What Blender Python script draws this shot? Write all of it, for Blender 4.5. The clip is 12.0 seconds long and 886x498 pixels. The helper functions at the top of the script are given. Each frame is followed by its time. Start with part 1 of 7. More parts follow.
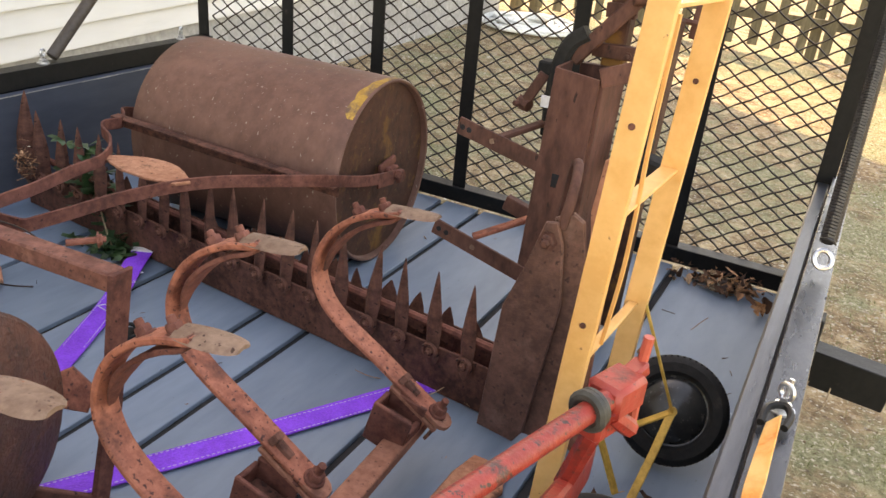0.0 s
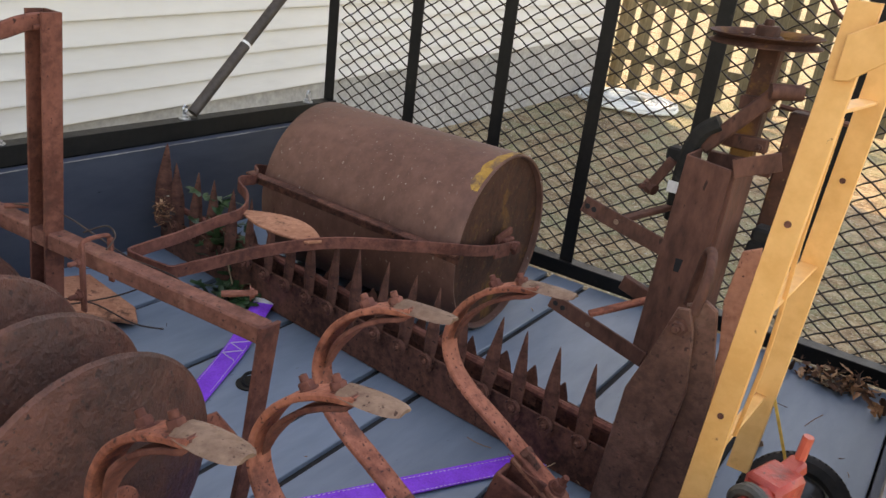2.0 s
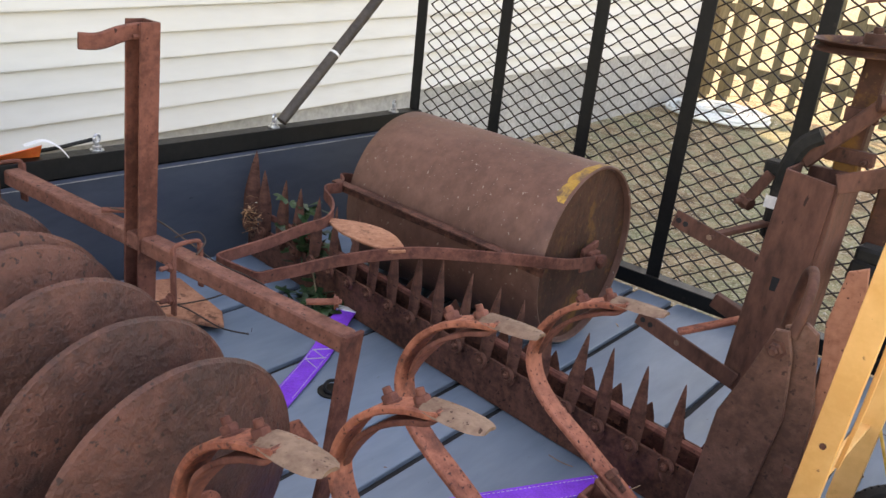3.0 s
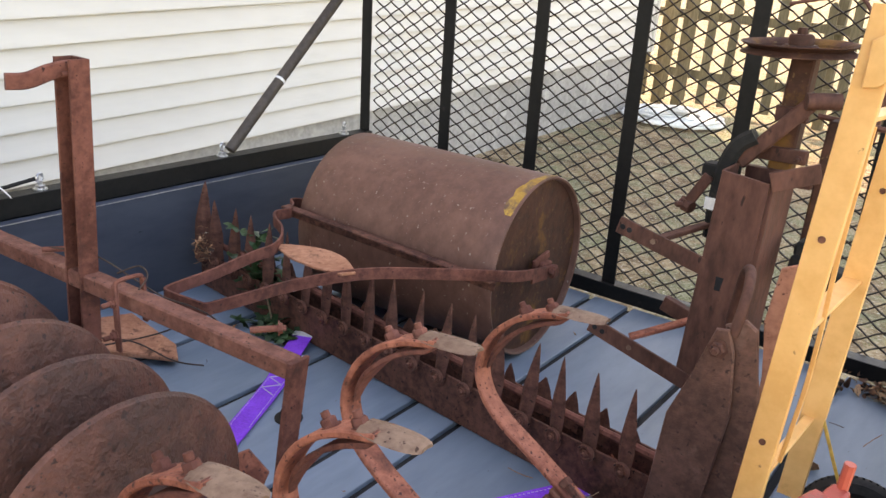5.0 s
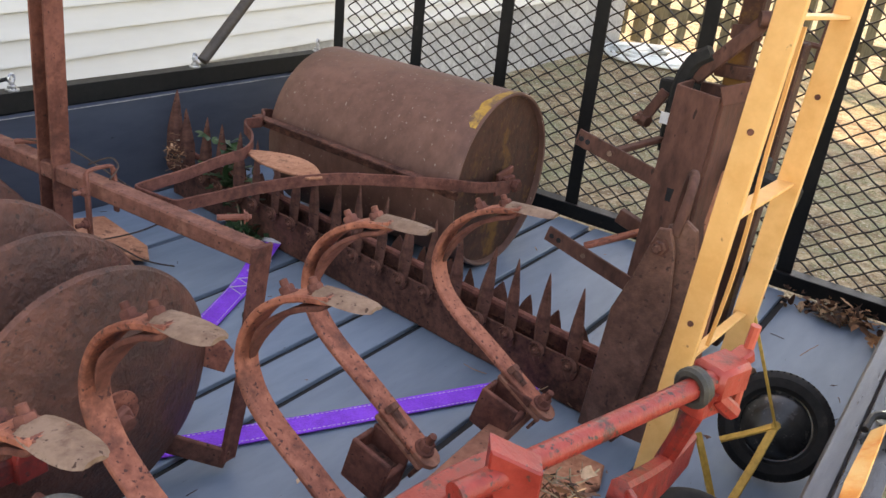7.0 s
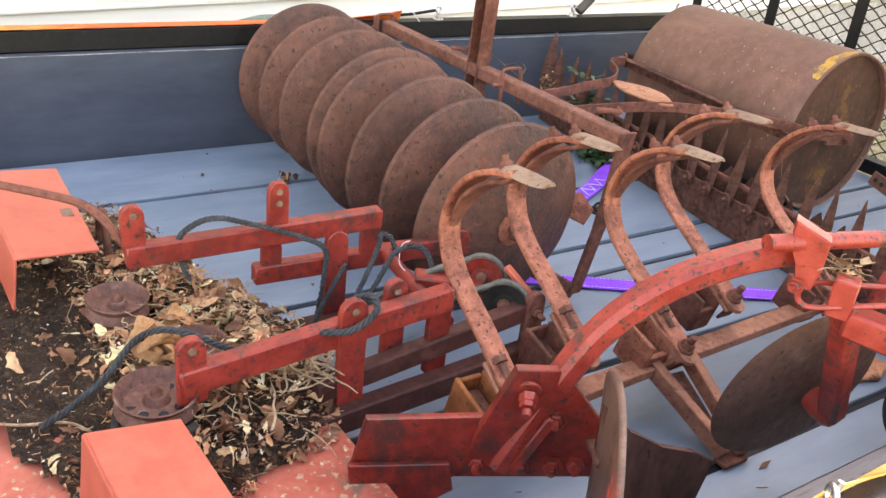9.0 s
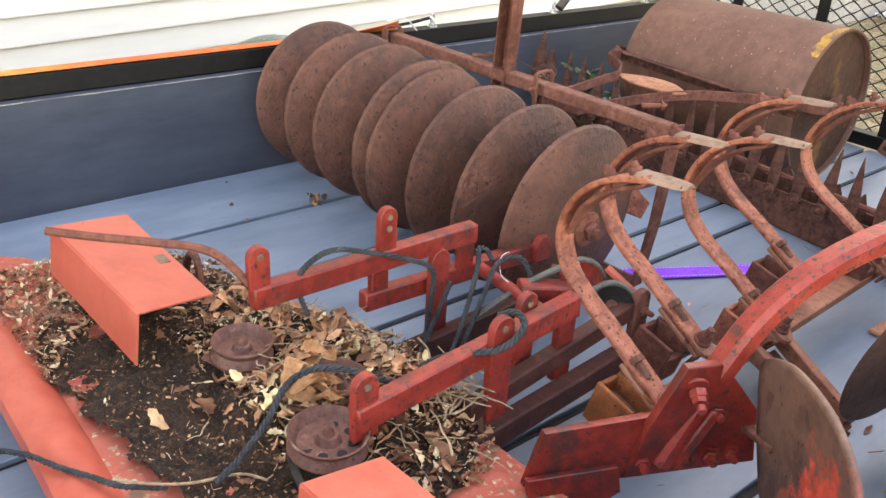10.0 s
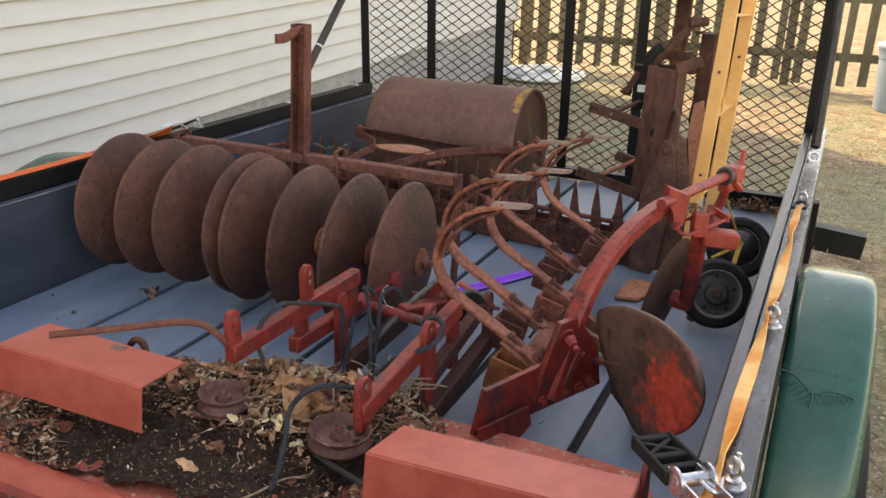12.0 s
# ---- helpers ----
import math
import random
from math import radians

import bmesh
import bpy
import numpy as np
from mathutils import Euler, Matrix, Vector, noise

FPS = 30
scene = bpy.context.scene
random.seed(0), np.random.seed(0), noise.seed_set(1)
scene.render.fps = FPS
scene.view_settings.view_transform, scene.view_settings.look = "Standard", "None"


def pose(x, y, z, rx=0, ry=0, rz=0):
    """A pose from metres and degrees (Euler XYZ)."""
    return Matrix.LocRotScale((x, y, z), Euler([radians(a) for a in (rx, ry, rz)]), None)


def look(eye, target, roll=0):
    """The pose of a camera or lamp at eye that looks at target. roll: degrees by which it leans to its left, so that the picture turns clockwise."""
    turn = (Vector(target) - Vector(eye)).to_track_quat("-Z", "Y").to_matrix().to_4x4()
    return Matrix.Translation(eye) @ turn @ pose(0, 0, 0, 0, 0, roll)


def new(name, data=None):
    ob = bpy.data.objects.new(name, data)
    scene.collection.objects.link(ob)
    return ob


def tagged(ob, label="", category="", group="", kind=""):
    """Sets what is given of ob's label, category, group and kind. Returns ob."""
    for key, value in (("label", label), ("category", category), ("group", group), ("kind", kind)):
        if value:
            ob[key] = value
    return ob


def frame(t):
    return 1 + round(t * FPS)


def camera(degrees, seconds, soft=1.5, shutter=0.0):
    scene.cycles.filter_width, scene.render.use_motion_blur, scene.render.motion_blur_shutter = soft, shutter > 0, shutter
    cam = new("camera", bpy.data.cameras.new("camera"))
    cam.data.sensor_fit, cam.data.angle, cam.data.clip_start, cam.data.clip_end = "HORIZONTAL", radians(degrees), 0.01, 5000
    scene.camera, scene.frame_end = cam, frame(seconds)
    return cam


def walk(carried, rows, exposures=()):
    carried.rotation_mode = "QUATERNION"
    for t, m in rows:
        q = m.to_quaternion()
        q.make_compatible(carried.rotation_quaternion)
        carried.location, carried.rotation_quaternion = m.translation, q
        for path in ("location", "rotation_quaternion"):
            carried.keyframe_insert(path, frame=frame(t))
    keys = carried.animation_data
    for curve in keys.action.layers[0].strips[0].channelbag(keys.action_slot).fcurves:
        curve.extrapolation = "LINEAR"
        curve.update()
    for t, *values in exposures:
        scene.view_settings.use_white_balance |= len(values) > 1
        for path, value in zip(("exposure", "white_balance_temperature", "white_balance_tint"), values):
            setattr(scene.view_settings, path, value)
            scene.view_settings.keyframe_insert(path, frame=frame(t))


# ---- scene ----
cam = camera(55.3, 12.0)
PATH = [
    (0, (0.978, -2.202, 0.936), (0.209, -0.555, 0.104), 6.1),
    (0.5, (0.99, -2.199, 0.947), (0.322, -0.491, 0.15), 5.8),
    (1, (0.971, -2.217, 0.957), (0.293, -0.496, 0.199), 6.8),
    (1.5, (0.938, -2.242, 0.955), (0.154, -0.551, 0.229), 8.0),
    (2, (0.909, -2.278, 0.954), (-0.054, -0.677, 0.24), 8.0),
    (2.5, (0.89, -2.276, 0.948), (-0.199, -0.757, 0.236), 7.8),
    (2.7, (0.889, -2.272, 0.948), (-0.218, -0.769, 0.232), 7.7),
    (4.3, (0.902, -2.256, 0.949), (-0.245, -0.776, 0.245), 5.3),
    (4.5, (0.908, -2.257, 0.95), (-0.236, -0.772, 0.254), 5.2),
    (5, (0.929, -2.241, 0.957), (-0.149, -0.696, 0.285), 4.5),
    (5.5, (0.96, -2.22, 0.962), (0.008, -0.588, 0.302), 4.0),
    (6, (0.973, -2.223, 0.951), (0.074, -0.572, 0.266), 4.3),
    (6.5, (0.977, -2.249, 0.937), (0.076, -0.619, 0.205), 5.5),
    (6.7, (0.979, -2.271, 0.922), (0.058, -0.666, 0.162), 5.9),
    (8.3, (1.26, -2.407, 0.909), (-0.178, -1.341, 0.016), 9.4),
    (8.5, (1.264, -2.476, 0.897), (-0.199, -1.447, 0.001), 8.9),
    (9, (1.291, -2.686, 0.89), (-0.172, -1.658, -0.007), 6.7),
    (9.5, (1.254, -2.83, 0.872), (-0.172, -1.757, -0.032), 4.3),
    (10, (1.11, -2.937, 0.895), (-0.24, -1.758, 0.008), 3.6),
    (10.5, (1.01, -3.136, 0.934), (-0.093, -1.672, 0.135), 5.0),
    (11, (0.98, -3.248, 0.959), (0.196, -1.576, 0.19), 5.2),
    (11.5, (1.037, -3.361, 0.978), (0.243, -1.676, 0.252), 2.8),
    (12, (1.04, -3.525, 0.981), (0.254, -1.82, 0.291), 1.4),
]
walk(cam, [(t, look(eye, target, roll)) for t, eye, target, roll in PATH], [(0, 2.74, 12700, 21), (0.5, 2.19, 12400, 21), (1, 1.97, 12200, 21), (1.5, 1.94, 11800, 21), (2, 2.2, 11200, 21), (2.5, 2.44, 11000, 21), (4.5, 2.67, 10800, 21), (5, 2.6, 10700, 21), (5.5, 2.54, 10600, 21), (6, 2.41, 10600, 21), (6.5, 2.36, 10600, 21), (8.5, 3.43, 12300, 21), (9, 3.38, 12700, 21), (9.5, 3.3, 12800, 21), (10, 3.3, 12800, 21), (10.5, 2.97, 12800, 21), (11, 2.43, 11800, 21), (11.5, 2.3, 11700, 21), (12, 2.17, 11700, 21)])

# ---- light ----
SUN_AZ, SUN_EL = radians(-55.0), radians(42.0)   # azimuth from +y, clockwise
world = bpy.data.worlds.new("sky")
scene.world = world
world.use_nodes = True
wn = world.node_tree.nodes
sky = wn.new("ShaderNodeTexSky")
sky.sky_type, sky.sun_disc = "NISHITA", False
sky.sun_elevation, sky.sun_rotation = SUN_EL, SUN_AZ
sky.air_density, sky.dust_density, sky.ozone_density = 1.0, 0.8, 1.0
wn["Background"].inputs["Strength"].default_value = 0.15
world.node_tree.links.new(sky.outputs["Color"], wn["Background"].inputs["Color"])
sun = new("sun", bpy.data.lights.new("sun", "SUN"))
sun.data.energy, sun.data.angle, sun.data.color = 1.65, radians(0.6), (1.0, 0.96, 0.88)
sun_from = Vector((math.sin(SUN_AZ) * math.cos(SUN_EL), math.cos(SUN_AZ) * math.cos(SUN_EL), math.sin(SUN_EL)))
sun.matrix_world = look(tuple(sun_from * 30), (0, 0, 0))


# ---- materials ----
def ramp(nt, fac, stops):
    r = nt.nodes.new("ShaderNodeValToRGB")
    e = r.color_ramp.elements
    while len(e) < len(stops):
        e.new(0.5)
    for el, (p, c) in zip(e, stops):
        el.position, el.color = p, (*c, 1)
    nt.links.new(fac, r.inputs["Fac"])
    return r.outputs["Color"]


def noise_node(nt, vec, scale, detail=4.0, rough=0.6, distortion=0.0):
    n = nt.nodes.new("ShaderNodeTexNoise")
    n.inputs["Scale"].default_value = scale
    n.inputs["Detail"].default_value = detail
    n.inputs["Roughness"].default_value = rough
    n.inputs["Distortion"].default_value = distortion
    nt.links.new(vec, n.inputs["Vector"])
    return n.outputs["Fac"]


def mixed(nt, fac, a, b, mode="MIX"):
    m = nt.nodes.new("ShaderNodeMix")
    m.data_type, m.blend_type = "RGBA", mode
    for sock, v in ((m.inputs[0], fac), (m.inputs[6], a), (m.inputs[7], b)):
        if isinstance(v, (int, float)):
            sock.default_value = v
        elif isinstance(v, tuple):
            sock.default_value = (*v, 1)
        else:
            nt.links.new(v, sock)
    return m.outputs[2]


def surface(name, dark, light, scale=18.0, rough=0.7, metal=0.0, bump=0.25, bump_scale=None, spot=None, spot_at=(0.56, 0.62),
            spot_scale=9.0, fine=None, stretch=(1, 1, 1), per_object=0.0, spec=0.35, rough_var=0.14, pits=None, depth=0.004):
    """Two colours blended by a broad and a fine grain, a third colour in worn patches, and relief."""
    m = bpy.data.materials.new(name)
    m.use_nodes = True
    nt = m.node_tree
    b = nt.nodes["Principled BSDF"]
    tc = nt.nodes.new("ShaderNodeTexCoord")
    mp = nt.nodes.new("ShaderNodeMapping")
    mp.inputs["Scale"].default_value = stretch
    nt.links.new(tc.outputs["Object"], mp.inputs["Vector"])
    vec = mp.outputs["Vector"]
    broad = noise_node(nt, vec, scale * 0.35, 5.0, 0.62)
    grain = noise_node(nt, vec, scale * 4.0, 3.0, 0.65)
    avg = nt.nodes.new("ShaderNodeMath")
    avg.operation = "MULTIPLY_ADD"
    nt.links.new(grain, avg.inputs[0])
    avg.inputs[1].default_value = 0.45
    sc = nt.nodes.new("ShaderNodeMath")
    sc.operation = "MULTIPLY"
    nt.links.new(broad, sc.inputs[0])
    sc.inputs[1].default_value = 0.55
    nt.links.new(sc.outputs[0], avg.inputs[2])
    col = ramp(nt, avg.outputs[0], [(0.40, dark), (0.60, light)])
    if pits:
        pn = noise_node(nt, vec, pits[0], 3.0, 0.55)
        mask = ramp(nt, pn, [(pits[1], (0, 0, 0)), (pits[1] + 0.05, (1, 1, 1))])
        col = mixed(nt, mask, col, pits[2])
    if spot:
        sp = noise_node(nt, vec, spot_scale, 6.0, 0.68)
        mask = ramp(nt, sp, [(spot_at[0], (0, 0, 0)), (spot_at[1], (1, 1, 1))])
        col = mixed(nt, mask, col, spot)
    if fine:
        fn = noise_node(nt, vec, scale * 11.0, 2.0, 0.5)
        mask = ramp(nt, fn, [(0.60, (0, 0, 0)), (0.68, (1, 1, 1))])
        col = mixed(nt, mask, col, fine)
    if per_object:
        oi = nt.nodes.new("ShaderNodeObjectInfo")
        shade = ramp(nt, oi.outputs["Random"], [(0.0, (1 - per_object,) * 3), (1.0, (1 + per_object,) * 3)])
        col = mixed(nt, 1.0, col, shade, "MULTIPLY")
    nt.links.new(col, b.inputs["Base Color"])
    rr = nt.nodes.new("ShaderNodeMapRange")
    nt.links.new(grain, rr.inputs["Value"])
    rr.inputs["To Min"].default_value = max(0.05, rough - rough_var)
    rr.inputs["To Max"].default_value = min(1.0, rough + rough_var)
    nt.links.new(rr.outputs["Result"], b.inputs["Roughness"])
    b.inputs["Metallic"].default_value = metal
    b.inputs["Specular IOR Level"].default_value = spec
    if bump:
        bn = nt.nodes.new("ShaderNodeBump")
        bn.inputs["Strength"].default_value = bump
        bn.inputs["Distance"].default_value = depth
        nt.links.new(noise_node(nt, vec, bump_scale or scale * 3.0, 5.0, 0.65), bn.inputs["Height"])
        nt.links.new(bn.outputs["Normal"], b.inputs["Normal"])
    return m


RUST_DRUM = surface("rusted_drum_steel", (0.130, 0.058, 0.042), (0.205, 0.098, 0.072), 9, 0.55, 0.08, 0.35, 45, (0.26, 0.155, 0.118), (0.60, 0.80), 4, stretch=(1, 1, 0.6), pits=(130, 0.675, (0.40, 0.31, 0.25)), spec=0.35)
RUST_WING = surface("mottled_wing_steel", (0.085, 0.040, 0.030), (0.180, 0.086, 0.064), 16, 0.62, 0.08, 0.55, 60, (0.215, 0.118, 0.090), (0.58, 0.74), 12, pits=(85, 0.63, (0.060, 0.029, 0.023)), spec=0.3)
# end plate rust: base darkened for shade inside the drum rim, ochre stains over it
RUST_END = surface("shade_darkened_end_rust", (0.046, 0.020, 0.014), (0.098, 0.041, 0.028), 10, 0.7, 0.05, 0.5, 40, (0.19, 0.088, 0.026), (0.56, 0.66), 7, pits=(90, 0.66, (0.15, 0.09, 0.045)), spec=0.22)
RUST_DARK = surface("dark_rust", (0.060, 0.0235, 0.0170), (0.205, 0.084, 0.060), 14, 0.78, 0.08, 0.65, 60, (0.275, 0.115, 0.075), (0.60, 0.76), 11, pits=(110, 0.635, (0.030, 0.016, 0.013)), spec=0.24)
RUST_PLATE = surface("brown_rusted_plate", (0.070, 0.0310, 0.0235), (0.160, 0.071, 0.054), 12, 0.72, 0.1, 0.5, 50, (0.205, 0.086, 0.060), (0.60, 0.78), 7, stretch=(1, 1, 0.4), pits=(75, 0.66, (0.046, 0.024, 0.020)), spec=0.24)
RUST_DISC = surface("disc_rust", (0.0776, 0.0306, 0.0222), (0.1676, 0.0635, 0.0436), 9, 0.54, 0.06, 0.9, 60, (0.0494, 0.0260, 0.0214), (0.52, 0.70), 2.8, pits=(85, 0.625, (0.0441, 0.0199, 0.0156)), depth=0.008, spec=0.4)
RUST_RED = surface("red_brown_rust", (0.105, 0.036, 0.027), (0.230, 0.086, 0.064), 16, 0.8, 0.05, 0.45, 70, (0.065, 0.027, 0.022), (0.54, 0.70), 13, pits=(140, 0.66, (0.05, 0.022, 0.018)), spec=0.2)
# red for the low channels, with the shadow under the arms in its colour
RED_SHADED = surface("shaded_red_channel", (0.042, 0.014, 0.012), (0.105, 0.034, 0.028), 14, 0.6, 0.0, 0.4, 60, (0.15, 0.055, 0.042), (0.58, 0.72), 12, spec=0.3)
RUST_ORANGE = surface("orange_rust", (0.180, 0.053, 0.035), (0.460, 0.158, 0.100), 14, 0.70, 0.08, 0.6, 80, (0.100, 0.036, 0.028), (0.56, 0.70), 10, pits=(140, 0.61, (0.080, 0.030, 0.025)), spec=0.28)
RUST_BAR = surface("tan_rusted_bar", (0.2376, 0.0931, 0.0602), (0.3996, 0.1715, 0.1147), 16, 0.7, 0.06, 0.4, 70, (0.1404, 0.0510, 0.0357), (0.55, 0.70), 13, pits=(120, 0.64, (0.0972, 0.0392, 0.0282)), spec=0.25)
CLAMP_ORANGE = surface("bright_orange_rust", (0.21, 0.064, 0.026), (0.36, 0.118, 0.046), 12, 0.8, 0.0, 0.5, 70, (0.12, 0.042, 0.024), (0.54, 0.68), 10, pits=(100, 0.64, (0.08, 0.03, 0.02)), spec=0.2)
RUST_BAR_RED = surface("red_brown_bar", (0.125, 0.044, 0.032), (0.270, 0.108, 0.078), 16, 0.74, 0.05, 0.5, 70, (0.34, 0.155, 0.108), (0.58, 0.72), 11, pits=(120, 0.63, (0.06, 0.026, 0.021)), spec=0.28)
RUST_PALE = surface("pale_worn_steel", (0.1438, 0.0811, 0.0565), (0.2573, 0.1658, 0.1205), 22, 0.6, 0.08, 0.35, 80, (0.0984, 0.0459, 0.0310), (0.54, 0.68), 18, pits=(120, 0.64, (0.0605, 0.0297, 0.0207)), spec=0.25)
RUST_SEAT = surface("tan_rusted_plate", (0.33, 0.127, 0.0726), (0.528, 0.248, 0.154), 20, 0.72, 0.1, 0.35, 80, (0.132, 0.055, 0.0352), (0.57, 0.66), 18, pits=(110, 0.65, (0.11, 0.0495, 0.033)), spec=0.2)
RED = surface("worn_red_paint", (0.165, 0.0145, 0.0105), (0.350, 0.0370, 0.0260), 9, 0.45, 0.0, 0.4, 60, (0.070, 0.022, 0.019), (0.53, 0.64), 12, fine=(0.12, 0.028, 0.023), pits=(80, 0.63, (0.050, 0.022, 0.018)), spec=0.45)
RED_CLEAN = surface("faded_red_paint", (0.45, 0.072, 0.045), (0.58, 0.122, 0.080), 5, 0.42, 0.0, 0.15, 50, (0.36, 0.06, 0.040), (0.58, 0.75), 8, pits=(110, 0.70, (0.24, 0.0767, 0.0552)), spec=0.5)
RED_WORN = surface("flaking_red_paint", (0.36, 0.0649, 0.0414), (0.52, 0.136, 0.0943), 8, 0.58, 0.0, 0.3, 50, (0.17, 0.10, 0.07), (0.56, 0.63), 9, fine=(0.4, 0.26, 0.172), pits=(35, 0.64, (0.5, 0.472, 0.322)))
RED_PIT = surface("pitted_red_beam", (0.230, 0.0200, 0.0145), (0.385, 0.0450, 0.0320), 9, 0.44, 0.0, 0.6, 60, (0.075, 0.030, 0.025), (0.60, 0.67), 26, fine=(0.16, 0.035, 0.027), pits=(125, 0.59, (0.040, 0.020, 0.018)), spec=0.5)
RED_HEAD = surface("chipped_red_casting", (0.235, 0.0205, 0.0145), (0.400, 0.0480, 0.0340), 9, 0.42, 0.0, 0.4, 60, (0.11, 0.028, 0.022), (0.55, 0.66), 14, pits=(90, 0.645, (0.08, 0.028, 0.023)), spec=0.5)


def moldboard_material():
    """Bare brown steel with one large worn patch of red paint left on it."""
    m = surface("worn_moldboard", (0.080, 0.043, 0.034), (0.170, 0.095, 0.074), 14, 0.5, 0.1, 0.4, 60, (0.055, 0.032, 0.026), (0.55, 0.68), 8, pits=(90, 0.64, (0.05, 0.028, 0.022)), spec=0.4)
    nt = m.node_tree
    b = nt.nodes["Principled BSDF"]
    bare = b.inputs["Base Color"].links[0].from_socket
    vec = nt.nodes.new("ShaderNodeTexCoord").outputs["Object"]
    far = nt.nodes.new("ShaderNodeVectorMath")
    far.operation = "DISTANCE"
    nt.links.new(vec, far.inputs[0])
    far.inputs[1].default_value = (0.850, -2.134, 0.205)
    torn = nt.nodes.new("ShaderNodeMath")
    torn.operation = "MULTIPLY_ADD"
    nt.links.new(noise_node(nt, vec, 26, 8, 0.72), torn.inputs[0])
    torn.inputs[1].default_value = -0.30
    away = nt.nodes.new("ShaderNodeMath")
    away.operation = "ADD"
    nt.links.new(far.outputs["Value"], away.inputs[0])
    away.inputs[1].default_value = 0.085
    nt.links.new(away.outputs[0], torn.inputs[2])
    mask = ramp(nt, torn.outputs[0], [(0.0, (1, 1, 1)), (0.018, (0.35, 0.35, 0.35)), (0.040, (0, 0, 0))])
    red = ramp(nt, noise_node(nt, vec, 40, 4, 0.6), [(0.35, (0.42, 0.045, 0.030)), (0.65, (0.72, 0.10, 0.062))])
    nt.links.new(mixed(nt, mask, bare, red), b.inputs["Base Color"])
    return m


MOULD = moldboard_material()
YELLOW = surface("yellow_paint", (0.7300, 0.3675, 0.1250), (0.8500, 0.4704, 0.1850), 8, 0.48, 0.0, 0.14, 50, (0.6000, 0.2842, 0.0950), (0.64, 0.76), 14, pits=(70, 0.71, (0.3000, 0.1176, 0.0500)))
YELLOW_WORN = surface("worn_yellow_paint", (0.40, 0.22, 0.04), (0.70, 0.40, 0.09), 20, 0.6, 0.0, 0.25, 70, (0.10, 0.05, 0.03), (0.60, 0.70), 20)
YELLOW_RIM = surface("yellow_paint_remnant", (0.34, 0.17, 0.03), (0.56, 0.31, 0.06), 14, 0.6, 0.0, 0.2, 60, (0.14, 0.075, 0.05), (0.47, 0.60), 20)
DECK = surface("grey_blue_deck_paint", (0.1170, 0.1717, 0.2310), (0.1827, 0.2473, 0.3160), 4, 0.46, 0.0, 0.14, 60, (0.2232, 0.2823, 0.3400), (0.58, 0.80), 3.0, stretch=(1, 0.25, 1), per_object=0.07, rough_var=0.14, spec=0.35, pits=(160, 0.70, (0.0850, 0.1028, 0.1180)))
WALL_BLUE = surface("navy_board_paint", (0.0351, 0.0455, 0.0663), (0.0559, 0.0689, 0.0923), 6, 0.5, 0.0, 0.14, 60, (0.0754, 0.0884, 0.109), (0.64, 0.8), 8, stretch=(1, 0.3, 1), pits=(50, 0.74, (0.0156, 0.0195, 0.0286)))
CHIP = surface("chipped_paint_edge", (0.25, 0.25, 0.24), (0.5, 0.48, 0.42), 40, 0.8)
BLACK = surface("black_steel_paint", (0.005, 0.005, 0.0055), (0.012, 0.0115, 0.011), 14, 0.5, 0.0, 0.15, 60, (0.035, 0.03, 0.027), (0.65, 0.75), 16, spec=0.25)
RAILTOP = surface("worn_black_rail", (0.011, 0.013, 0.018), (0.034, 0.040, 0.050), 9, 0.28, 0.1, 0.35, 60, (0.16, 0.175, 0.20), (0.57, 0.66), 9, stretch=(1, 0.3, 1), spec=0.6, pits=(60, 0.69, (0.34, 0.35, 0.37)))
BOARD = surface("weathered_board", (0.022, 0.027, 0.036), (0.070, 0.080, 0.098), 16, 0.32, 0.0, 0.5, 90, (0.25, 0.27, 0.30), (0.60, 0.72), 8, stretch=(1, 0.09, 1), spec=0.6)
GAP = surface("dark_gap", (0.012, 0.012, 0.014), (0.022, 0.022, 0.024), 20, 0.9)
SIDING = surface("white_vinyl", (0.5367, 0.5244, 0.4997), (0.6013, 0.5890, 0.5605), 1.5, 0.5, 0.0, 0.08, 30, (0.4874, 0.4797, 0.4550), (0.64, 0.82), 2.0, stretch=(1, 0.3, 2))
CONCRETE = surface("grey_concrete", (0.26, 0.255, 0.25), (0.40, 0.39, 0.375), 6, 0.85, 0.0, 0.3, 50, (0.48, 0.47, 0.45), (0.58, 0.70), 4)
FENCE = surface("weathered_fence_wood", (0.1054, 0.0878, 0.0546), (0.1932, 0.1625, 0.1035), 12, 0.85, 0.0, 0.35, 60, (0.2460, 0.2108, 0.1449), (0.60, 0.72), 6, stretch=(1, 1, 0.12), per_object=0.14)
STEEL = surface("zinc_plated_steel", (0.45, 0.46, 0.48), (0.68, 0.69, 0.70), 30, 0.3, 0.9, 0.05)
POLE = surface("brown_painted_pole", (0.045, 0.036, 0.032), (0.085, 0.07, 0.062), 18, 0.55, 0.2, 0.2, 70)
SPRING = surface("spring_steel", (0.05, 0.047, 0.047), (0.10, 0.095, 0.093), 22, 0.45, 0.5, 0.1)
PURPLE = surface("purple_webbing", (0.21, 0.03, 0.60), (0.32, 0.07, 0.82), 60, 0.55, 0.0, 0.5, 400)
WHITE = surface("white_thread", (0.62, 0.62, 0.64), (0.78, 0.78, 0.78), 40, 0.7)
ORANGE = surface("orange_webbing", (0.80, 0.25, 0.045), (0.88, 0.39, 0.10), 26, 0.6, 0.0, 0.4, 300, (0.90, 0.54, 0.20), (0.42, 0.56), 7)
ORANGE_RED = surface("orange_red_webbing", (0.80, 0.11, 0.03), (0.90, 0.18, 0.05), 30, 0.6, 0.0, 0.4, 300, (0.9, 0.36, 0.08), (0.52, 0.66), 2.5)
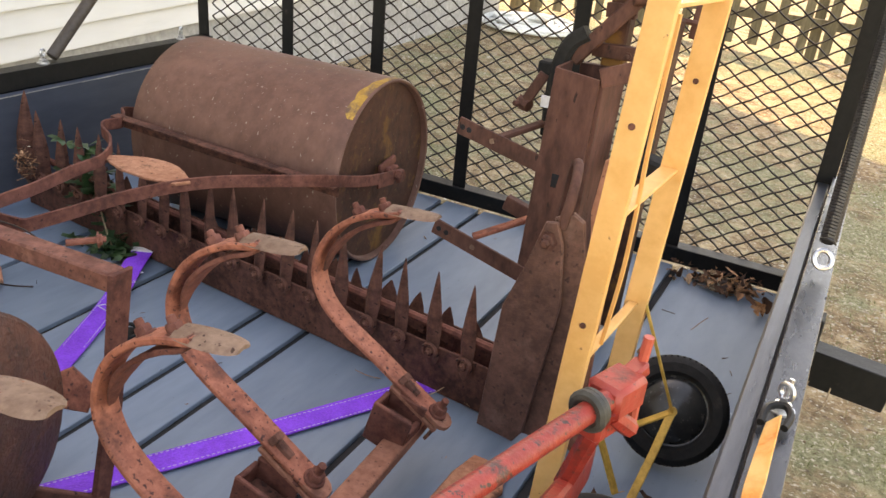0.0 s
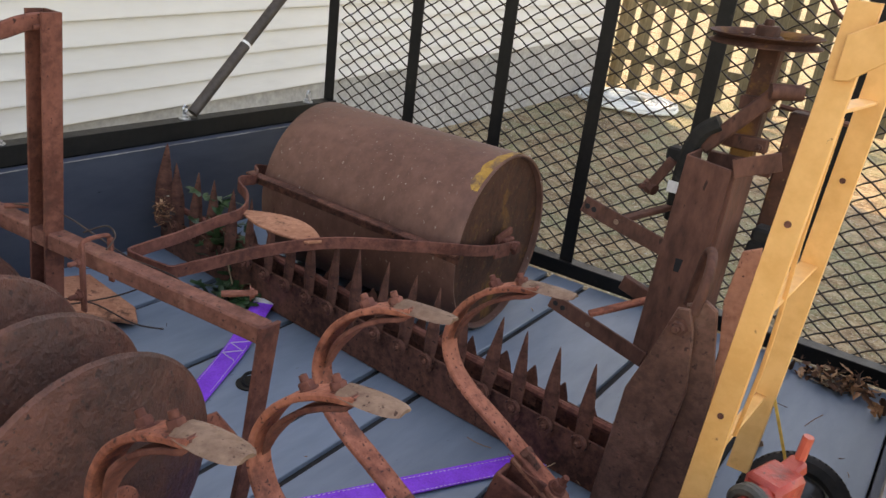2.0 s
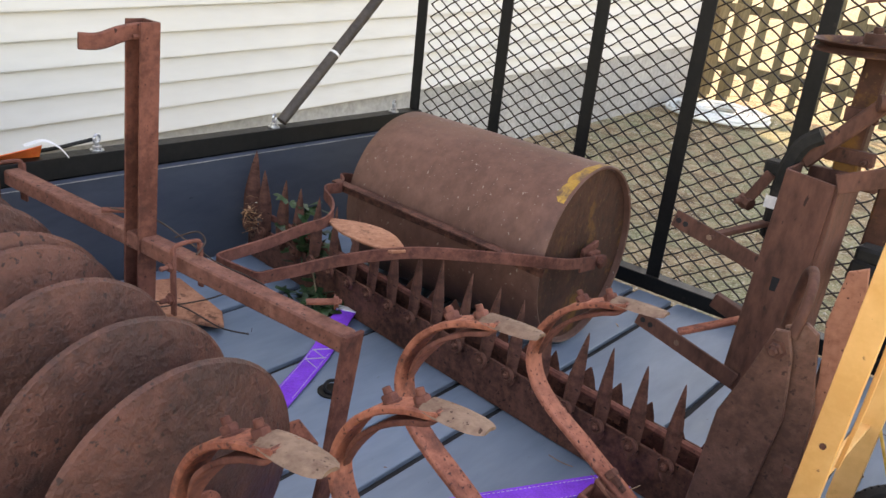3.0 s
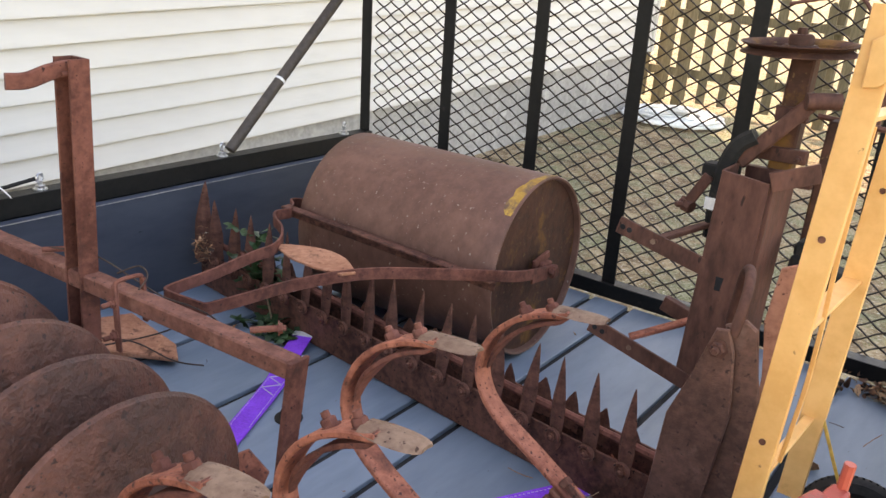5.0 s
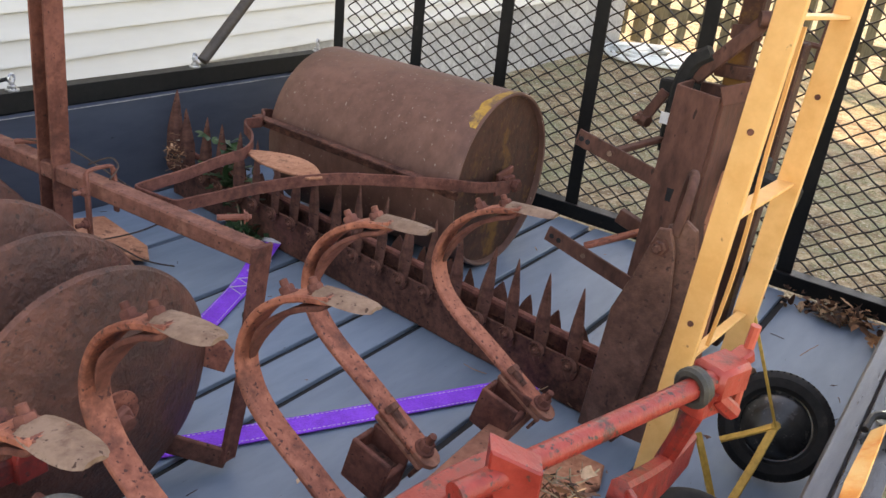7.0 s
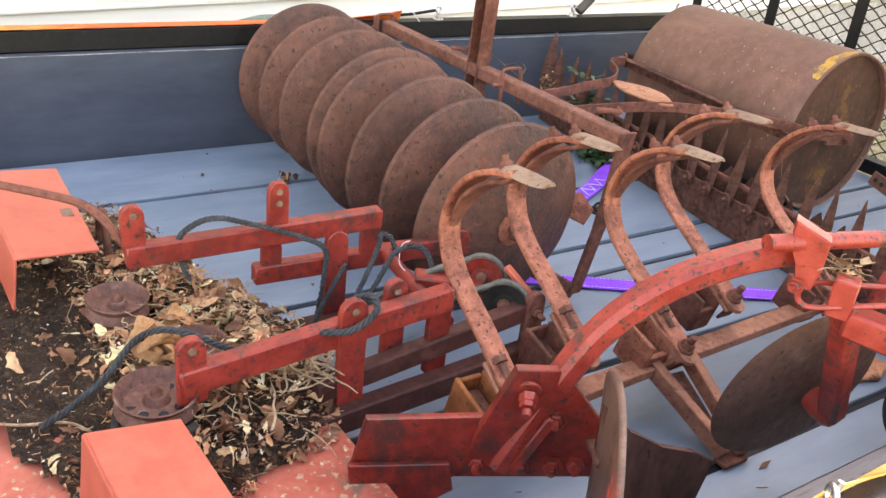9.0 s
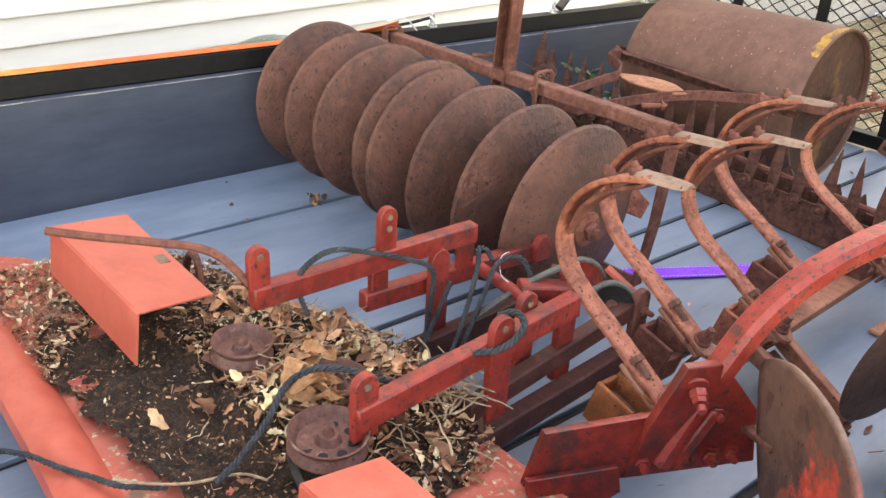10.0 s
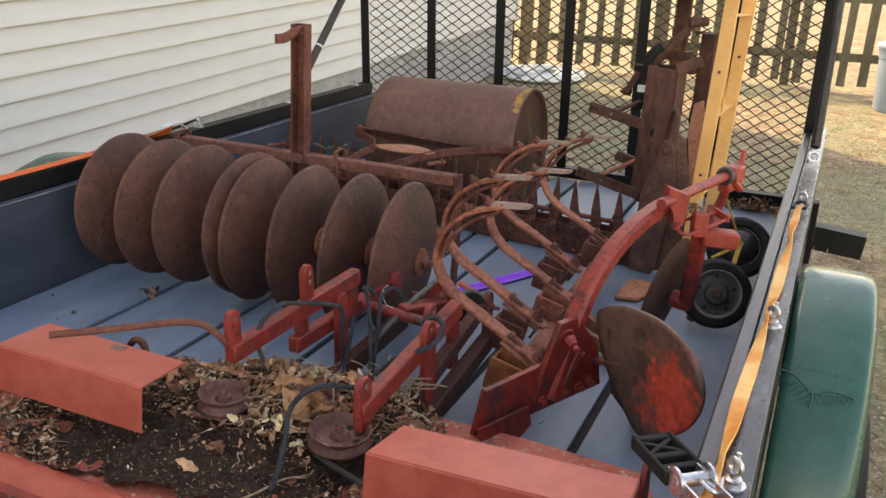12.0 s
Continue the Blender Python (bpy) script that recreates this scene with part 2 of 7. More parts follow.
GREEN = surface("green_moulded_plastic", (0.008, 0.072, 0.053), (0.013, 0.095, 0.071), 5, 0.24, 0.0, 0.06, 60, (0.018, 0.108, 0.082), (0.62, 0.8), 3, spec=0.55)
RUBBER = surface("black_rubber", (0.009, 0.009, 0.009), (0.022, 0.021, 0.020), 20, 0.75, 0.0, 0.3, 80, (0.055, 0.05, 0.044), (0.60, 0.75), 14, spec=0.25)
RIM = surface("black_rim_paint", (0.022, 0.022, 0.021), (0.045, 0.044, 0.042), 14, 0.24, 0.2, 0.08, 40, (0.09, 0.08, 0.07), (0.64, 0.75), 14, spec=0.6)
RIM_GREY = surface("dusty_grey_rim", (0.0360, 0.0351, 0.0315), (0.0960, 0.0920, 0.0810), 16, 0.5, 0.2, 0.2, 50)
LIP = surface("pale_worn_lip", (0.10, 0.10, 0.092), (0.24, 0.235, 0.21), 18, 0.5, 0.2, 0.2, 60, (0.05, 0.045, 0.04), (0.56, 0.68), 16)
ROPE = surface("dark_braided_rope", (0.018, 0.022, 0.026), (0.055, 0.062, 0.068), 60, 0.8, 0.0, 0.6, 250)
BELT = surface("dark_worn_belt", (0.018, 0.016, 0.014), (0.05, 0.043, 0.036), 30, 0.75)
PULLEY = surface("dusty_rusted_pulley", (0.105, 0.040, 0.031), (0.215, 0.098, 0.076), 24, 0.6, 0.15, 0.45, 80, (0.27, 0.165, 0.135), (0.58, 0.70), 22, pits=(130, 0.64, (0.05, 0.024, 0.02)), spec=0.4)
BELT_GREY = surface("grey_worn_belt", (0.055, 0.055, 0.050), (0.13, 0.128, 0.115), 30, 0.7, 0.0, 0.2, 120)
SOIL = surface("dark_leaf_mould", (0.0095, 0.0056, 0.0042), (0.0621, 0.0300, 0.0180), 60, 0.75, 0.0, 1.0, 130, (0.1148, 0.0575, 0.0312), (0.55, 0.62), 80, fine=(0.1620, 0.0938, 0.0540), depth=0.018)
TWIG = surface("dry_twig", (0.16, 0.11, 0.07), (0.36, 0.28, 0.18), 40, 0.85)
IVY = surface("green_ivy", (0.008, 0.030, 0.011), (0.030, 0.078, 0.028), 30, 0.36, 0.0, 0.2, 120)
HOSE = surface("pale_hose", (0.62, 0.65, 0.63), (0.80, 0.82, 0.80), 10, 0.45)
ORANGE_LEAF = surface("bright_tan_leaf", (0.34, 0.145, 0.062), (0.55, 0.30, 0.155), 30, 0.75, 0.0, 0.25, 120, (0.20, 0.085, 0.042), (0.58, 0.70), 22)
STRAW = surface("dry_straw", (0.21, 0.130, 0.078), (0.47, 0.340, 0.220), 30, 0.8, 0.0, 0.15, 120)
BIN = surface("pale_blue_plastic", (0.27, 0.37, 0.49), (0.35, 0.45, 0.57), 3, 0.4, 0.0, 0.05, 40)
ROOF = surface("grey_shingle", (0.08, 0.08, 0.085), (0.15, 0.15, 0.155), 14, 0.9, 0.0, 0.4)
WIRE = surface("rusty_wire", (0.03, 0.02, 0.018), (0.08, 0.05, 0.04), 40, 0.7, 0.2)


def ground_material():
    m = bpy.data.materials.new("packed_dirt_with_thin_grass")
    m.use_nodes = True
    nt = m.node_tree
    b = nt.nodes["Principled BSDF"]
    vec = nt.nodes.new("ShaderNodeTexCoord").outputs["Object"]
    dirt = ramp(nt, noise_node(nt, vec, 6, 10, 0.8), [(0.38, (0.11, 0.064, 0.031)), (0.50, (0.30, 0.198, 0.106)), (0.60, (0.52, 0.395, 0.240))])
    grass = ramp(nt, noise_node(nt, vec, 60, 5, 0.8), [(0.40, (0.095, 0.115, 0.045)), (0.60, (0.37, 0.365, 0.215))])
    where = ramp(nt, noise_node(nt, vec, 1.1, 9, 0.8), [(0.45, (0, 0, 0)), (0.55, (0.85, 0.85, 0.85))])
    col = mixed(nt, where, dirt, grass)
    grit = ramp(nt, noise_node(nt, vec, 55, 4, 0.7), [(0.57, (0, 0, 0)), (0.63, (1, 1, 1))])
    col = mixed(nt, grit, col, (0.58, 0.50, 0.38))
    dark = ramp(nt, noise_node(nt, vec, 30, 5, 0.75), [(0.56, (0, 0, 0)), (0.65, (0.9, 0.9, 0.9))])
    col = mixed(nt, dark, col, (0.10, 0.068, 0.04))
    nt.links.new(col, b.inputs["Base Color"])
    b.inputs["Roughness"].default_value = 0.95
    bn = nt.nodes.new("ShaderNodeBump")
    bn.inputs["Strength"].default_value, bn.inputs["Distance"].default_value = 1.0, 0.03
    nt.links.new(noise_node(nt, vec, 30, 8, 0.7), bn.inputs["Height"])
    nt.links.new(bn.outputs["Normal"], b.inputs["Normal"])
    return m


GROUND = ground_material()


# ---- mesh helpers ----
def V(*a):
    return Vector(a[0] if len(a) == 1 else a)


def part(name, bm, material, parent=None, label="", smooth=True, recalc=True):
    """Links a bmesh as one mesh object, in world metres, under a thing or a part."""
    if recalc:
        bmesh.ops.recalc_face_normals(bm, faces=bm.faces[:])
    me = bpy.data.meshes.new(name)
    bm.to_mesh(me)
    bm.free()
    for i, mt in enumerate(material if isinstance(material, (list, tuple)) else [material]):
        me.materials.append(mt)
    if smooth:
        me.shade_smooth()
        me.set_sharp_from_angle(angle=radians(38))
    ob = new(name, me)
    if parent:
        ob.parent = parent
        if parent.type == "EMPTY":
            ob.location = -parent.location
    if label:
        ob["label"] = label
    return ob


def thing(name, at, label, category, group="", kind=""):
    e = new(name)
    e.empty_display_size = 0.05
    e.location = at
    return tagged(e, label, category, group, kind)


def box(bm, c, s, rot=None, bevel=0.002):
    m = Matrix.Translation(c) @ (rot.to_4x4() if rot else Matrix()) @ Matrix.Diagonal((*s, 1))
    r = bmesh.ops.create_cube(bm, size=1.0, matrix=m)
    if bevel:
        edges = {e for v in r["verts"] for e in v.link_edges}
        bmesh.ops.bevel(bm, geom=list(edges), offset=min(bevel, min(s) * 0.3), segments=1, affect="EDGES")
    return bm


def frame_of(d, up=(0, 0, 1)):
    d = V(d).normalized()
    u = V(up)
    if abs(d.dot(u.normalized())) > 0.98:
        u = V(1, 0, 0) if abs(d.x) < 0.9 else V(0, 1, 0)
    s = d.cross(u).normalized()
    u = s.cross(d).normalized()
    return s, d, u


def beam(bm, a, b, w, h, up=(0, 0, 1), bevel=0.002):
    """A bar from a to b, w wide across, h high along up."""
    a, b = V(a), V(b)
    s, d, u = frame_of(b - a, up)
    return box(bm, (a + b) / 2, (w, (b - a).length, h), Matrix((s, d, u)).transposed(), bevel)


def sweep(bm, pts, profile, up=(0, 0, 1), caps=True, closed=False, twist=None, fixed=False, taper=None):
    """Sweeps a closed 2D profile (across, up) along a polyline."""
    pts = [V(p) for p in pts]
    n, rings, prev_u = len(pts), [], None
    for i, p in enumerate(pts):
        if closed:
            d = pts[(i + 1) % n] - pts[i - 1]
        else:
            d = pts[min(i + 1, n - 1)] - pts[max(i - 1, 0)]
        s, dd, u = frame_of(d, up if (fixed or prev_u is None) else prev_u)
        prev_u = u
        if twist:
            q = Matrix.Rotation(twist[i], 3, dd)
            s, u = q @ s, q @ u
        k = taper[i] if taper else 1.0
        rings.append([bm.verts.new(p + s * x * k + u * z * k) for x, z in profile])
    m = len(profile)
    last = n if closed else n - 1
    for i in range(last):
        a, b = rings[i], rings[(i + 1) % n]
        for j in range(m):
            bm.faces.new((a[j], a[(j + 1) % m], b[(j + 1) % m], b[j]))
    if caps and not closed:
        bm.faces.new(rings[0][::-1])
        bm.faces.new(rings[-1])
    return bm


def circle(r, k=8):
    return [(r * math.cos(2 * math.pi * i / k), r * math.sin(2 * math.pi * i / k)) for i in range(k)]


def rect(w, h):
    b = min(w, h) * 0.22
    w, h = w / 2, h / 2
    return [(-w + b, -h), (w - b, -h), (w, -h + b), (w, h - b), (w - b, h), (-w + b, h), (-w, h - b), (-w, -h + b)]


def spline(pts, k=6, closed=False):
    """A smooth curve through the points."""
    P = [V(p) for p in pts]
    out, n = [], len(P)
    for i in range(n if closed else n - 1):
        g = lambda j: P[j % n] if closed else P[max(0, min(n - 1, j))]
        a, b, c, d = g(i - 1), g(i), g(i + 1), g(i + 2)
        for s in range(k):
            t = s / k
            out.append(0.5 * ((2 * b) + (c - a) * t + (2 * a - 5 * b + 4 * c - d) * t * t + (3 * b - a - 3 * c + d) * t ** 3))
    if not closed:
        out.append(P[-1])
    return out


def tube(bm, pts, r, k=8, closed=False, caps=True, taper=None):
    return sweep(bm, pts, circle(r, k), closed=closed, caps=caps, taper=taper)


def strap_bar(bm, pts, w, t, up=(0, 0, 1), fixed=True, twist=None):
    """Flat bar: w across, t thick along up."""
    return sweep(bm, pts, rect(w, t), up, fixed=fixed, twist=twist)


def lathe(bm, profile, c, axis=(0, 0, 1), k=32, close=False):
    """Turns (radius, height) pairs round an axis through c."""
    c = V(c)
    s, d, u = frame_of(axis)
    rings = []
    for r, h in profile:
        if r < 1e-6:
            rings.append([bm.verts.new(c + d * h)])
        else:
            rings.append([bm.verts.new(c + d * h + (s * math.cos(2 * math.pi * i / k) + u * math.sin(2 * math.pi * i / k)) * r) for i in range(k)])
    pairs = list(zip(rings, rings[1:])) + ([(rings[-1], rings[0])] if close else [])
    for a, b in pairs:
        for i in range(k):
            j = (i + 1) % k
            if len(a) == 1 and len(b) == 1:
                continue
            if len(a) == 1:
                bm.faces.new((a[0], b[i], b[j]))
            elif len(b) == 1:
                bm.faces.new((a[i], b[0], a[j]))
            else:
                bm.faces.new((a[i], b[i], b[j], a[j]))
    return bm


def plate(bm, pts, t, bevel=0.0015):
    """A flat plate with that outline, t thick, centred on its plane."""
    pts = [V(p) for p in pts]
    nrm = V(0, 0, 0)
    for a, b in zip(pts, pts[1:] + pts[:1]):
        nrm += a.cross(b)
    nrm.normalize()
    c = [bm.verts.new(p - nrm * t / 2) for p in pts]
    d = [bm.verts.new(p + nrm * t / 2) for p in pts]
    k = len(pts)
    fs = [bm.faces.new(c[::-1]), bm.faces.new(d)] + [bm.faces.new((c[i], c[(i + 1) % k], d[(i + 1) % k], d[i])) for i in range(k)]
    if bevel:
        edges = set(fs[0].edges) | set(fs[1].edges)
        bmesh.ops.bevel(bm, geom=list(edges), offset=min(bevel, t * 0.3), segments=1, affect="EDGES")
    return bm


def bolt(bm, p, axis, r=0.009, h=0.008, tail=0.012):
    """A hex nut with the bolt's end standing out of it."""
    p, d = V(p), V(axis).normalized()
    lathe(bm, [(0, 0), (r * 1.45, 0), (r * 1.45, 0.002), (r, 0.002), (r, h * 0.85), (r * 0.85, h), (r * 0.55, h), (r * 0.55, h + tail), (r * 0.45, h + tail + 0.002), (0, h + tail + 0.002)], p, d, 6)
    return bm


def ring(bm, c, R, r, axis, k=20, m=8):
    s, d, u = frame_of(axis)
    return tube(bm, [V(c) + (s * math.cos(2 * math.pi * i / k) + u * math.sin(2 * math.pi * i / k)) * R for i in range(k)], r, m, closed=True)


def B():
    return bmesh.new()


# ---- the yard ----
def ground_z(x, y):
    return -0.5 + 0.015 * (min(max(y, -30), 30) - 6.5)


def build_ground():
    bm = B()
    xs = [-400, -60, -15, -6] + [-4 + 0.5 * i for i in range(33)] + [16, 30, 80, 400]
    ys = [-400, -60, -20, -8] + [-6 + 0.5 * i for i in range(45)] + [20, 40, 90, 400]
    grid = [[bm.verts.new((x, y, ground_z(x, y) + 0.03 * noise.noise((x * 0.8, y * 0.8, 0.3)))) for x in xs] for y in ys]
    for a, b in zip(grid, grid[1:]):
        for i in range(len(xs) - 1):
            bm.faces.new((a[i], a[i + 1], b[i + 1], b[i]))
    tagged(part("ground", bm, GROUND), "bare brown dirt yard with thin dry grass", "ground", kind="structure")


build_ground()

HOUSE_X, HOUSE_END, HOUSE_START = -2.6, 6.25, -9.0
SLOPE = 0.039
EXPOSURE = 0.117


def house_z(y, z):
    return z + SLOPE * y


def build_house():
    h = thing("house", (HOUSE_X, 0, -0.8), "white vinyl-sided house on a grey concrete foundation", "house")
    sill = -0.14
    bm = B()
    a = [(HOUSE_X - 0.02, HOUSE_START, house_z(HOUSE_START, -1.6)), (HOUSE_X - 0.02, HOUSE_END, house_z(HOUSE_END, -1.6)),
         (HOUSE_X - 0.02, HOUSE_END, house_z(HOUSE_END, sill)), (HOUSE_X - 0.02, HOUSE_START, house_z(HOUSE_START, sill))]
    plate(bm, [V(p) - V(0.12, 0, 0) for p in a], 0.24, 0)
    b = [(HOUSE_X - 8, HOUSE_END, -1.2), (HOUSE_X - 0.27, HOUSE_END, -1.2), (HOUSE_X - 0.27, HOUSE_END, house_z(HOUSE_END, sill)), (HOUSE_X - 8, HOUSE_END, house_z(HOUSE_END, sill))]
    plate(bm, [V(p) - V(0, 0.12, 0) for p in b], 0.24, 0)
    part("foundation", bm, CONCRETE, h, "grey concrete foundation")
    wall = None
    bm = B()
    top = 4.4
    plate(bm, [(HOUSE_X - 0.10, HOUSE_START, house_z(HOUSE_START, sill)), (HOUSE_X - 0.10, HOUSE_END - 0.05, house_z(HOUSE_END, sill)),
               (HOUSE_X - 0.10, HOUSE_END - 0.05, house_z(HOUSE_END, top)), (HOUSE_X - 0.10, HOUSE_START, house_z(HOUSE_START, top))], 0.16, 0)
    plate(bm, [(HOUSE_X - 8, HOUSE_END - 0.1, sill), (HOUSE_X - 0.18, HOUSE_END - 0.1, sill + 0.2), (HOUSE_X - 0.18, HOUSE_END - 0.1, top + 0.2), (HOUSE_X - 8, HOUSE_END - 0.1, top + 0.2)], 0.1, 0)
    wall = part("wall", bm, SIDING, h)
    # lap siding: each course leans out at its foot and casts a thin shadow on the next
    n = int((top - sill) / EXPOSURE)
    prof = [(-0.012, 0.012), (0.012, 0.003), (0.020, 0.0), (0.023, 0.003), (0.022, 0.012), (-0.006, EXPOSURE + 0.006), (-0.012, EXPOSURE + 0.008)]
    bm = B()
    y0, y1 = HOUSE_START, HOUSE_END
    va = [bm.verts.new((x, y0, house_z(y0, z))) for x, z in prof]
    vb = [bm.verts.new((x, y1, house_z(y1, z))) for x, z in prof]
    k = len(prof)
    for i in range(k):
        bm.faces.new((va[i], va[(i + 1) % k], vb[(i + 1) % k], vb[i]))
    bm.faces.new(va[::-1]), bm.faces.new(vb)
    first = part("siding_board", bm, SIDING, wall, smooth=False)
    first.location = (HOUSE_X, 0, sill)
    for i in range(1, n):
        o = new("siding_board", first.data)
        o.parent = wall
        o.location = (HOUSE_X, 0, sill + i * EXPOSURE)
    bm = B()
    beam(bm, (HOUSE_X + 0.0, HOUSE_END + 0.005, house_z(HOUSE_END, sill - 0.01)), (HOUSE_X + 0.0, HOUSE_END + 0.005, house_z(HOUSE_END, top)), 0.075, 0.06, (0, 1, 0))
    part("corner_trim", bm, SIDING, h)
    bm = B()
    e = house_z(0, top) + 0.1
    for s in (0, 1):
        a, b = ((HOUSE_X + 0.4, e - 0.12), (HOUSE_X - 4, e + 1.6)) if s == 0 else ((HOUSE_X - 8.4, e - 0.12), (HOUSE_X - 4, e + 1.6))
        plate(bm, [(a[0], HOUSE_START - 0.3, a[1]), (a[0], HOUSE_END + 0.3, a[1]), (b[0], HOUSE_END + 0.3, b[1]), (b[0], HOUSE_START - 0.3, b[1])], 0.12, 0)
    part("roof", bm, ROOF, h, "low-pitched grey shingle roof")


build_house()


def build_fence():
    f = thing("fence", (0, 6.75, -0.5), "weathered grey-brown wooden picket fence", "fence")
    y0 = 6.72
    fr = random.Random(3)

    def picket(w, h):
        bm = B()
        plate(bm, [(-w / 2, 0, 0), (w / 2, 0, 0), (w / 2, 0, h - 0.05), (w / 2 - 0.03, 0, h), (-w / 2 + 0.03, 0, h), (-w / 2, 0, h - 0.05)], 0.018)
        me = bpy.data.meshes.new("picket")
        bmesh.ops.recalc_face_normals(bm, faces=bm.faces[:])
        bm.to_mesh(me)
        bm.free()
        me.materials.append(FENCE)
        return me

    kinds = [picket(0.085, 1.15), picket(0.095, 1.2), picket(0.09, 1.12)]
    x = -3.05
    i = 0
    while x < 6.0:
        o = new("picket", kinds[i % 3])
        o.parent = f
        o.location = (x, -0.02, 0.07 + fr.uniform(-0.02, 0.02))
        o.rotation_euler = (fr.uniform(-0.01, 0.01), fr.uniform(-0.015, 0.015), 0)
        x += 0.225 + fr.uniform(-0.012, 0.012)
        i += 1
    for z in (0.37, 0.98):
        bm = B()
        beam(bm, (-3.1, y0 + 0.055, -0.5 + z), (6.1, y0 + 0.055, -0.5 + z), 0.04, 0.09)
        part("rail", bm, FENCE, f)
    for px in (-2.68, -2.45, -0.95, 0.45, 2.0, 3.6, 5.2):
        bm = B()
        box(bm, (px, y0 + 0.13, 0.10), (0.095, 0.095, 1.35))
        part("post", bm, FENCE, f)


build_fence()


def build_bin():
    t = thing("trash_can", (1.5, 5.72, -0.5), "pale blue plastic trash can with a lid on the grass", "trash can")
    c = (1.585, 5.86, -0.51)
    bm = B()
    lathe(bm, [(0, 0), (0.215, 0), (0.225, 0.02), (0.25, 0.5), (0.262, 0.51), (0.262, 0.56), (0.268, 0.57), (0.275, 0.62), (0.0, 0.62)], c, (0, 0, 1), 40)
    part("body", bm, BIN, t)
    bm = B()
    lathe(bm, [(0.283, 0.60), (0.287, 0.625), (0.28, 0.64), (0.24, 0.65), (0.2, 0.672), (0, 0.68)], c, (0, 0, 1), 40)
    part("lid", bm, BIN, t)
    bm = B()
    tube(bm, spline([V(c) + V(-0.06, -0.2, 0.68), V(c) + V(-0.04, -0.2, 0.715), V(c) + V(0.04, -0.2, 0.715), V(c) + V(0.06, -0.2, 0.68)]), 0.01)
    part("handle", bm, BIN, t)


build_bin()


def build_hose():
    rr = random.Random(5)
    pts = []
    c = V(-2.12, 5.96, -0.497)
    for i in range(240):
        a = i * 0.42
        R = 0.42 + 0.17 * math.sin(i * 0.13) + 0.05 * math.sin(i * 0.47) + rr.uniform(-0.03, 0.03)
        pts.append(c + V(math.cos(a) * R * 0.80, math.sin(a) * R * 0.95, 0.014 + 0.00016 * i + 0.008 * math.sin(i * 0.7)))
    pts += [c + V(-0.45, -0.25, 0.03), c + V(-0.62, -0.3, 0.02), c + V(-0.75, -0.36, 0.02)]
    bm = B()
    tube(bm, spline(pts, 2), 0.015, 6)
    tagged(part("garden_hose", bm, HOSE), "pale coiled garden hose lying on bare dirt", "hose")


build_hose()


def build_litter():
    """Pebbles, chips and leaves strewn on the dirt, as one mesh."""
    lr = random.Random(11)
    verts, faces = [], []
    for _ in range(9000):
        x, y = (lr.uniform(-3, 6), lr.uniform(-4, 6.6)) if lr.random() < 0.6 else (lr.uniform(1.05, 2.6), lr.uniform(-2.5, 3.5))
        if -1.05 < x < 1.05 and y < 0:
            continue
        z = ground_z(x, y) + 0.03 * noise.noise((x * 0.8, y * 0.8, 0.3))
        s = lr.uniform(0.004, 0.016) * (1.7 if lr.random() < 0.06 else 1)
        a = lr.uniform(0, 6.28)
        h = s * lr.uniform(0.25, 0.6)
        n0 = len(verts)
        for i in range(5):
            r = s * lr.uniform(0.7, 1.1)
            verts.append((x + r * math.cos(a + i * 1.257), y + r * 0.7 * math.sin(a + i * 1.257), z - 0.002))
        verts.append((x + lr.uniform(-.3, .3) * s, y, z + h))
        faces += [(n0 + i, n0 + (i + 1) % 5, n0 + 5) for i in range(5)]
    me = bpy.data.meshes.new("ground_litter")
    me.from_pydata(verts, [], faces)
    me.materials.append(LITTER)
    tagged(new("ground_litter", me), "small stones, bark chips and dead leaves on dirt", "litter", kind="stuff")


def island_material(name, stops, rough=0.85):
    m = bpy.data.materials.new(name)
    m.use_nodes = True
    nt = m.node_tree
    b = nt.nodes["Principled BSDF"]
    g = nt.nodes.new("ShaderNodeNewGeometry")
    col = ramp(nt, g.outputs["Random Per Island"], stops)
    tc = nt.nodes.new("ShaderNodeTexCoord")
    n = noise_node(nt, tc.outputs["Object"], 90, 3, 0.6)
    col = mixed(nt, 1.0, col, ramp(nt, n, [(0.3, (0.65, 0.65, 0.65)), (0.7, (1.15, 1.15, 1.15))]), "MULTIPLY")
    nt.links.new(col, b.inputs["Base Color"])
    b.inputs["Roughness"].default_value = rough
    return m


LITTER = island_material("stones_and_chips", [(0.0, (0.16, 0.09, 0.05)), (0.35, (0.36, 0.26, 0.17)), (0.75, (0.52, 0.45, 0.35)), (1.0, (0.68, 0.63, 0.55))])
LEAVES = island_material("mixed_dead_leaves", [(0.0, (0.0338, 0.0163, 0.0110)), (0.38, (0.1537, 0.0658, 0.0360)), (0.70, (0.4158, 0.1979, 0.0995)), (0.94, (0.6456, 0.3839, 0.2212)), (1.0, (0.8000, 0.7396, 0.5806))])
PALE_LEAVES = island_material("pale_leaf_flakes", [(0.0, (0.1671, 0.0856, 0.0484)), (0.45, (0.3331, 0.1934, 0.1152)), (0.8, (0.5893, 0.3993, 0.2650)), (1.0, (0.8455, 0.6622, 0.5299))])
TAN_LEAVES = island_material("tan_curled_leaves", [(0.0, (0.1493, 0.0610, 0.0353)), (0.4, (0.3806, 0.1667, 0.0890)), (0.75, (0.7188, 0.3660, 0.1981)), (1.0, (0.8000, 0.6770, 0.3948))])
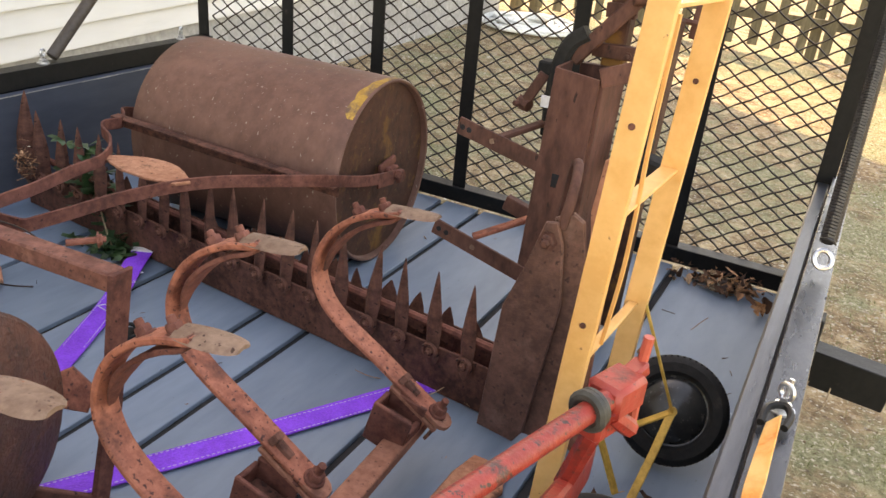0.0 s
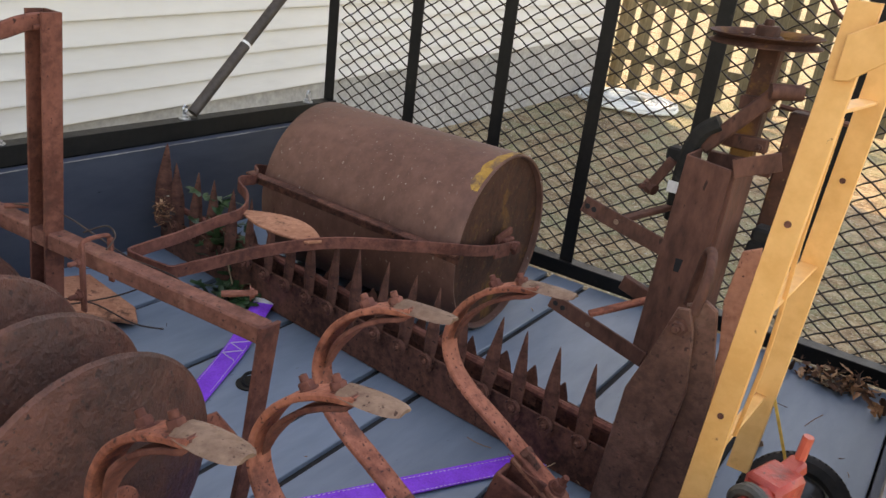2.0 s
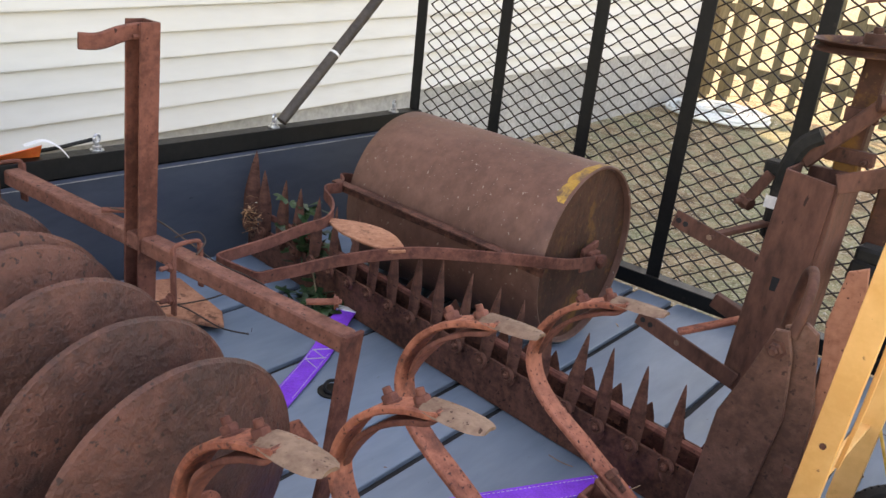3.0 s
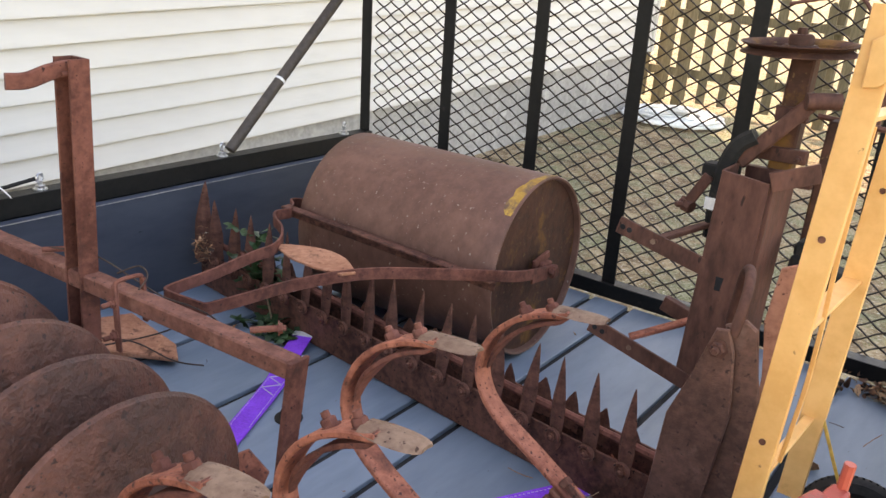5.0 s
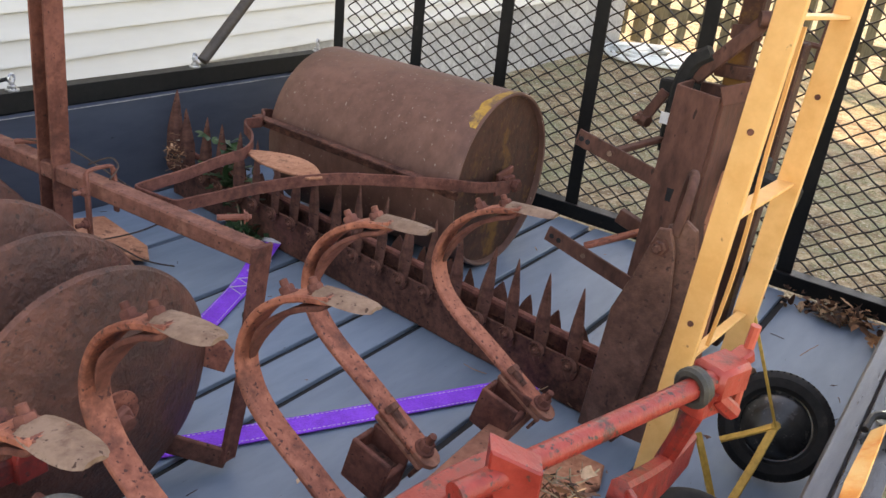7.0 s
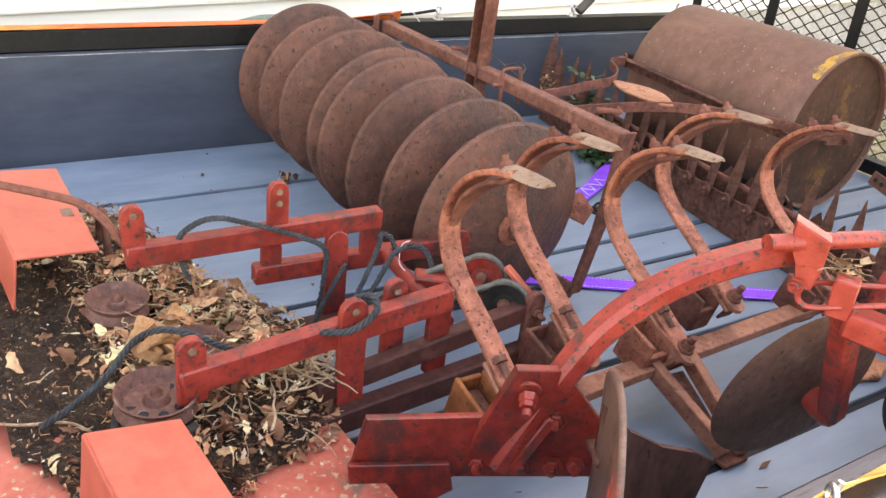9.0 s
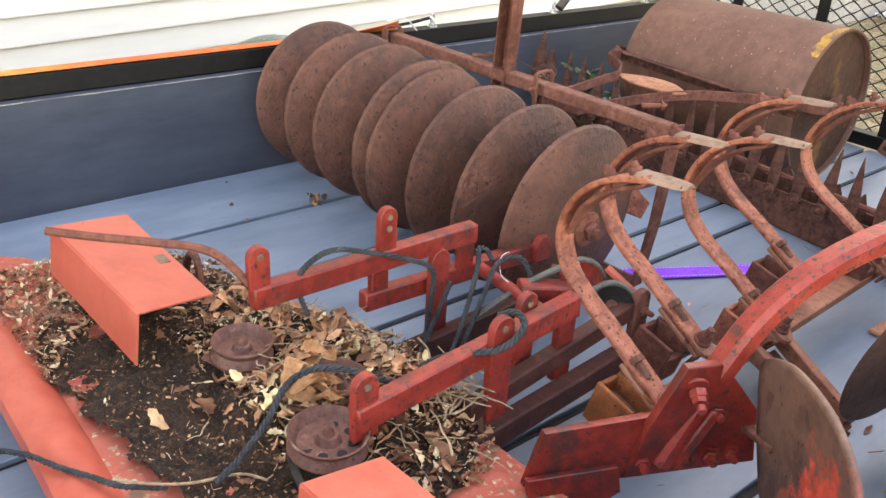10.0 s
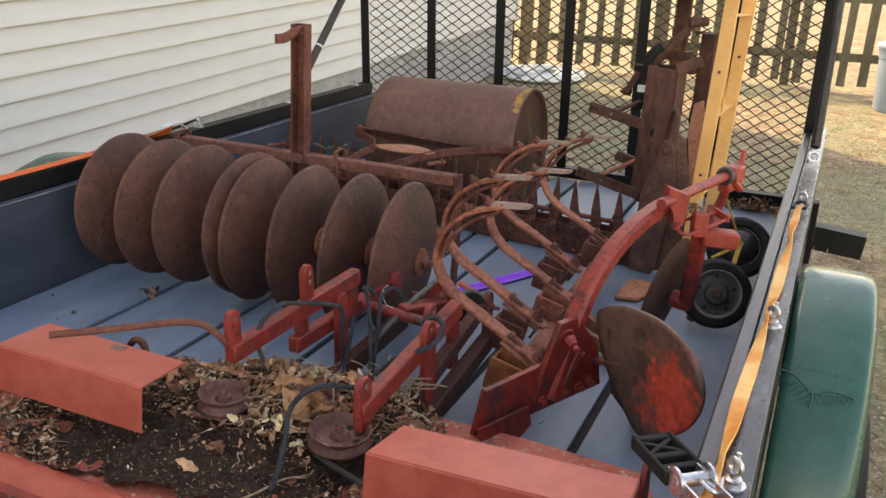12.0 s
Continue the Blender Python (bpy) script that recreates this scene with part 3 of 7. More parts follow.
MIXED_LEAVES = island_material("brown_leaf_bits", [(0.0, (0.0805, 0.0358, 0.0230)), (0.4, (0.2606, 0.1160, 0.0630)), (0.75, (0.6002, 0.3214, 0.1705)), (1.0, (0.8000, 0.7112, 0.4854))])
build_litter()


DRY_GRASS = island_material("dry_grass_blades", [(0.0, (0.1196, 0.1400, 0.0460)), (0.4, (0.2484, 0.2500, 0.1035)), (0.8, (0.4140, 0.3800, 0.2185)), (1.0, (0.5336, 0.5000, 0.3450))])


def build_grass():
    """Thin tufts of short dry grass in patches, as one mesh."""
    r = random.Random(17)
    verts, faces = [], []
    tufts = 0
    while tufts < 2600:
        x, y = (r.uniform(-2.4, 6), r.uniform(0.3, 6.6)) if r.random() < 0.55 else (r.uniform(1.1, 3.0), r.uniform(-2.5, 4.0))
        if noise.noise((x * 1.4, y * 1.4, 4.0)) + r.uniform(-0.25, 0.25) < 0.0:
            continue
        tufts += 1
        z = ground_z(x, y) + 0.03 * noise.noise((x * 0.8, y * 0.8, 0.3)) - 0.004
        for _ in range(r.randint(4, 8)):
            bx, by = x + r.gauss(0, 0.018), y + r.gauss(0, 0.018)
            a, h, w = r.uniform(0, 6.28), r.uniform(0.008, 0.028), r.uniform(0.0012, 0.0026)
            lx, ly = r.gauss(0, 0.7) * h, r.gauss(0, 0.7) * h
            n0 = len(verts)
            verts += [(bx - w * math.cos(a), by - w * math.sin(a), z), (bx + w * math.cos(a), by + w * math.sin(a), z),
                      (bx + lx * 0.4 + w * 0.7 * math.cos(a), by + ly * 0.4 + w * 0.7 * math.sin(a), z + h * 0.65), (bx + lx * 0.4 - w * 0.7 * math.cos(a), by + ly * 0.4 - w * 0.7 * math.sin(a), z + h * 0.65), (bx + lx, by + ly, z + h)]
            faces += [(n0, n0 + 1, n0 + 2, n0 + 3), (n0 + 3, n0 + 2, n0 + 4)]
    me = bpy.data.meshes.new("dry_grass")
    me.from_pydata(verts, [], faces)
    me.materials.append(DRY_GRASS)
    tagged(new("dry_grass", me), "sparse short dry yellow-green grass on dirt", "grass", kind="stuff")


build_grass()

# ---- the trailer ----
TRAILER_L = 3.85
WHEEL_Y = -1.70
PLANKS = [(-0.940, -0.645), (-0.635, -0.350), (-0.340, -0.055), (-0.045, 0.070), (0.080, 0.360), (0.370, 0.660), (0.672, 0.944)]


def build_trailer():
    t = thing("utility_trailer", (0, -TRAILER_L / 2, 0), "black steel utility trailer with grey-blue painted plank bed", "trailer")
    bm = B()
    box(bm, (0, -TRAILER_L / 2, -0.075), (1.9, TRAILER_L - 0.1, 0.06), bevel=0)
    part("bed_frame", bm, GAP, t, "dark steel frame under the bed")
    # side boards
    bm = B()
    box(bm, (-0.958, -TRAILER_L / 2, 0.125), (0.032, TRAILER_L, 0.31), bevel=0.003)
    sb = part("side_board", bm, WALL_BLUE, t, "navy painted side board with a chipped top edge")
    # ragged pale line where the paint has chipped along the top edge
    bm = B()
    br = random.Random(4)
    prev = None
    for n in range(321):
        y = -0.02 - (TRAILER_L - 0.04) * n / 320
        h = max(0.0003, 0.0012 + 0.0016 * noise.noise((y * 9, 0, 2)) + br.uniform(-0.0004, 0.0004))
        row = [bm.verts.new((x, y, z)) for x, z in ((-0.9435, 0.280), (-0.9412, 0.2803), (-0.9412, 0.280 - h), (-0.9435, 0.280 - h))]
        if prev:
            for k in range(4):
                bm.faces.new((prev[k], prev[(k + 1) % 4], row[(k + 1) % 4], row[k]))
        prev = row
    part("chipped_edge", bm, CHIP, sb)
    bm = B()
    box(bm, (0.960, -TRAILER_L / 2, 0.13), (0.030, TRAILER_L, 0.36), bevel=0.004)
    part("side_board", bm, BOARD, t, "weathered grey-black side board")
    bm = B()
    box(bm, (0, -TRAILER_L + 0.02, 0.13), (1.88, 0.032, 0.31), bevel=0.003)
    part("front_board", bm, WALL_BLUE, t)
    bm = B()
    box(bm, (0.9765, -TRAILER_L / 2, 0.292), (0.008, TRAILER_L - 0.02, 0.03), bevel=0)
    part("board_seam", bm, GAP, t)
    # steel rails: an angle over each side
    for s in (-1, 1):
        bm = B()
        top = 0.331
        if s > 0:
            prof = [(0.977, top - 0.006), (0.977, top - 0.001), (0.978, top), (1.022, top), (1.023, top - 0.001), (1.023, -0.08), (1.017, -0.08), (1.017, top - 0.006)]
        else:
            prof = [(-0.976, 0.282), (-0.976, top - 0.001), (-0.977, top), (-1.022, top), (-1.023, top - 0.001), (-1.023, -0.08), (-1.017, -0.08), (-1.017, top - 0.006), (-0.982, top - 0.006), (-0.982, 0.282)]
        ends = [[bm.verts.new((x, y, z)) for x, z in prof] for y in (0.0, -TRAILER_L)]
        for k in range(len(prof)):
            bm.faces.new((ends[0][k], ends[0][(k + 1) % len(prof)], ends[1][(k + 1) % len(prof)], ends[1][k]))
        bm.faces.new(ends[0][::-1]), bm.faces.new(ends[1])
        part("side_rail", bm, RAILTOP if s > 0 else BLACK, t, "scuffed black steel rail" if s > 0 else "black steel rail", smooth=False)
    for s in (-1, 1):
        for y in (-0.45, -1.25, -2.65, -3.4):
            bm = B()
            beam(bm, (s * 1.033, y, -0.15), (s * 1.033, y, 0.16), 0.05, 0.020, (1, 0, 0))
            part("stake_pocket", bm, BLACK, t)
    # axle, wheels
    for s in (-1, 1):
        cx, cy = s * 1.135, WHEEL_Y
        R = 0.33
        cz = ground_z(cx, cy) + R
        bm = B()
        lathe(bm, [(0.19, -0.085), (0.24, -0.095), (R - 0.02, -0.085), (R, -0.06), (R, 0.06), (R - 0.02, 0.085), (0.24, 0.095), (0.19, 0.085)], (cx, cy, cz), (1, 0, 0), 48, close=True)
        wheel = part("wheel_tyre", bm, RUBBER, t, "black trailer tyre")
        bm = B()
        lathe(bm, [(0.19, -0.08), (0.185, 0.0), (0.1, 0.02 * s), (0.05, 0.04 * s), (0.0, 0.045 * s)], (cx, cy, cz), (1, 0, 0), 32)
        part("rim", bm, STEEL, wheel)
    bm = B()
    beam(bm, (-1.1, WHEEL_Y, ground_z(0, WHEEL_Y) + 0.31), (1.1, WHEEL_Y, ground_z(0, WHEEL_Y) + 0.31), 0.05, 0.05)
    part("axle", bm, BLACK, t)
    # moulded fenders: a round arch with a low step across it
    for s in (-1, 1):
        bm = B()
        yc, zc, R = WHEEL_Y, -0.093 if s > 0 else -0.112, 0.43

        def arch(a, lift=0.0):
            """A point of the arch in its y-z plane; the angle runs from the top to the front."""
            r = R + lift - 0.005 / (1 + math.exp(-(abs(a) - 0.40) * 60)) - 0.004 / (1 + math.exp(-(abs(a) - 0.12) * 60))
            return yc - r * math.sin(a), zc + r * math.cos(a)

        xs = [(1.03, 0), (1.045, 0.003), (1.150, 0.003), (1.168, 0.000), (1.179, -0.009), (1.183, -0.024), (1.184, -0.062), (1.189, -0.066)]
        rows = []
        for i in range(57):
            a = radians(-98 + 3.5 * i)
            rows.append([bm.verts.new((s * x, *arch(a, d))) for x, d in xs])
        for a, b in zip(rows, rows[1:]):
            for i in range(len(xs) - 1):
                bm.faces.new((a[i], a[i + 1], b[i + 1], b[i]))
        fe = part("fender", bm, GREEN, t, "green moulded plastic fender with raised eagle relief")
        md = fe.modifiers.new("thickness", "SOLIDIFY")
        md.thickness, md.offset = 0.006, -1
        if s > 0:
            bm = B()
            mid = radians(45)

            def on(x, u, lift=0.0044):
                y, z = arch(mid - u / R, lift)
                return V(1.086 + x, y, z)

            # two spread wings of short feather scales, with a line of marks above and below
            for tip, rise, rows_ in ((-0.062, 0.036, 4), (0.070, 0.006, 3)):
                for row in range(rows_):
                    for k in range(7):
                        f = (k + 0.5 * (row % 2)) / 7
                        x0, u0 = tip * f, rise * f - (0.008 * row - 0.014) * (1 - 0.35 * f) - 0.010 * (1 - f)
                        l = tip / abs(tip) * 0.0075
                        tube(bm, [on(x0, u0), on(x0 + l * 0.6, u0 + 0.0028, 0.0052), on(x0 + l, u0 - 0.0012)], 0.0008, 5)
                tube(bm, spline([on(0, 0.006), on(tip * 0.5, rise * 0.5 + 0.016), on(tip, rise + 0.008)]), 0.0014, 5)
            tube(bm, spline([on(0, 0.014), on(0.002, 0.0, 0.005), on(0, -0.022)]), 0.0022, 6)
            for base, x_, step, n_ in ((0.052, -0.058, 0.013, 10), (-0.040, -0.048, 0.010, 10)):
                for k in range(n_):
                    x0 = x_ + step * k
                    tube(bm, [on(x0, base - 0.003 * (k % 2)), on(x0 + 0.006, base + 0.002 + 0.003 * (k % 3))], 0.0009, 4)
            part("relief", bm, GREEN, fe)
    # rear gate, leaning slightly out
    g = part("ramp_gate", gate_frame(), BLACK, t, "black steel ramp gate")
    for i, x in enumerate((-1.003, -0.66, -0.33, -0.02, 0.287, 0.632, 0.962)):
        bm = B()
        w = 0.042
        beam(bm, (x, 0.0, 0.0), (x - (0.0 if i < 6 else 0.0), 0.0 + GATE_LEAN * GATE_H, GATE_H), w, 0.006, (0, 1, 0))
        beam(bm, (x - w / 2 + 0.003, 0.018, 0.0), (x - w / 2 + 0.003, 0.018 + GATE_LEAN * GATE_H, GATE_H), 0.006, 0.036, (0, 1, 0))
        part("gate_post", bm, BLACK, g)
    bm = B()
    beam(bm, (-1.0, 0.008 + GATE_LEAN * GATE_H, GATE_H), (0.985, 0.008 + GATE_LEAN * GATE_H, GATE_H), 0.04, 0.04)
    part("top_bar", bm, BLACK, g)
    part("expanded_mesh", gate_mesh(), MESH, g, "black expanded steel mesh", smooth=False)
    # rear tail-lamp bracket, outside the rail
    bm = B()
    beam(bm, (1.023, -0.385, 0.020), (1.205, -0.375, 0.002), 0.06, 0.085)
    lb = part("lamp_bracket", bm, BLACK, t, "black steel lamp bracket")
    bm = B()
    tube(bm, spline([(1.05, -0.418, -0.01), (1.045, -0.43, -0.05), (1.065, -0.43, -0.075), (1.09, -0.43, -0.06), (1.095, -0.418, -0.012)]), 0.0018, 6)
    part("wire_loop", bm, STRAW, lb)
    # stay pole and lift spring
    bm = B()
    tube(bm, [(-1.0, -0.615, 0.345), (-0.985, 0.03, 0.985)], 0.0165, 12)
    part("stay_pole", bm, POLE, t, "brown painted stay pole")
    bm = B()
    a, b = V(-1.0, -0.615, 0.345), V(-0.985, 0.03, 0.985)
    lathe(bm, [(0.0172, -0.004), (0.0182, 0.0), (0.0172, 0.004)], a + (b - a) * 0.30, b - a, 12)
    part("tape_band", bm, WHITE, t)
    bm = B()
    a, b = V(1.0, -0.64, 0.385), V(0.985, 0.03, 1.10)
    s_, d_, u_ = frame_of(b - a)
    turns, k = 150, 7
    pts = [a + (b - a) * (i / (turns * k)) + (s_ * math.cos(2 * math.pi * i / k) + u_ * math.sin(2 * math.pi * i / k)) * 0.0135 for i in range(turns * k + 1)]
    sweep(bm, pts, circle(0.0027, 4))
    part("lift_spring", bm, SPRING, t, "long steel coil spring")
    bm = B()
    tube(bm, [a, b], 0.0105, 8)
    part("spring_core", bm, GAP, t)
    bm = B()
    ring(bm, (1.0, -0.667, 0.362), 0.016, 0.005, (0.4, -0.8, 0.5))
    part("spring_hook", bm, STEEL, t)
    # dark filler low in the joints, then the deck, board by board
    for (a0, a1), (b0, b1) in zip(PLANKS, PLANKS[1:]):
        bm = B()
        box(bm, ((a1 + b0) / 2, -TRAILER_L / 2, -0.024), (b0 - a1 + 0.007, TRAILER_L - 0.08, 0.028), bevel=0)
        part("joint_filler", bm, GAP, t)
    for x0, x1 in PLANKS:
        bm = B()
        n = 24
        z = -0.02
        box(bm, ((x0 + x1) / 2, -TRAILER_L / 2, z), (x1 - x0 - 0.008, TRAILER_L - 0.06, 0.04), bevel=0.002)
        part("plank", bm, DECK, t)


GATE_H, GATE_LEAN = 1.30, -0.03
MESH = surface("black_mesh_steel", (0.016, 0.013, 0.011), (0.05, 0.034, 0.025), 30, 0.6, 0.2, 0.1)


def gate_frame():
    bm = B()
    beam(bm, (-1.0, 0.008, 0.022), (0.985, 0.008, 0.022), 0.05, 0.045)
    return bm


def gate_mesh():
    """Expanded metal: rows of zigzag strands that meet at the knots."""
    bm = B()
    w, h, t = 0.065, 0.0425, 0.0026
    cols, rows = int(1.95 / (w / 2)), int((GATE_H - 0.05) / (h / 2)) // 2
    for r in range(rows + 1):
        for flip in (1, -1):
            prev = None
            for c in range(cols * 2 + 1):
                x = -1.0 + c * w / 4
                k = (0, 0.58, 1, 0.58)[c % 4]
                z = max(0.03, 0.05 + r * h + flip * h / 2 * k)
                y = 0.042 + GATE_LEAN * z + 0.002 * (k - 0.5)
                loop = [bm.verts.new((x, y + dy, z + dz)) for dy, dz in ((-0.001, -t), (0.003, -t * 0.6), (0.001, t), (-0.003, t * 0.6))]
                if prev:
                    for j in range(4):
                        bm.faces.new((prev[j], prev[(j + 1) % 4], loop[(j + 1) % 4], loop[j]))
                prev = loop
    return bm


build_trailer()


def eye_bolt(p, turn=0.0, shackle=True, washer=True):
    t = thing("eye_bolt", p, "shiny zinc-plated eye bolt on the trailer rail", "eye bolt", "eye bolts on the rails")
    bm = B()
    x, y, z = p
    if washer:
        lathe(bm, [(0.0, 0.331), (0.017, 0.331), (0.017, 0.334), (0.011, 0.334), (0.011, 0.342), (0.006, 0.344), (0.006, 0.352), (0, 0.352)], (x, y, 0), (0, 0, 1), 12)
    ring(bm, (x, y, 0.360), 0.0105, 0.0035, (math.cos(turn), math.sin(turn), 0))
    part("eye", bm, STEEL, t)
    if shackle:
        bm = B()
        tube(bm, [(x, y, 0.350), (x + 0.002, y + 0.004, 0.378)], 0.0035, 8)
        part("pin", bm, STEEL, t)
    return t


for yy in (-0.12, -0.643, -1.20):
    eye_bolt((-1.0, yy, 0.331), 0.4, shackle=False)
for yy in (-1.163, -2.0, -2.535):
    eye_bolt((1.0, yy, 0.331), 0.9)


# ---- lawn roller ----
def build_roller():
    R, zc = 0.2285, 0.2285
    a, b = V(0.002, -0.492, zc), V(-0.597, -0.509, zc)
    ax = (b - a).normalized()
    L = (b - a).length
    t = thing("lawn_roller", (-0.3, -0.5, 0), "rusty brown steel drum lawn roller with flat-bar handle", "lawn roller")
    bm = B()
    prof = [(R - 0.012, 0.022), (R - 0.008, 0.002), (R - 0.003, 0.0), (R, 0.004)]
    prof += [(R, L * i / 10) for i in range(1, 10)] + [(R, L - 0.004), (R - 0.003, L), (R - 0.008, L - 0.002), (R - 0.012, L - 0.022)]
    lathe(bm, prof, a, ax, 72)
    drum = part("drum", bm, RUST_DRUM, t, "brown rusted steel drum with pale flaking specks")
    bm = B()
    ring_pts = []
    n = 60
    for i in range(n + 1):
        u = i / n
        ang = radians(46 + 58 * u)
        wob = 0.034 + 0.010 * noise.noise((u * 6, 0.4, 0)) + 0.004 * noise.noise((u * 22, 3.0, 0))
        ring_pts.append((ang, max(0.003, wob * min(1.0, 5 * u + 0.15) ** 0.5 * (1 - u) ** 0.55 + 0.004)))
    rows = []
    for ang, w in ring_pts:
        q = V(0, -math.cos(ang), math.sin(ang))
        rows.append([bm.verts.new(a + q * (R + 0.0008) + ax * h) for h in (0.002, w * 0.5, w)])
    for r0, r1 in zip(rows, rows[1:]):
        for j in range(2):
            bm.faces.new((r0[j], r0[j + 1], r1[j + 1], r1[j]))
    part("paint_remnant", bm, YELLOW_RIM, drum, "old yellow paint at the rim")
    # recessed end plates; their shade is part of the rust colour
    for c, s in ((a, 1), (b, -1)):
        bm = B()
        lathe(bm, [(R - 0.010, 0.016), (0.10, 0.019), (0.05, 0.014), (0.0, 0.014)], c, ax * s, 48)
        part("end_plate", bm, RUST_END, t, "rusted end plate with shade in its colour")
    # axle brackets
    for c, s in ((a, 1), (b, -1)):
        bm = B()
        o = -ax * s
        beam(bm, c + o * 0.030 + V(0, -0.085, 0.004), c + o * 0.030 + V(0, -0.012, -0.004), 0.006, 0.032, bevel=0.001)
        beam(bm, c + o * 0.006 + V(0, -0.040, 0.018), c + o * 0.006 + V(0, 0.030, 0.030), 0.010, 0.020, bevel=0.002)
        box(bm, c + o * 0.014, (0.022, 0.046, 0.038), None, 0.004)
        tube(bm, [c - o * 0.02, c + o * 0.050], 0.012, 10)
        lathe(bm, [(0.0, 0.012), (0.015, 0.012), (0.018, 0.009), (0.018, 0.001), (0.0, 0.0)], c + o * 0.036, o, 6)
        part("axle_bracket", bm, RUST_RED, t)
    # handle: one flat bar bent round, joined by the cross angle and a half-moon plate
    bm = B()
    right = [(0.030, -0.470, 0.224), (0.032, -0.560, 0.238), (0.030, -0.650, 0.255), (0.010, -0.760, 0.282), (-0.050, -0.850, 0.292), (-0.140, -0.932, 0.290), (-0.200, -0.997, 0.282), (-0.255, -1.09, 0.270), (-0.276, -1.19, 0.265), (-0.296, -1.250, 0.259)]
    strap_bar(bm, spline(right), 0.006, 0.027)
    part("handle_bar", bm, RUST_RED, t)
    bm = B()
    left = [(-0.424, -1.262, 0.258), (-0.420, -1.21, 0.263), (-0.416, -1.15, 0.268), (-0.412, -1.055, 0.281), (-0.402, -1.002, 0.289), (-0.416, -0.965, 0.293), (-0.445, -0.930, 0.295), (-0.487, -0.896, 0.295), (-0.540, -0.866, 0.295), (-0.566, -0.836, 0.295), (-0.560, -0.806, 0.295), (-0.565, -0.785, 0.293), (-0.600, -0.745, 0.288), (-0.650, -0.69, 0.28), (-0.650, -0.53, 0.235)]
    strap_bar(bm, spline(left), 0.006, 0.027)
    strap_bar(bm, spline([(-0.296, -1.250, 0.259), (-0.302, -1.266, 0.258), (-0.322, -1.272, 0.258), (-0.395, -1.279, 0.258), (-0.418, -1.275, 0.258), (-0.424, -1.262, 0.258)]), 0.006, 0.027)
    part("handle_bar", bm, RUST_RED, t)
    bm = B()
    p, q = V(-0.60, -0.775, 0.300), V(0.02, -0.735, 0.262)
    beam(bm, p, q, 0.028, 0.005)
    beam(bm, p + V(0, 0.012, -0.014), q + V(0, 0.012, -0.014), 0.005, 0.028)
    part("cross_angle", bm, RUST_DARK, t)
    bm = B()
    arc = []
    for i in range(11):
        u = i / 10
        arc.append((-0.418 + 0.245 * u, -0.965 + 0.055 * math.sin(math.pi * u) - 0.012 * u, 0.288 + 0.004 * u))
    arc += [(-0.19, -1.002, 0.290), (-0.26, -1.012, 0.288), (-0.34, -1.005, 0.286), (-0.40, -0.985, 0.286)]
    plate(bm, arc, 0.006)
    part("half_moon_plate", bm, RUST_SEAT, t, "tan half-moon rusted plate")


build_roller()


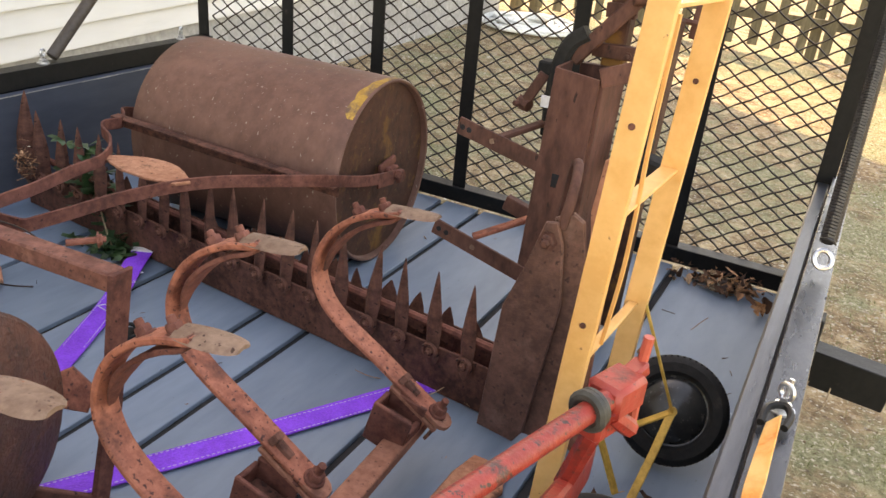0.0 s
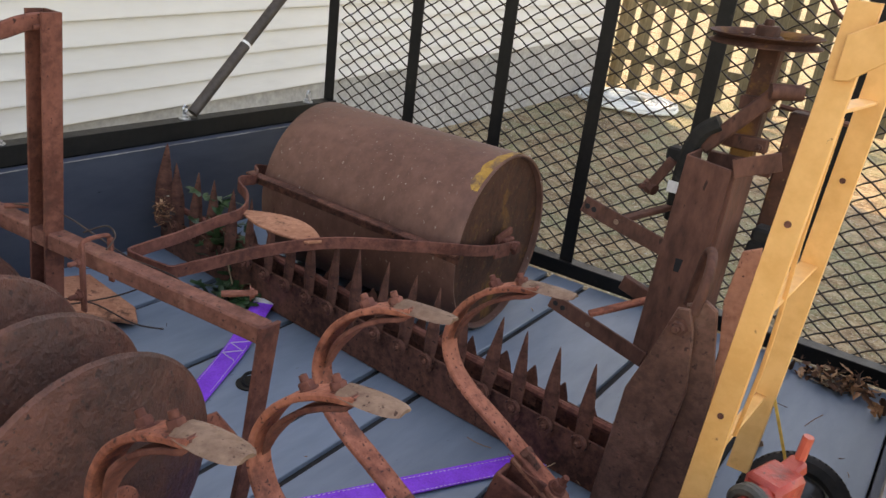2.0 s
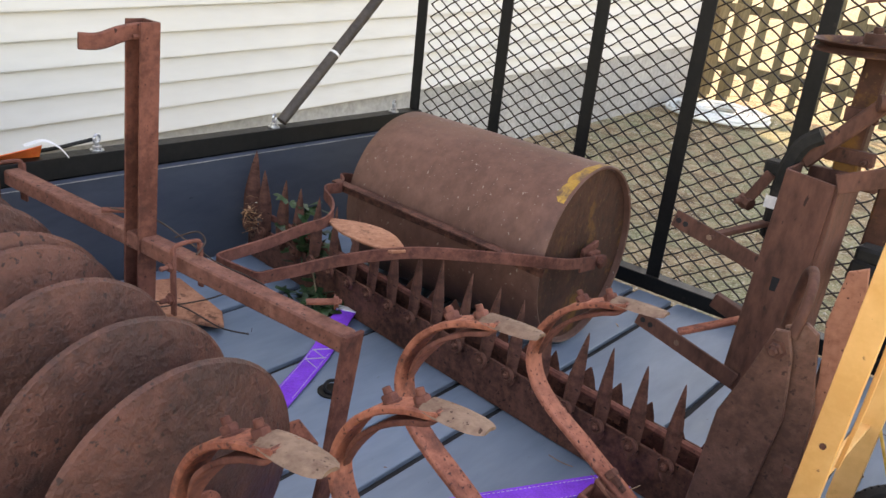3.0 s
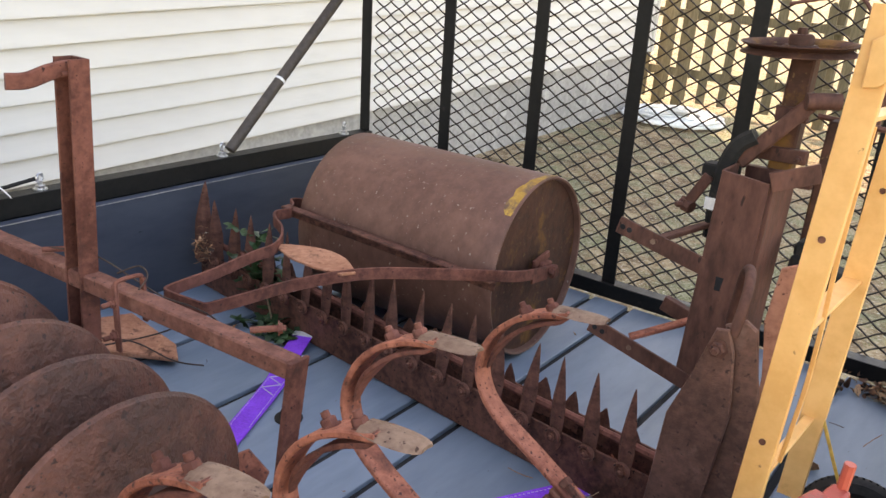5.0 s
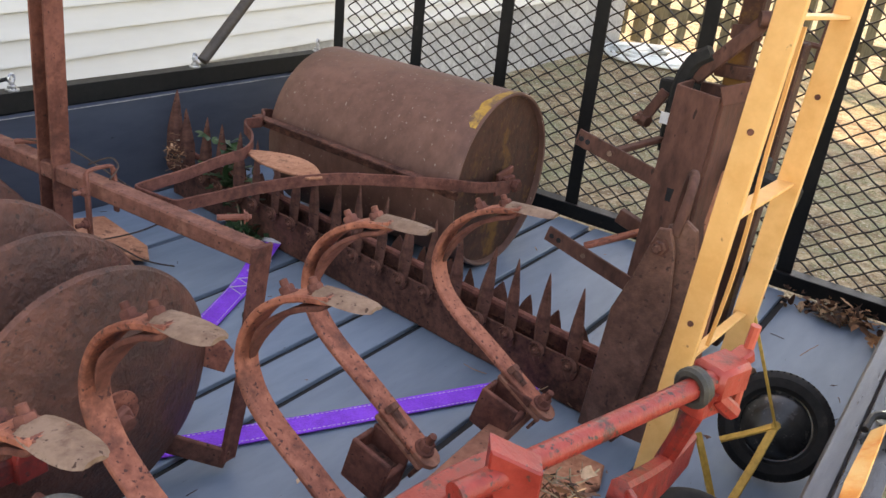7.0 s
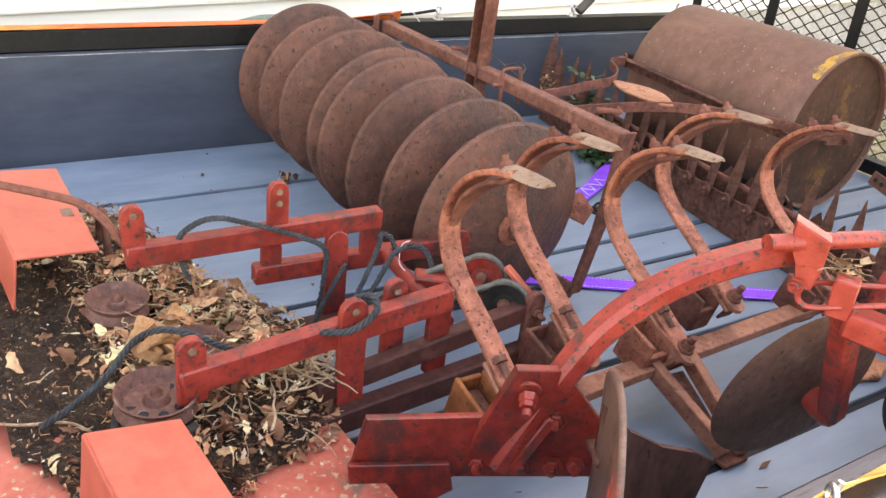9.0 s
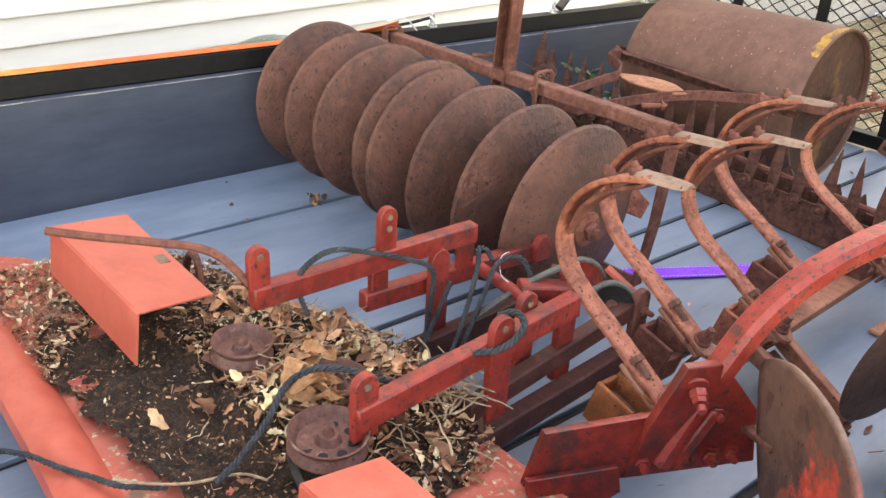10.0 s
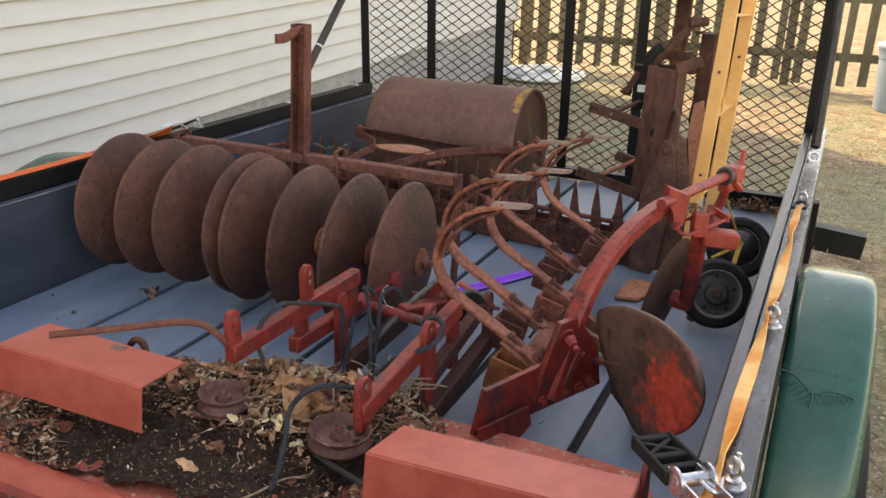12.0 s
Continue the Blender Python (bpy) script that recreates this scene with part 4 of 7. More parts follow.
# ---- spike-tooth harrow ----
def build_harrow():
    t = thing("spike_harrow", (-0.1, -0.9, 0), "dark rusty spike-tooth harrow section with upturned teeth", "harrow")
    p, q = V(-0.90, -0.803, 0.0), V(0.56, -0.965, 0.0)
    d = (q - p).normalized()
    nrm = V(d.y, -d.x, 0)          # toward the front of the trailer
    bm = B()
    beam(bm, p + V(0, 0, 0.052), q + V(0, 0, 0.052), 0.006, 0.10)
    beam(bm, p + V(0, 0, 0.004) - nrm * 0.03, q + V(0, 0, 0.004) - nrm * 0.03, 0.06, 0.006)
    part("front_angle", bm, RUST_DARK, t, "dark rusted angle iron on edge")
    bm = B()
    off = -nrm * 0.11
    beam(bm, p + off + V(0, 0, 0.045), q + off + V(0, 0, 0.045), 0.006, 0.085)
    part("rear_angle", bm, RUST_DARK, t)
    bm = B()
    tube(bm, [p + V(0, 0, 0.135) - nrm * 0.015, q + V(0, 0, 0.135) - nrm * 0.015], 0.0085, 8)
    part("rod", bm, RUST_RED, t)
    bm = B()
    beam(bm, p + d * 0.1 + off, p + d * 0.1 + nrm * 0.0 + V(0, 0, 0), 0.03, 0.05)
    part("cross_bar", bm, RUST_DARK, t)
    hr = random.Random(2)

    def tooth(sections, mat):
        """A dagger: (height, width, thickness) sections, ridged in front."""
        bm = B()
        rows = []
        for z, w, th in sections:
            ww, tt = w / 2, th / 2
            rows.append([bm.verts.new((x, y, z)) for x, y in ((-ww, 0.0), (-ww * 0.5, -tt * 0.8), (0.0, -tt), (ww * 0.5, -tt * 0.8), (ww, 0.0), (ww * 0.6, tt * 0.6), (-ww * 0.6, tt * 0.6))])
        for a, b in zip(rows, rows[1:]):
            for i in range(7):
                bm.faces.new((a[i], a[(i + 1) % 7], b[(i + 1) % 7], b[i]))
        bm.faces.new(rows[0][::-1]), bm.faces.new(rows[-1])
        bmesh.ops.recalc_face_normals(bm, faces=bm.faces[:])
        me = bpy.data.meshes.new("tooth")
        bm.to_mesh(me)
        bm.free()
        me.materials.append(mat)
        return me

    front = tooth([(-0.022, 0.014, 0.010), (-0.014, 0.026, 0.012), (0.0, 0.032, 0.013), (0.022, 0.030, 0.014), (0.050, 0.034, 0.016), (0.075, 0.033, 0.015), (0.105, 0.025, 0.012), (0.135, 0.0155, 0.009), (0.158, 0.0075, 0.006), (0.170, 0.0015, 0.002)], RUST_DARK)
    back = tooth([(0.0, 0.060, 0.006), (0.035, 0.050, 0.006), (0.060, 0.030, 0.005), (0.082, 0.004, 0.003)], RUST_DARK)
    clamp_bm = B()
    lathe(clamp_bm, [(0.010, -0.002), (0.0165, -0.002), (0.0175, 0.002), (0.016, 0.006), (0.0115, 0.006), (0.010, 0.002)], (0, -0.010, 0), (0, -1, 0), 14, close=True)
    bolt(clamp_bm, (0, -0.010, 0), (0, -1, 0), 0.0085, 0.008, tail=0.003)
    bmesh.ops.recalc_face_normals(clamp_bm, faces=clamp_bm.faces[:])
    clamp = bpy.data.meshes.new("clamp")
    clamp_bm.to_mesh(clamp)
    clamp_bm.free()
    clamp.materials.append(RUST_DARK)
    yaw = math.atan2(d.y, d.x)
    base = V(t.location)
    for i in range(-1, 18):
        x = -0.8045 + i * 0.0752
        u = (x - p.x) / d.x
        at = p + d * u
        big = i <= 0
        for me, o, z, lean in ((front, nrm * 0.012, 0.100 + (0.005 if big else -0.0014 * max(0, i - 8)), hr.uniform(-0.06, 0.06)), ):
            ob = new("tooth", me)
            ob.parent = t
            ob.location = at + o + V(0, 0, z) - base
            ob.rotation_euler = (hr.uniform(-0.10, -0.02), lean, yaw + hr.uniform(-0.12, 0.12) + (0.6 if i < 4 else 0.0))
            if big:
                ob.scale = (1.5, 1.5, 1.22) if i < 0 else (1.15, 1.2, 1.0)
        if 0 < i:
            ob = new("rear_tooth", back)
            ob.parent = t
            ob.location = at + d * 0.036 + off * 0.85 + V(0, 0, 0.055) - base
            ob.rotation_euler = (hr.uniform(-0.1, 0.1), hr.uniform(-0.15, 0.15), yaw + hr.uniform(-0.5, 0.5))
        ob = new("clamp", clamp)
        ob.parent = t
        ob.location = at + nrm * 0.010 + V(0, 0, 0.100) - base
        ob.rotation_euler = (0, 0, yaw)


build_harrow()


# ---- disc harrow ----
def build_disc_harrow():
    t = thing("disc_harrow", (-0.3, -1.7, 0), "rusty brown disc harrow with eight dished discs", "disc harrow")
    R, gangs = 0.2005, ((-0.034, 0.040, -1.7236, -0.034, 0.007), (-0.032, -0.017, -1.7245, -0.0175, 0.020))
    prof = [(0.0, 0.044), (0.03, 0.0435), (0.07, 0.040), (0.11, 0.033), (0.15, 0.022), (0.18, 0.011), (0.196, 0.0045), (R - 0.003, 0.0012), (R - 0.0008, 0.0), (R, -0.0015), (R - 0.0012, -0.003),
            (R - 0.004, -0.0028), (0.196, 0.0), (0.18, 0.0070), (0.15, 0.018), (0.11, 0.029), (0.07, 0.036), (0.0, 0.040)]
    for i, x in enumerate((0.1030, -0.0415, -0.1973, -0.3509, -0.3858, -0.5569, -0.6944, -0.8448)):
        tilt, yaw, y0, slope, lift = gangs[i // 4]
        ax = (Matrix.Rotation(yaw, 3, "Z") @ V(1, 0, tilt)).normalized()
        c = V(x, y0 + slope * x, R + lift)
        bm = B()
        lathe(bm, prof, c, ax, 72)
        # a worn, slightly nicked rim and shallow dents
        for v in bm.verts:
            d = v.co - c
            r = (d - ax * d.dot(ax)).length
            q = noise.noise((v.co.y * 21 + i * 7, v.co.z * 21, i * 3.7))
            if r > 0.19:
                v.co -= (d - ax * d.dot(ax)) * (0.006 * max(0.0, q - 0.15))
            v.co += ax * 0.0012 * noise.noise((v.co.y * 14 + i * 5, v.co.z * 14, i * 1.3))
        o = part("disc", bm, RUST_DISC, t)
        hub = c + ax * 0.043
        bm = B()
        if i == 0:
            lathe(bm, [(0.0, 0.0), (0.034, 0.0), (0.037, 0.003), (0.036, 0.006), (0.030, 0.008), (0.021, 0.009), (0.0, 0.009)], hub, ax, 24)
            part("hub_washer", bm, RUST_ORANGE, o, "orange rusted hub washer")
            bm = B()
            box(bm, hub + ax * 0.016, (0.014, 0.030, 0.030), Matrix.Rotation(0.4, 3, "X"), 0.003)
            tube(bm, [hub + ax * 0.02, hub + ax * 0.034], 0.010, 10)
            part("hub_nut", bm, RUST_RED, o, "square rusted hub nut")
        else:
            lathe(bm, [(0.0, 0.0), (0.040, 0.0), (0.042, 0.006), (0.030, 0.012), (0.022, 0.05), (0.0, 0.05)], hub, ax, 24)
            part("hub_spool", bm, RUST_ORANGE, o)
    bm = B()
    tube(bm, [(0.10, -1.716, R), (-0.36, -1.72, R)], 0.018, 10)
    part("gang_axle", bm, RUST_DARK, t)
    bm = B()
    tube(bm, [(-0.37, -1.72, R), (-0.84, -1.72, R)], 0.018, 10)
    part("gang_axle", bm, RUST_DARK, t)
    # frame bar
    bm = B()
    beam(bm, (-0.80, -1.500, 0.366), (0.110, -1.432, 0.345), 0.034, 0.031, bevel=0.003)
    part("frame_bar", bm, RUST_BAR_RED, t, "square rusted frame bar")
    # end leg and lower strap
    bm = B()
    plate(bm, [(0.118, -1.412, 0.362), (0.118, -1.452, 0.362), (0.140, -1.500, 0.16), (0.150, -1.545, 0.02), (0.150, -1.515, 0.02), (0.140, -1.470, 0.16)], 0.010)
    part("end_leg", bm, RUST_RED, t)
    bm = B()
    beam(bm, (0.150, -1.530, 0.022), (0.085, -1.600, 0.060), 0.010, 0.035)
    beam(bm, (0.085, -1.600, 0.06), (0.03, -1.715, 0.205), 0.010, 0.035)
    part("lower_strap", bm, RUST_DARK, t)
    bm = B()
    plate(bm, [(0.125, -1.495, 0.20), (0.085, -1.50, 0.225), (0.065, -1.54, 0.215), (0.075, -1.545, 0.18), (0.12, -1.51, 0.165)], 0.012)
    part("bearing_lug", bm, RUST_ORANGE, t)
    # hangers on the bar
    for x in (-0.80, -0.245):
        bm = B()
        y = -1.470 if x > -0.5 else -1.505
        low = 0.27 if x > -0.5 else 0.20
        w = 0.013 if x > -0.5 else 0.026
        beam(bm, (x, y - 0.027, 0.392), (x + 0.004, y - 0.027, low), w, 0.006, (0, 1, 0))
        beam(bm, (x, y + 0.027, 0.392), (x + 0.004, y + 0.027, 0.31), w, 0.006, (0, 1, 0))
        tube(bm, spline([(x, y - 0.027, 0.385), (x, y - 0.02, 0.396), (x, y + 0.02, 0.396), (x, y + 0.027, 0.385)]), 0.004, 8)
        bolt(bm, (x, y - 0.03, 0.36), (0, -1, 0), 0.008)
        bolt(bm, (x, y - 0.03, 0.30), (0, -1, 0), 0.008)
        part("hanger", bm, RUST_RED, t)
    # bolts through the bar
    for x in (-0.47, 0.045):
        bm = B()
        y = -1.432 - 0.068 * (0.118 - x) / 0.918
        tube(bm, [(x - 0.020, y - 0.006, 0.383), (x + 0.010, y + 0.024, 0.386)], 0.0055, 8)
        bolt(bm, (x + 0.010, y + 0.024, 0.386), (0.7, 0.7, 0.05), 0.0085, 0.007, tail=0.003)
        part("bolt", bm, RUST_RED, t)
    # upright adjusting post: two angles back to back
    for dx in (-0.012, 0.010):
        bm = B()
        k = 1 if dx > 0 else -1
        prof = [(-0.012 * k, 0.003), (0.0125 * k, 0.003), (0.0125 * k, -0.032), (0.0075 * k, -0.032), (0.0075 * k, -0.003), (-0.012 * k, -0.003)]
        a = V(-0.391 + dx, -1.455, 0.17)
        lo = [bm.verts.new(a + V(x, y, 0)) for x, y in prof]
        hi = [bm.verts.new(a + V(0.030 + x, -0.005 + y, 0.575)) for x, y in prof]
        for n in range(6):
            bm.faces.new((lo[n], lo[(n + 1) % 6], hi[(n + 1) % 6], hi[n]))
        bm.faces.new(lo[::-1]), bm.faces.new(hi)
        part("upright_post", bm, RUST_RED, t, "upright rusted angle post")
    bm = B()
    lv = spline([(-0.350, -1.458, 0.728), (-0.356, -1.485, 0.730), (-0.362, -1.515, 0.724), (-0.368, -1.548, 0.713), (-0.375, -1.578, 0.713)])
    strap_bar(bm, lv, 0.010, 0.026)
    bolt(bm, (-0.350, -1.478, 0.722), (0, -1, 0), 0.008)
    part("lever", bm, RUST_RED, t)
    # tangled wire
    for pts in ([(-0.47, -1.475, 0.392), (-0.372, -1.45, 0.396), (-0.29, -1.44, 0.380), (-0.255, -1.40, 0.34), (-0.258, -1.34, 0.302), (-0.20, -1.345, 0.306), (-0.172, -1.343, 0.298)],
                [(-0.30, -1.455, 0.385), (-0.265, -1.435, 0.403), (-0.235, -1.44, 0.395), (-0.225, -1.465, 0.38)]):
        bm = B()
        tube(bm, spline(pts), 0.0016, 5)
        part("tie_wire", bm, WIRE, t)


build_disc_harrow()


# ---- spring-tine cultivator ----
TINE = [(0.525, 0.128), (0.462, 0.165), (0.400, 0.201), (0.345, 0.231), (0.308, 0.259), (0.288, 0.290), (0.285, 0.318), (0.292, 0.350), (0.312, 0.386), (0.343, 0.416), (0.380, 0.437), (0.410, 0.447)]


def build_cultivator():
    t = thing("spring_tine_cultivator", (0.48, -1.55, 0), "upturned rusty cultivator with five curved spring tines", "cultivator")
    tips = [(0.522, -1.993, 0.486), (0.458, -1.817, 0.494), (0.491, -1.619, 0.467), (0.431, -1.437, 0.493), (0.479, -1.167, 0.461)]
    for i, (x, y, z) in enumerate(tips):
        dx, dz = x - 0.479, z - 0.461
        y0 = y - 0.012
        mid = [V(px + dx, y0 + 0.01 * (k / 11), pz + dz) for k, (px, pz) in enumerate(TINE)]
        mid = mid[:-1] + [mid[-1] + V(0.002, 0, 0.001)]

        def leaf(first, sign, base, swell, tail):
            """Points along the bend, set off from its middle line to one side and swelling apart half way round."""
            pts = []
            n = len(mid) - 1
            for k in range(first, n + 1):
                d = (mid[min(k + 1, n)] - mid[max(k - 1, 0)]).normalized()
                side = V(-d.z, 0, d.x)
                u = (k - first) / (n - first)
                pts.append(mid[k] + side * sign * (base + swell * math.sin(math.pi * u)))
            return pts + tail

        # the tine itself runs round the outside of the bend and ends square above the point
        bm = B()
        outer = leaf(5, 1, 0.0010, 0.0045, [])
        outer[0] = mid[5]
        end = outer[-1] - outer[-2]
        outer.append(outer[-1] + V(0.9, 0, 0.30) * end.length * 0.5)
        strap_bar(bm, spline(mid[:5] + outer, 4), 0.037, 0.0095, up=(1, 0, 0.02), fixed=False)
        tine = part("tine", bm, RUST_ORANGE, t, "orange-rusted curved tine")
        # the point's long shank lies along the inside of the bend
        bm = B()
        inner = leaf(6, -1, 0.0080, 0.0050, [])
        inner.append(V(x - 0.055, y, z - 0.004))
        sweep(bm, spline(inner, 4), rect(0.034, 0.007), (1, 0, 0.02), taper=[min(1.0, 0.30 + 0.1 * k) for k in range(4 * (len(inner) - 1) + 1)])
        part("leaf_spring", bm, RUST_RED, tine)
        # pale worn point, arched across
        bm = B()
        rows = []
        for u, w in ((0, 0.036), (0.12, 0.041), (0.3, 0.045), (0.5, 0.046), (0.68, 0.044), (0.82, 0.040), (0.93, 0.033), (1.0, 0.022)):
            px = x - 0.080 + 0.084 * u
            pz = z - 0.006 + 0.006 * u
            rows.append([bm.verts.new((px, y + s * w / 2, pz + dzz)) for s, dzz in ((-1, -0.0035), (-0.6, 0.0010), (0, 0.0024), (0.6, 0.0010), (1, -0.0035), (0.6, -0.0038), (0, -0.0022), (-0.6, -0.0038))])
        for a, b in zip(rows, rows[1:]):
            for j in range(8):
                bm.faces.new((a[j], a[(j + 1) % 8], b[(j + 1) % 8], b[j]))
        bm.faces.new(rows[0][::-1]), bm.faces.new(rows[-1])
        part("point", bm, RUST_PALE, tine, "pale worn steel point")
        for k, nx in ((9, -0.75), (10, -0.5)):
            bm = B()
            q = outer[k - 5] + (outer[k - 4] - outer[k - 5]) * (0.35 if k == 9 else 0.55)
            n = V(nx, 0, 1).normalized()
            lathe(bm, [(0.0, 0.003), (0.0125, 0.003), (0.0130, 0.0), (0.0, 0.0)], q + n * 0.004, n, 14)
            lathe(bm, [(0.0, 0.012), (0.0085, 0.012), (0.0102, 0.010), (0.0102, 0.002), (0.0, 0.002)], q + n * 0.004, n, 6)
            lathe(bm, [(0.0, 0.021), (0.0050, 0.020), (0.0056, 0.011), (0.0, 0.011)], q + n * 0.004, n, 10)
            part("point_bolt", bm, RUST_RED, tine)
        # clamp at the foot: an open channel round the toolbar with a pad under the tine
        f = V(0.525 + dx, y0, 0.128 + dz)
        d = V(0.863, 0, -0.505)
        down = V(-0.505, 0, -0.863)
        tilt = Matrix.Rotation(radians(30.3), 3, "Y")
        mat = CLAMP_ORANGE if i == 0 else (RUST_ORANGE if i == 2 else RUST_RED)
        c = V(f.x - 0.058, y0 - 0.040, 0.116 + 0.6 * dz)
        lean = Matrix.Rotation(radians(14), 3, "Y")
        bm = B()
        for sd in (-1, 1):
            box(bm, c + V(0, sd * 0.024, 0.002), (0.070, 0.008, 0.076), lean, 0.002)
        box(bm, c + lean @ V(-0.034, 0, 0), (0.008, 0.042, 0.066), lean, 0.002)
        box(bm, c + lean @ V(0.030, 0, -0.012), (0.010, 0.042, 0.050), lean, 0.002)
        cl = part("clamp", bm, mat, t)
        bm = B()
        box(bm, c + lean @ V(-0.002, 0, -0.014), (0.054, 0.039, 0.046), lean, 0.003)
        part("clamp_core", bm, RUST_DARK, cl)
        bm = B()
        box(bm, f - d * 0.040 + down * 0.0105, (0.100, 0.041, 0.009), tilt, 0.002)
        part("clamp_pad", bm, RUST_BAR, cl)
        bm = B()
        plate(bm, [f + d * 0.006 + V(0, sd * 0.0175, 0) + down * k for sd, k in ((-1, 0.006), (1, 0.006), (1, 0.040), (-1, 0.040))], 0.006, 0.001)
        part("clamp_lip", bm, RUST_DARK, cl)
        # rounded foot of the tine with a washer, a nut and the bolt's end
        bm = B()
        pts = [f - d * 0.012 + V(0, -0.0185, 0)]
        pts += [f + d * (0.004 + 0.0185 * math.cos(w)) + V(0, 0.0185 * math.sin(w), 0) for w in (-1.57, -1.05, -0.52, 0, 0.52, 1.05, 1.57)]
        pts += [f - d * 0.012 + V(0, 0.0185, 0)]
        plate(bm, pts, 0.0095, 0.001)
        part("tine_foot", bm, RUST_BAR, tine)
        n = V(0.42, 0, 0.91)
        c = f - d * 0.008 - down * 0.005
        bm = B()
        lathe(bm, [(0.0, 0.004), (0.015, 0.004), (0.016, 0.0), (0.0, 0.0)], c, n, 16)
        lathe(bm, [(0.0, 0.016), (0.010, 0.016), (0.0118, 0.014), (0.0118, 0.003), (0.0, 0.003)], c, n, 6)
        lathe(bm, [(0.0, 0.032), (0.0060, 0.031), (0.0066, 0.015), (0.0, 0.015)], c, n, 10)
        part("foot_bolt", bm, RUST_RED, cl)
        bm = B()
        p = c + V(-0.036, -0.002, 0.020)
        q = p + V(-0.022, 0, 0.016)
        tube(bm, [p, q], 0.0072, 8)
        n = (q - p).normalized()
        lathe(bm, [(0.0, 0.012), (0.0115, 0.011), (0.0125, 0.009), (0.0125, 0.001), (0.0, 0.0)], q, n, 6)
        part("set_bolt", bm, RUST_DARK, cl)
    # toolbar through the clamps, and a channel of two bars reaching down to the bed
    bm = B()
    beam(bm, (0.516, -2.035, 0.096), (0.477, -1.11, 0.094), 0.040, 0.018)
    part("toolbar", bm, RUST_BAR, t, "tan rusted flat toolbar")
    for a, b in (((0.505, -1.672, 0.100), (0.668, -1.640, 0.020)), ((0.520, -1.592, 0.100), (0.680, -1.604, 0.020))):
        bm = B()
        beam(bm, a, b, 0.020, 0.030)
        part("frame_arm", bm, RUST_BAR, t)
    bm = B()
    plate(bm, [(0.515, -1.660, 0.078), (0.520, -1.604, 0.078), (0.672, -1.614, 0.006), (0.664, -1.632, 0.006)], 0.006, 0.001)
    part("channel_web", bm, RUST_DARK, t)
    bm = B()
    box(bm, (0.672, -1.626, 0.007), (0.026, 0.056, 0.008), None, 0.002)
    part("channel_foot", bm, RUST_RED, t)


build_cultivator()


# ---- red plow with arched beam ----
def build_plow():
    t = thing("moldboard_plow", (0.68, -1.95, 0), "worn red one-bottom plow with arched beam and coulter", "plow")
    # arched beam: flat section on edge, red on the side, bright on top
    bm = B()
    arch = spline([(0.612, -2.078, 0.120), (0.623, -2.050, 0.185), (0.634, -2.022, 0.248), (0.650, -1.985, 0.322), (0.666, -1.945, 0.370), (0.686, -1.898, 0.407), (0.710, -1.837, 0.435), (0.732, -1.780, 0.450), (0.748, -1.742, 0.454)], 6)
    strap_bar(bm, arch, 0.039, 0.034, up=(-0.37, -0.93, 0.4), fixed=False)
    part("beam", bm, RED_PIT, t, "pitted red arched beam")
    bm = B()
    plate(bm, [(0.540, -2.247, 0.204), (0.590, -2.085, 0.190), (0.650, -1.965, 0.175), (0.667, -1.945, 0.105), (0.582, -2.135, 0.100), (0.520, -2.262, 0.082)], 0.013)
    frog = part("landside_plate", bm, RED, t, "dark red landside plate")
    bm = B()
    plate(bm, [(0.538, -2.268, 0.132), (0.560, -2.272, 0.078), (0.580, -2.160, 0.062), (0.598, -2.138, 0.088), (0.592, -2.145, 0.132)], 0.010)
    part("foot_plate", bm, RED, frog)
    bm = B()
    plate(bm, [(0.590, -2.128, 0.104), (0.604, -2.112, 0.190), (0.627, -2.086, 0.292), (0.642, -2.022, 0.282), (0.672, -1.960, 0.200), (0.680, -1.945, 0.106)], 0.014)
    part("frog_plate", bm, RED, frog)
    # large stacked nut, its tail nut, and the small bolts along the foot
    n = V(0.75, -0.65, 0.1).normalized()
    bm = B()
    c = V(0.636, -2.066, 0.262)
    m = V(0.66, -0.55, -0.35).normalized()
    for k, (r, h) in enumerate(((0.0155, 0.005), (0.0125, 0.012), (0.0105, 0.009), (0.0065, 0.010))):
        lathe(bm, [(0.0, h), (r * 0.94, h), (r, h * 0.8), (r, h * 0.1), (0.0, 0.0)], c + m * (0.002 + 0.011 * k), m, (16, 6, 6, 10)[k])
    part("stacked_nut", bm, RED_HEAD, frog, "faded red stacked nut and washers")
    for p, r in (((0.653, -2.026, 0.208), 0.011), ((0.606, -2.108, 0.128), 0.011), ((0.634, -2.054, 0.130), 0.012), ((0.654, -2.018, 0.128), 0.012), ((0.668, -1.988, 0.128), 0.010)):
        bm = B()
        bolt(bm, p, n, r, 0.010, tail=0.010)
        part("bolt", bm, RED, frog)
    # rib slanting down the frog
    bm = B()
    beam(bm, V(0.652, -2.030, 0.215) + n * 0.008, V(0.628, -2.066, 0.118) + n * 0.008, 0.016, 0.010, n, 0.003)
    part("frog_rib", bm, RED, frog)
    # moldboard: a dished shield with a straight inner edge
    bm = B()
    c = V(0.807, -2.094, 0.245)
    en = V(-0.668, -0.744, 0.029).normalized()
    ex = V(0, 0, 1).cross(en).normalized()
    ez = en.cross(ex).normalized()
    rim = spline([(-0.186, 0.028, 0), (-0.128, 0.069, 0), (-0.061, 0.087, 0), (0.023, 0.095, 0), (0.087, 0.082, 0), (0.128, 0.052, 0), (0.143, 0.010, 0), (0.130, -0.040, 0), (0.095, -0.088, 0),
                  (0.045, -0.125, 0), (-0.004, -0.146, 0), (-0.068, -0.121, 0), (-0.116, -0.091, 0), (-0.160, -0.044, 0)], 4, closed=True)
    m = 10
    grid = []
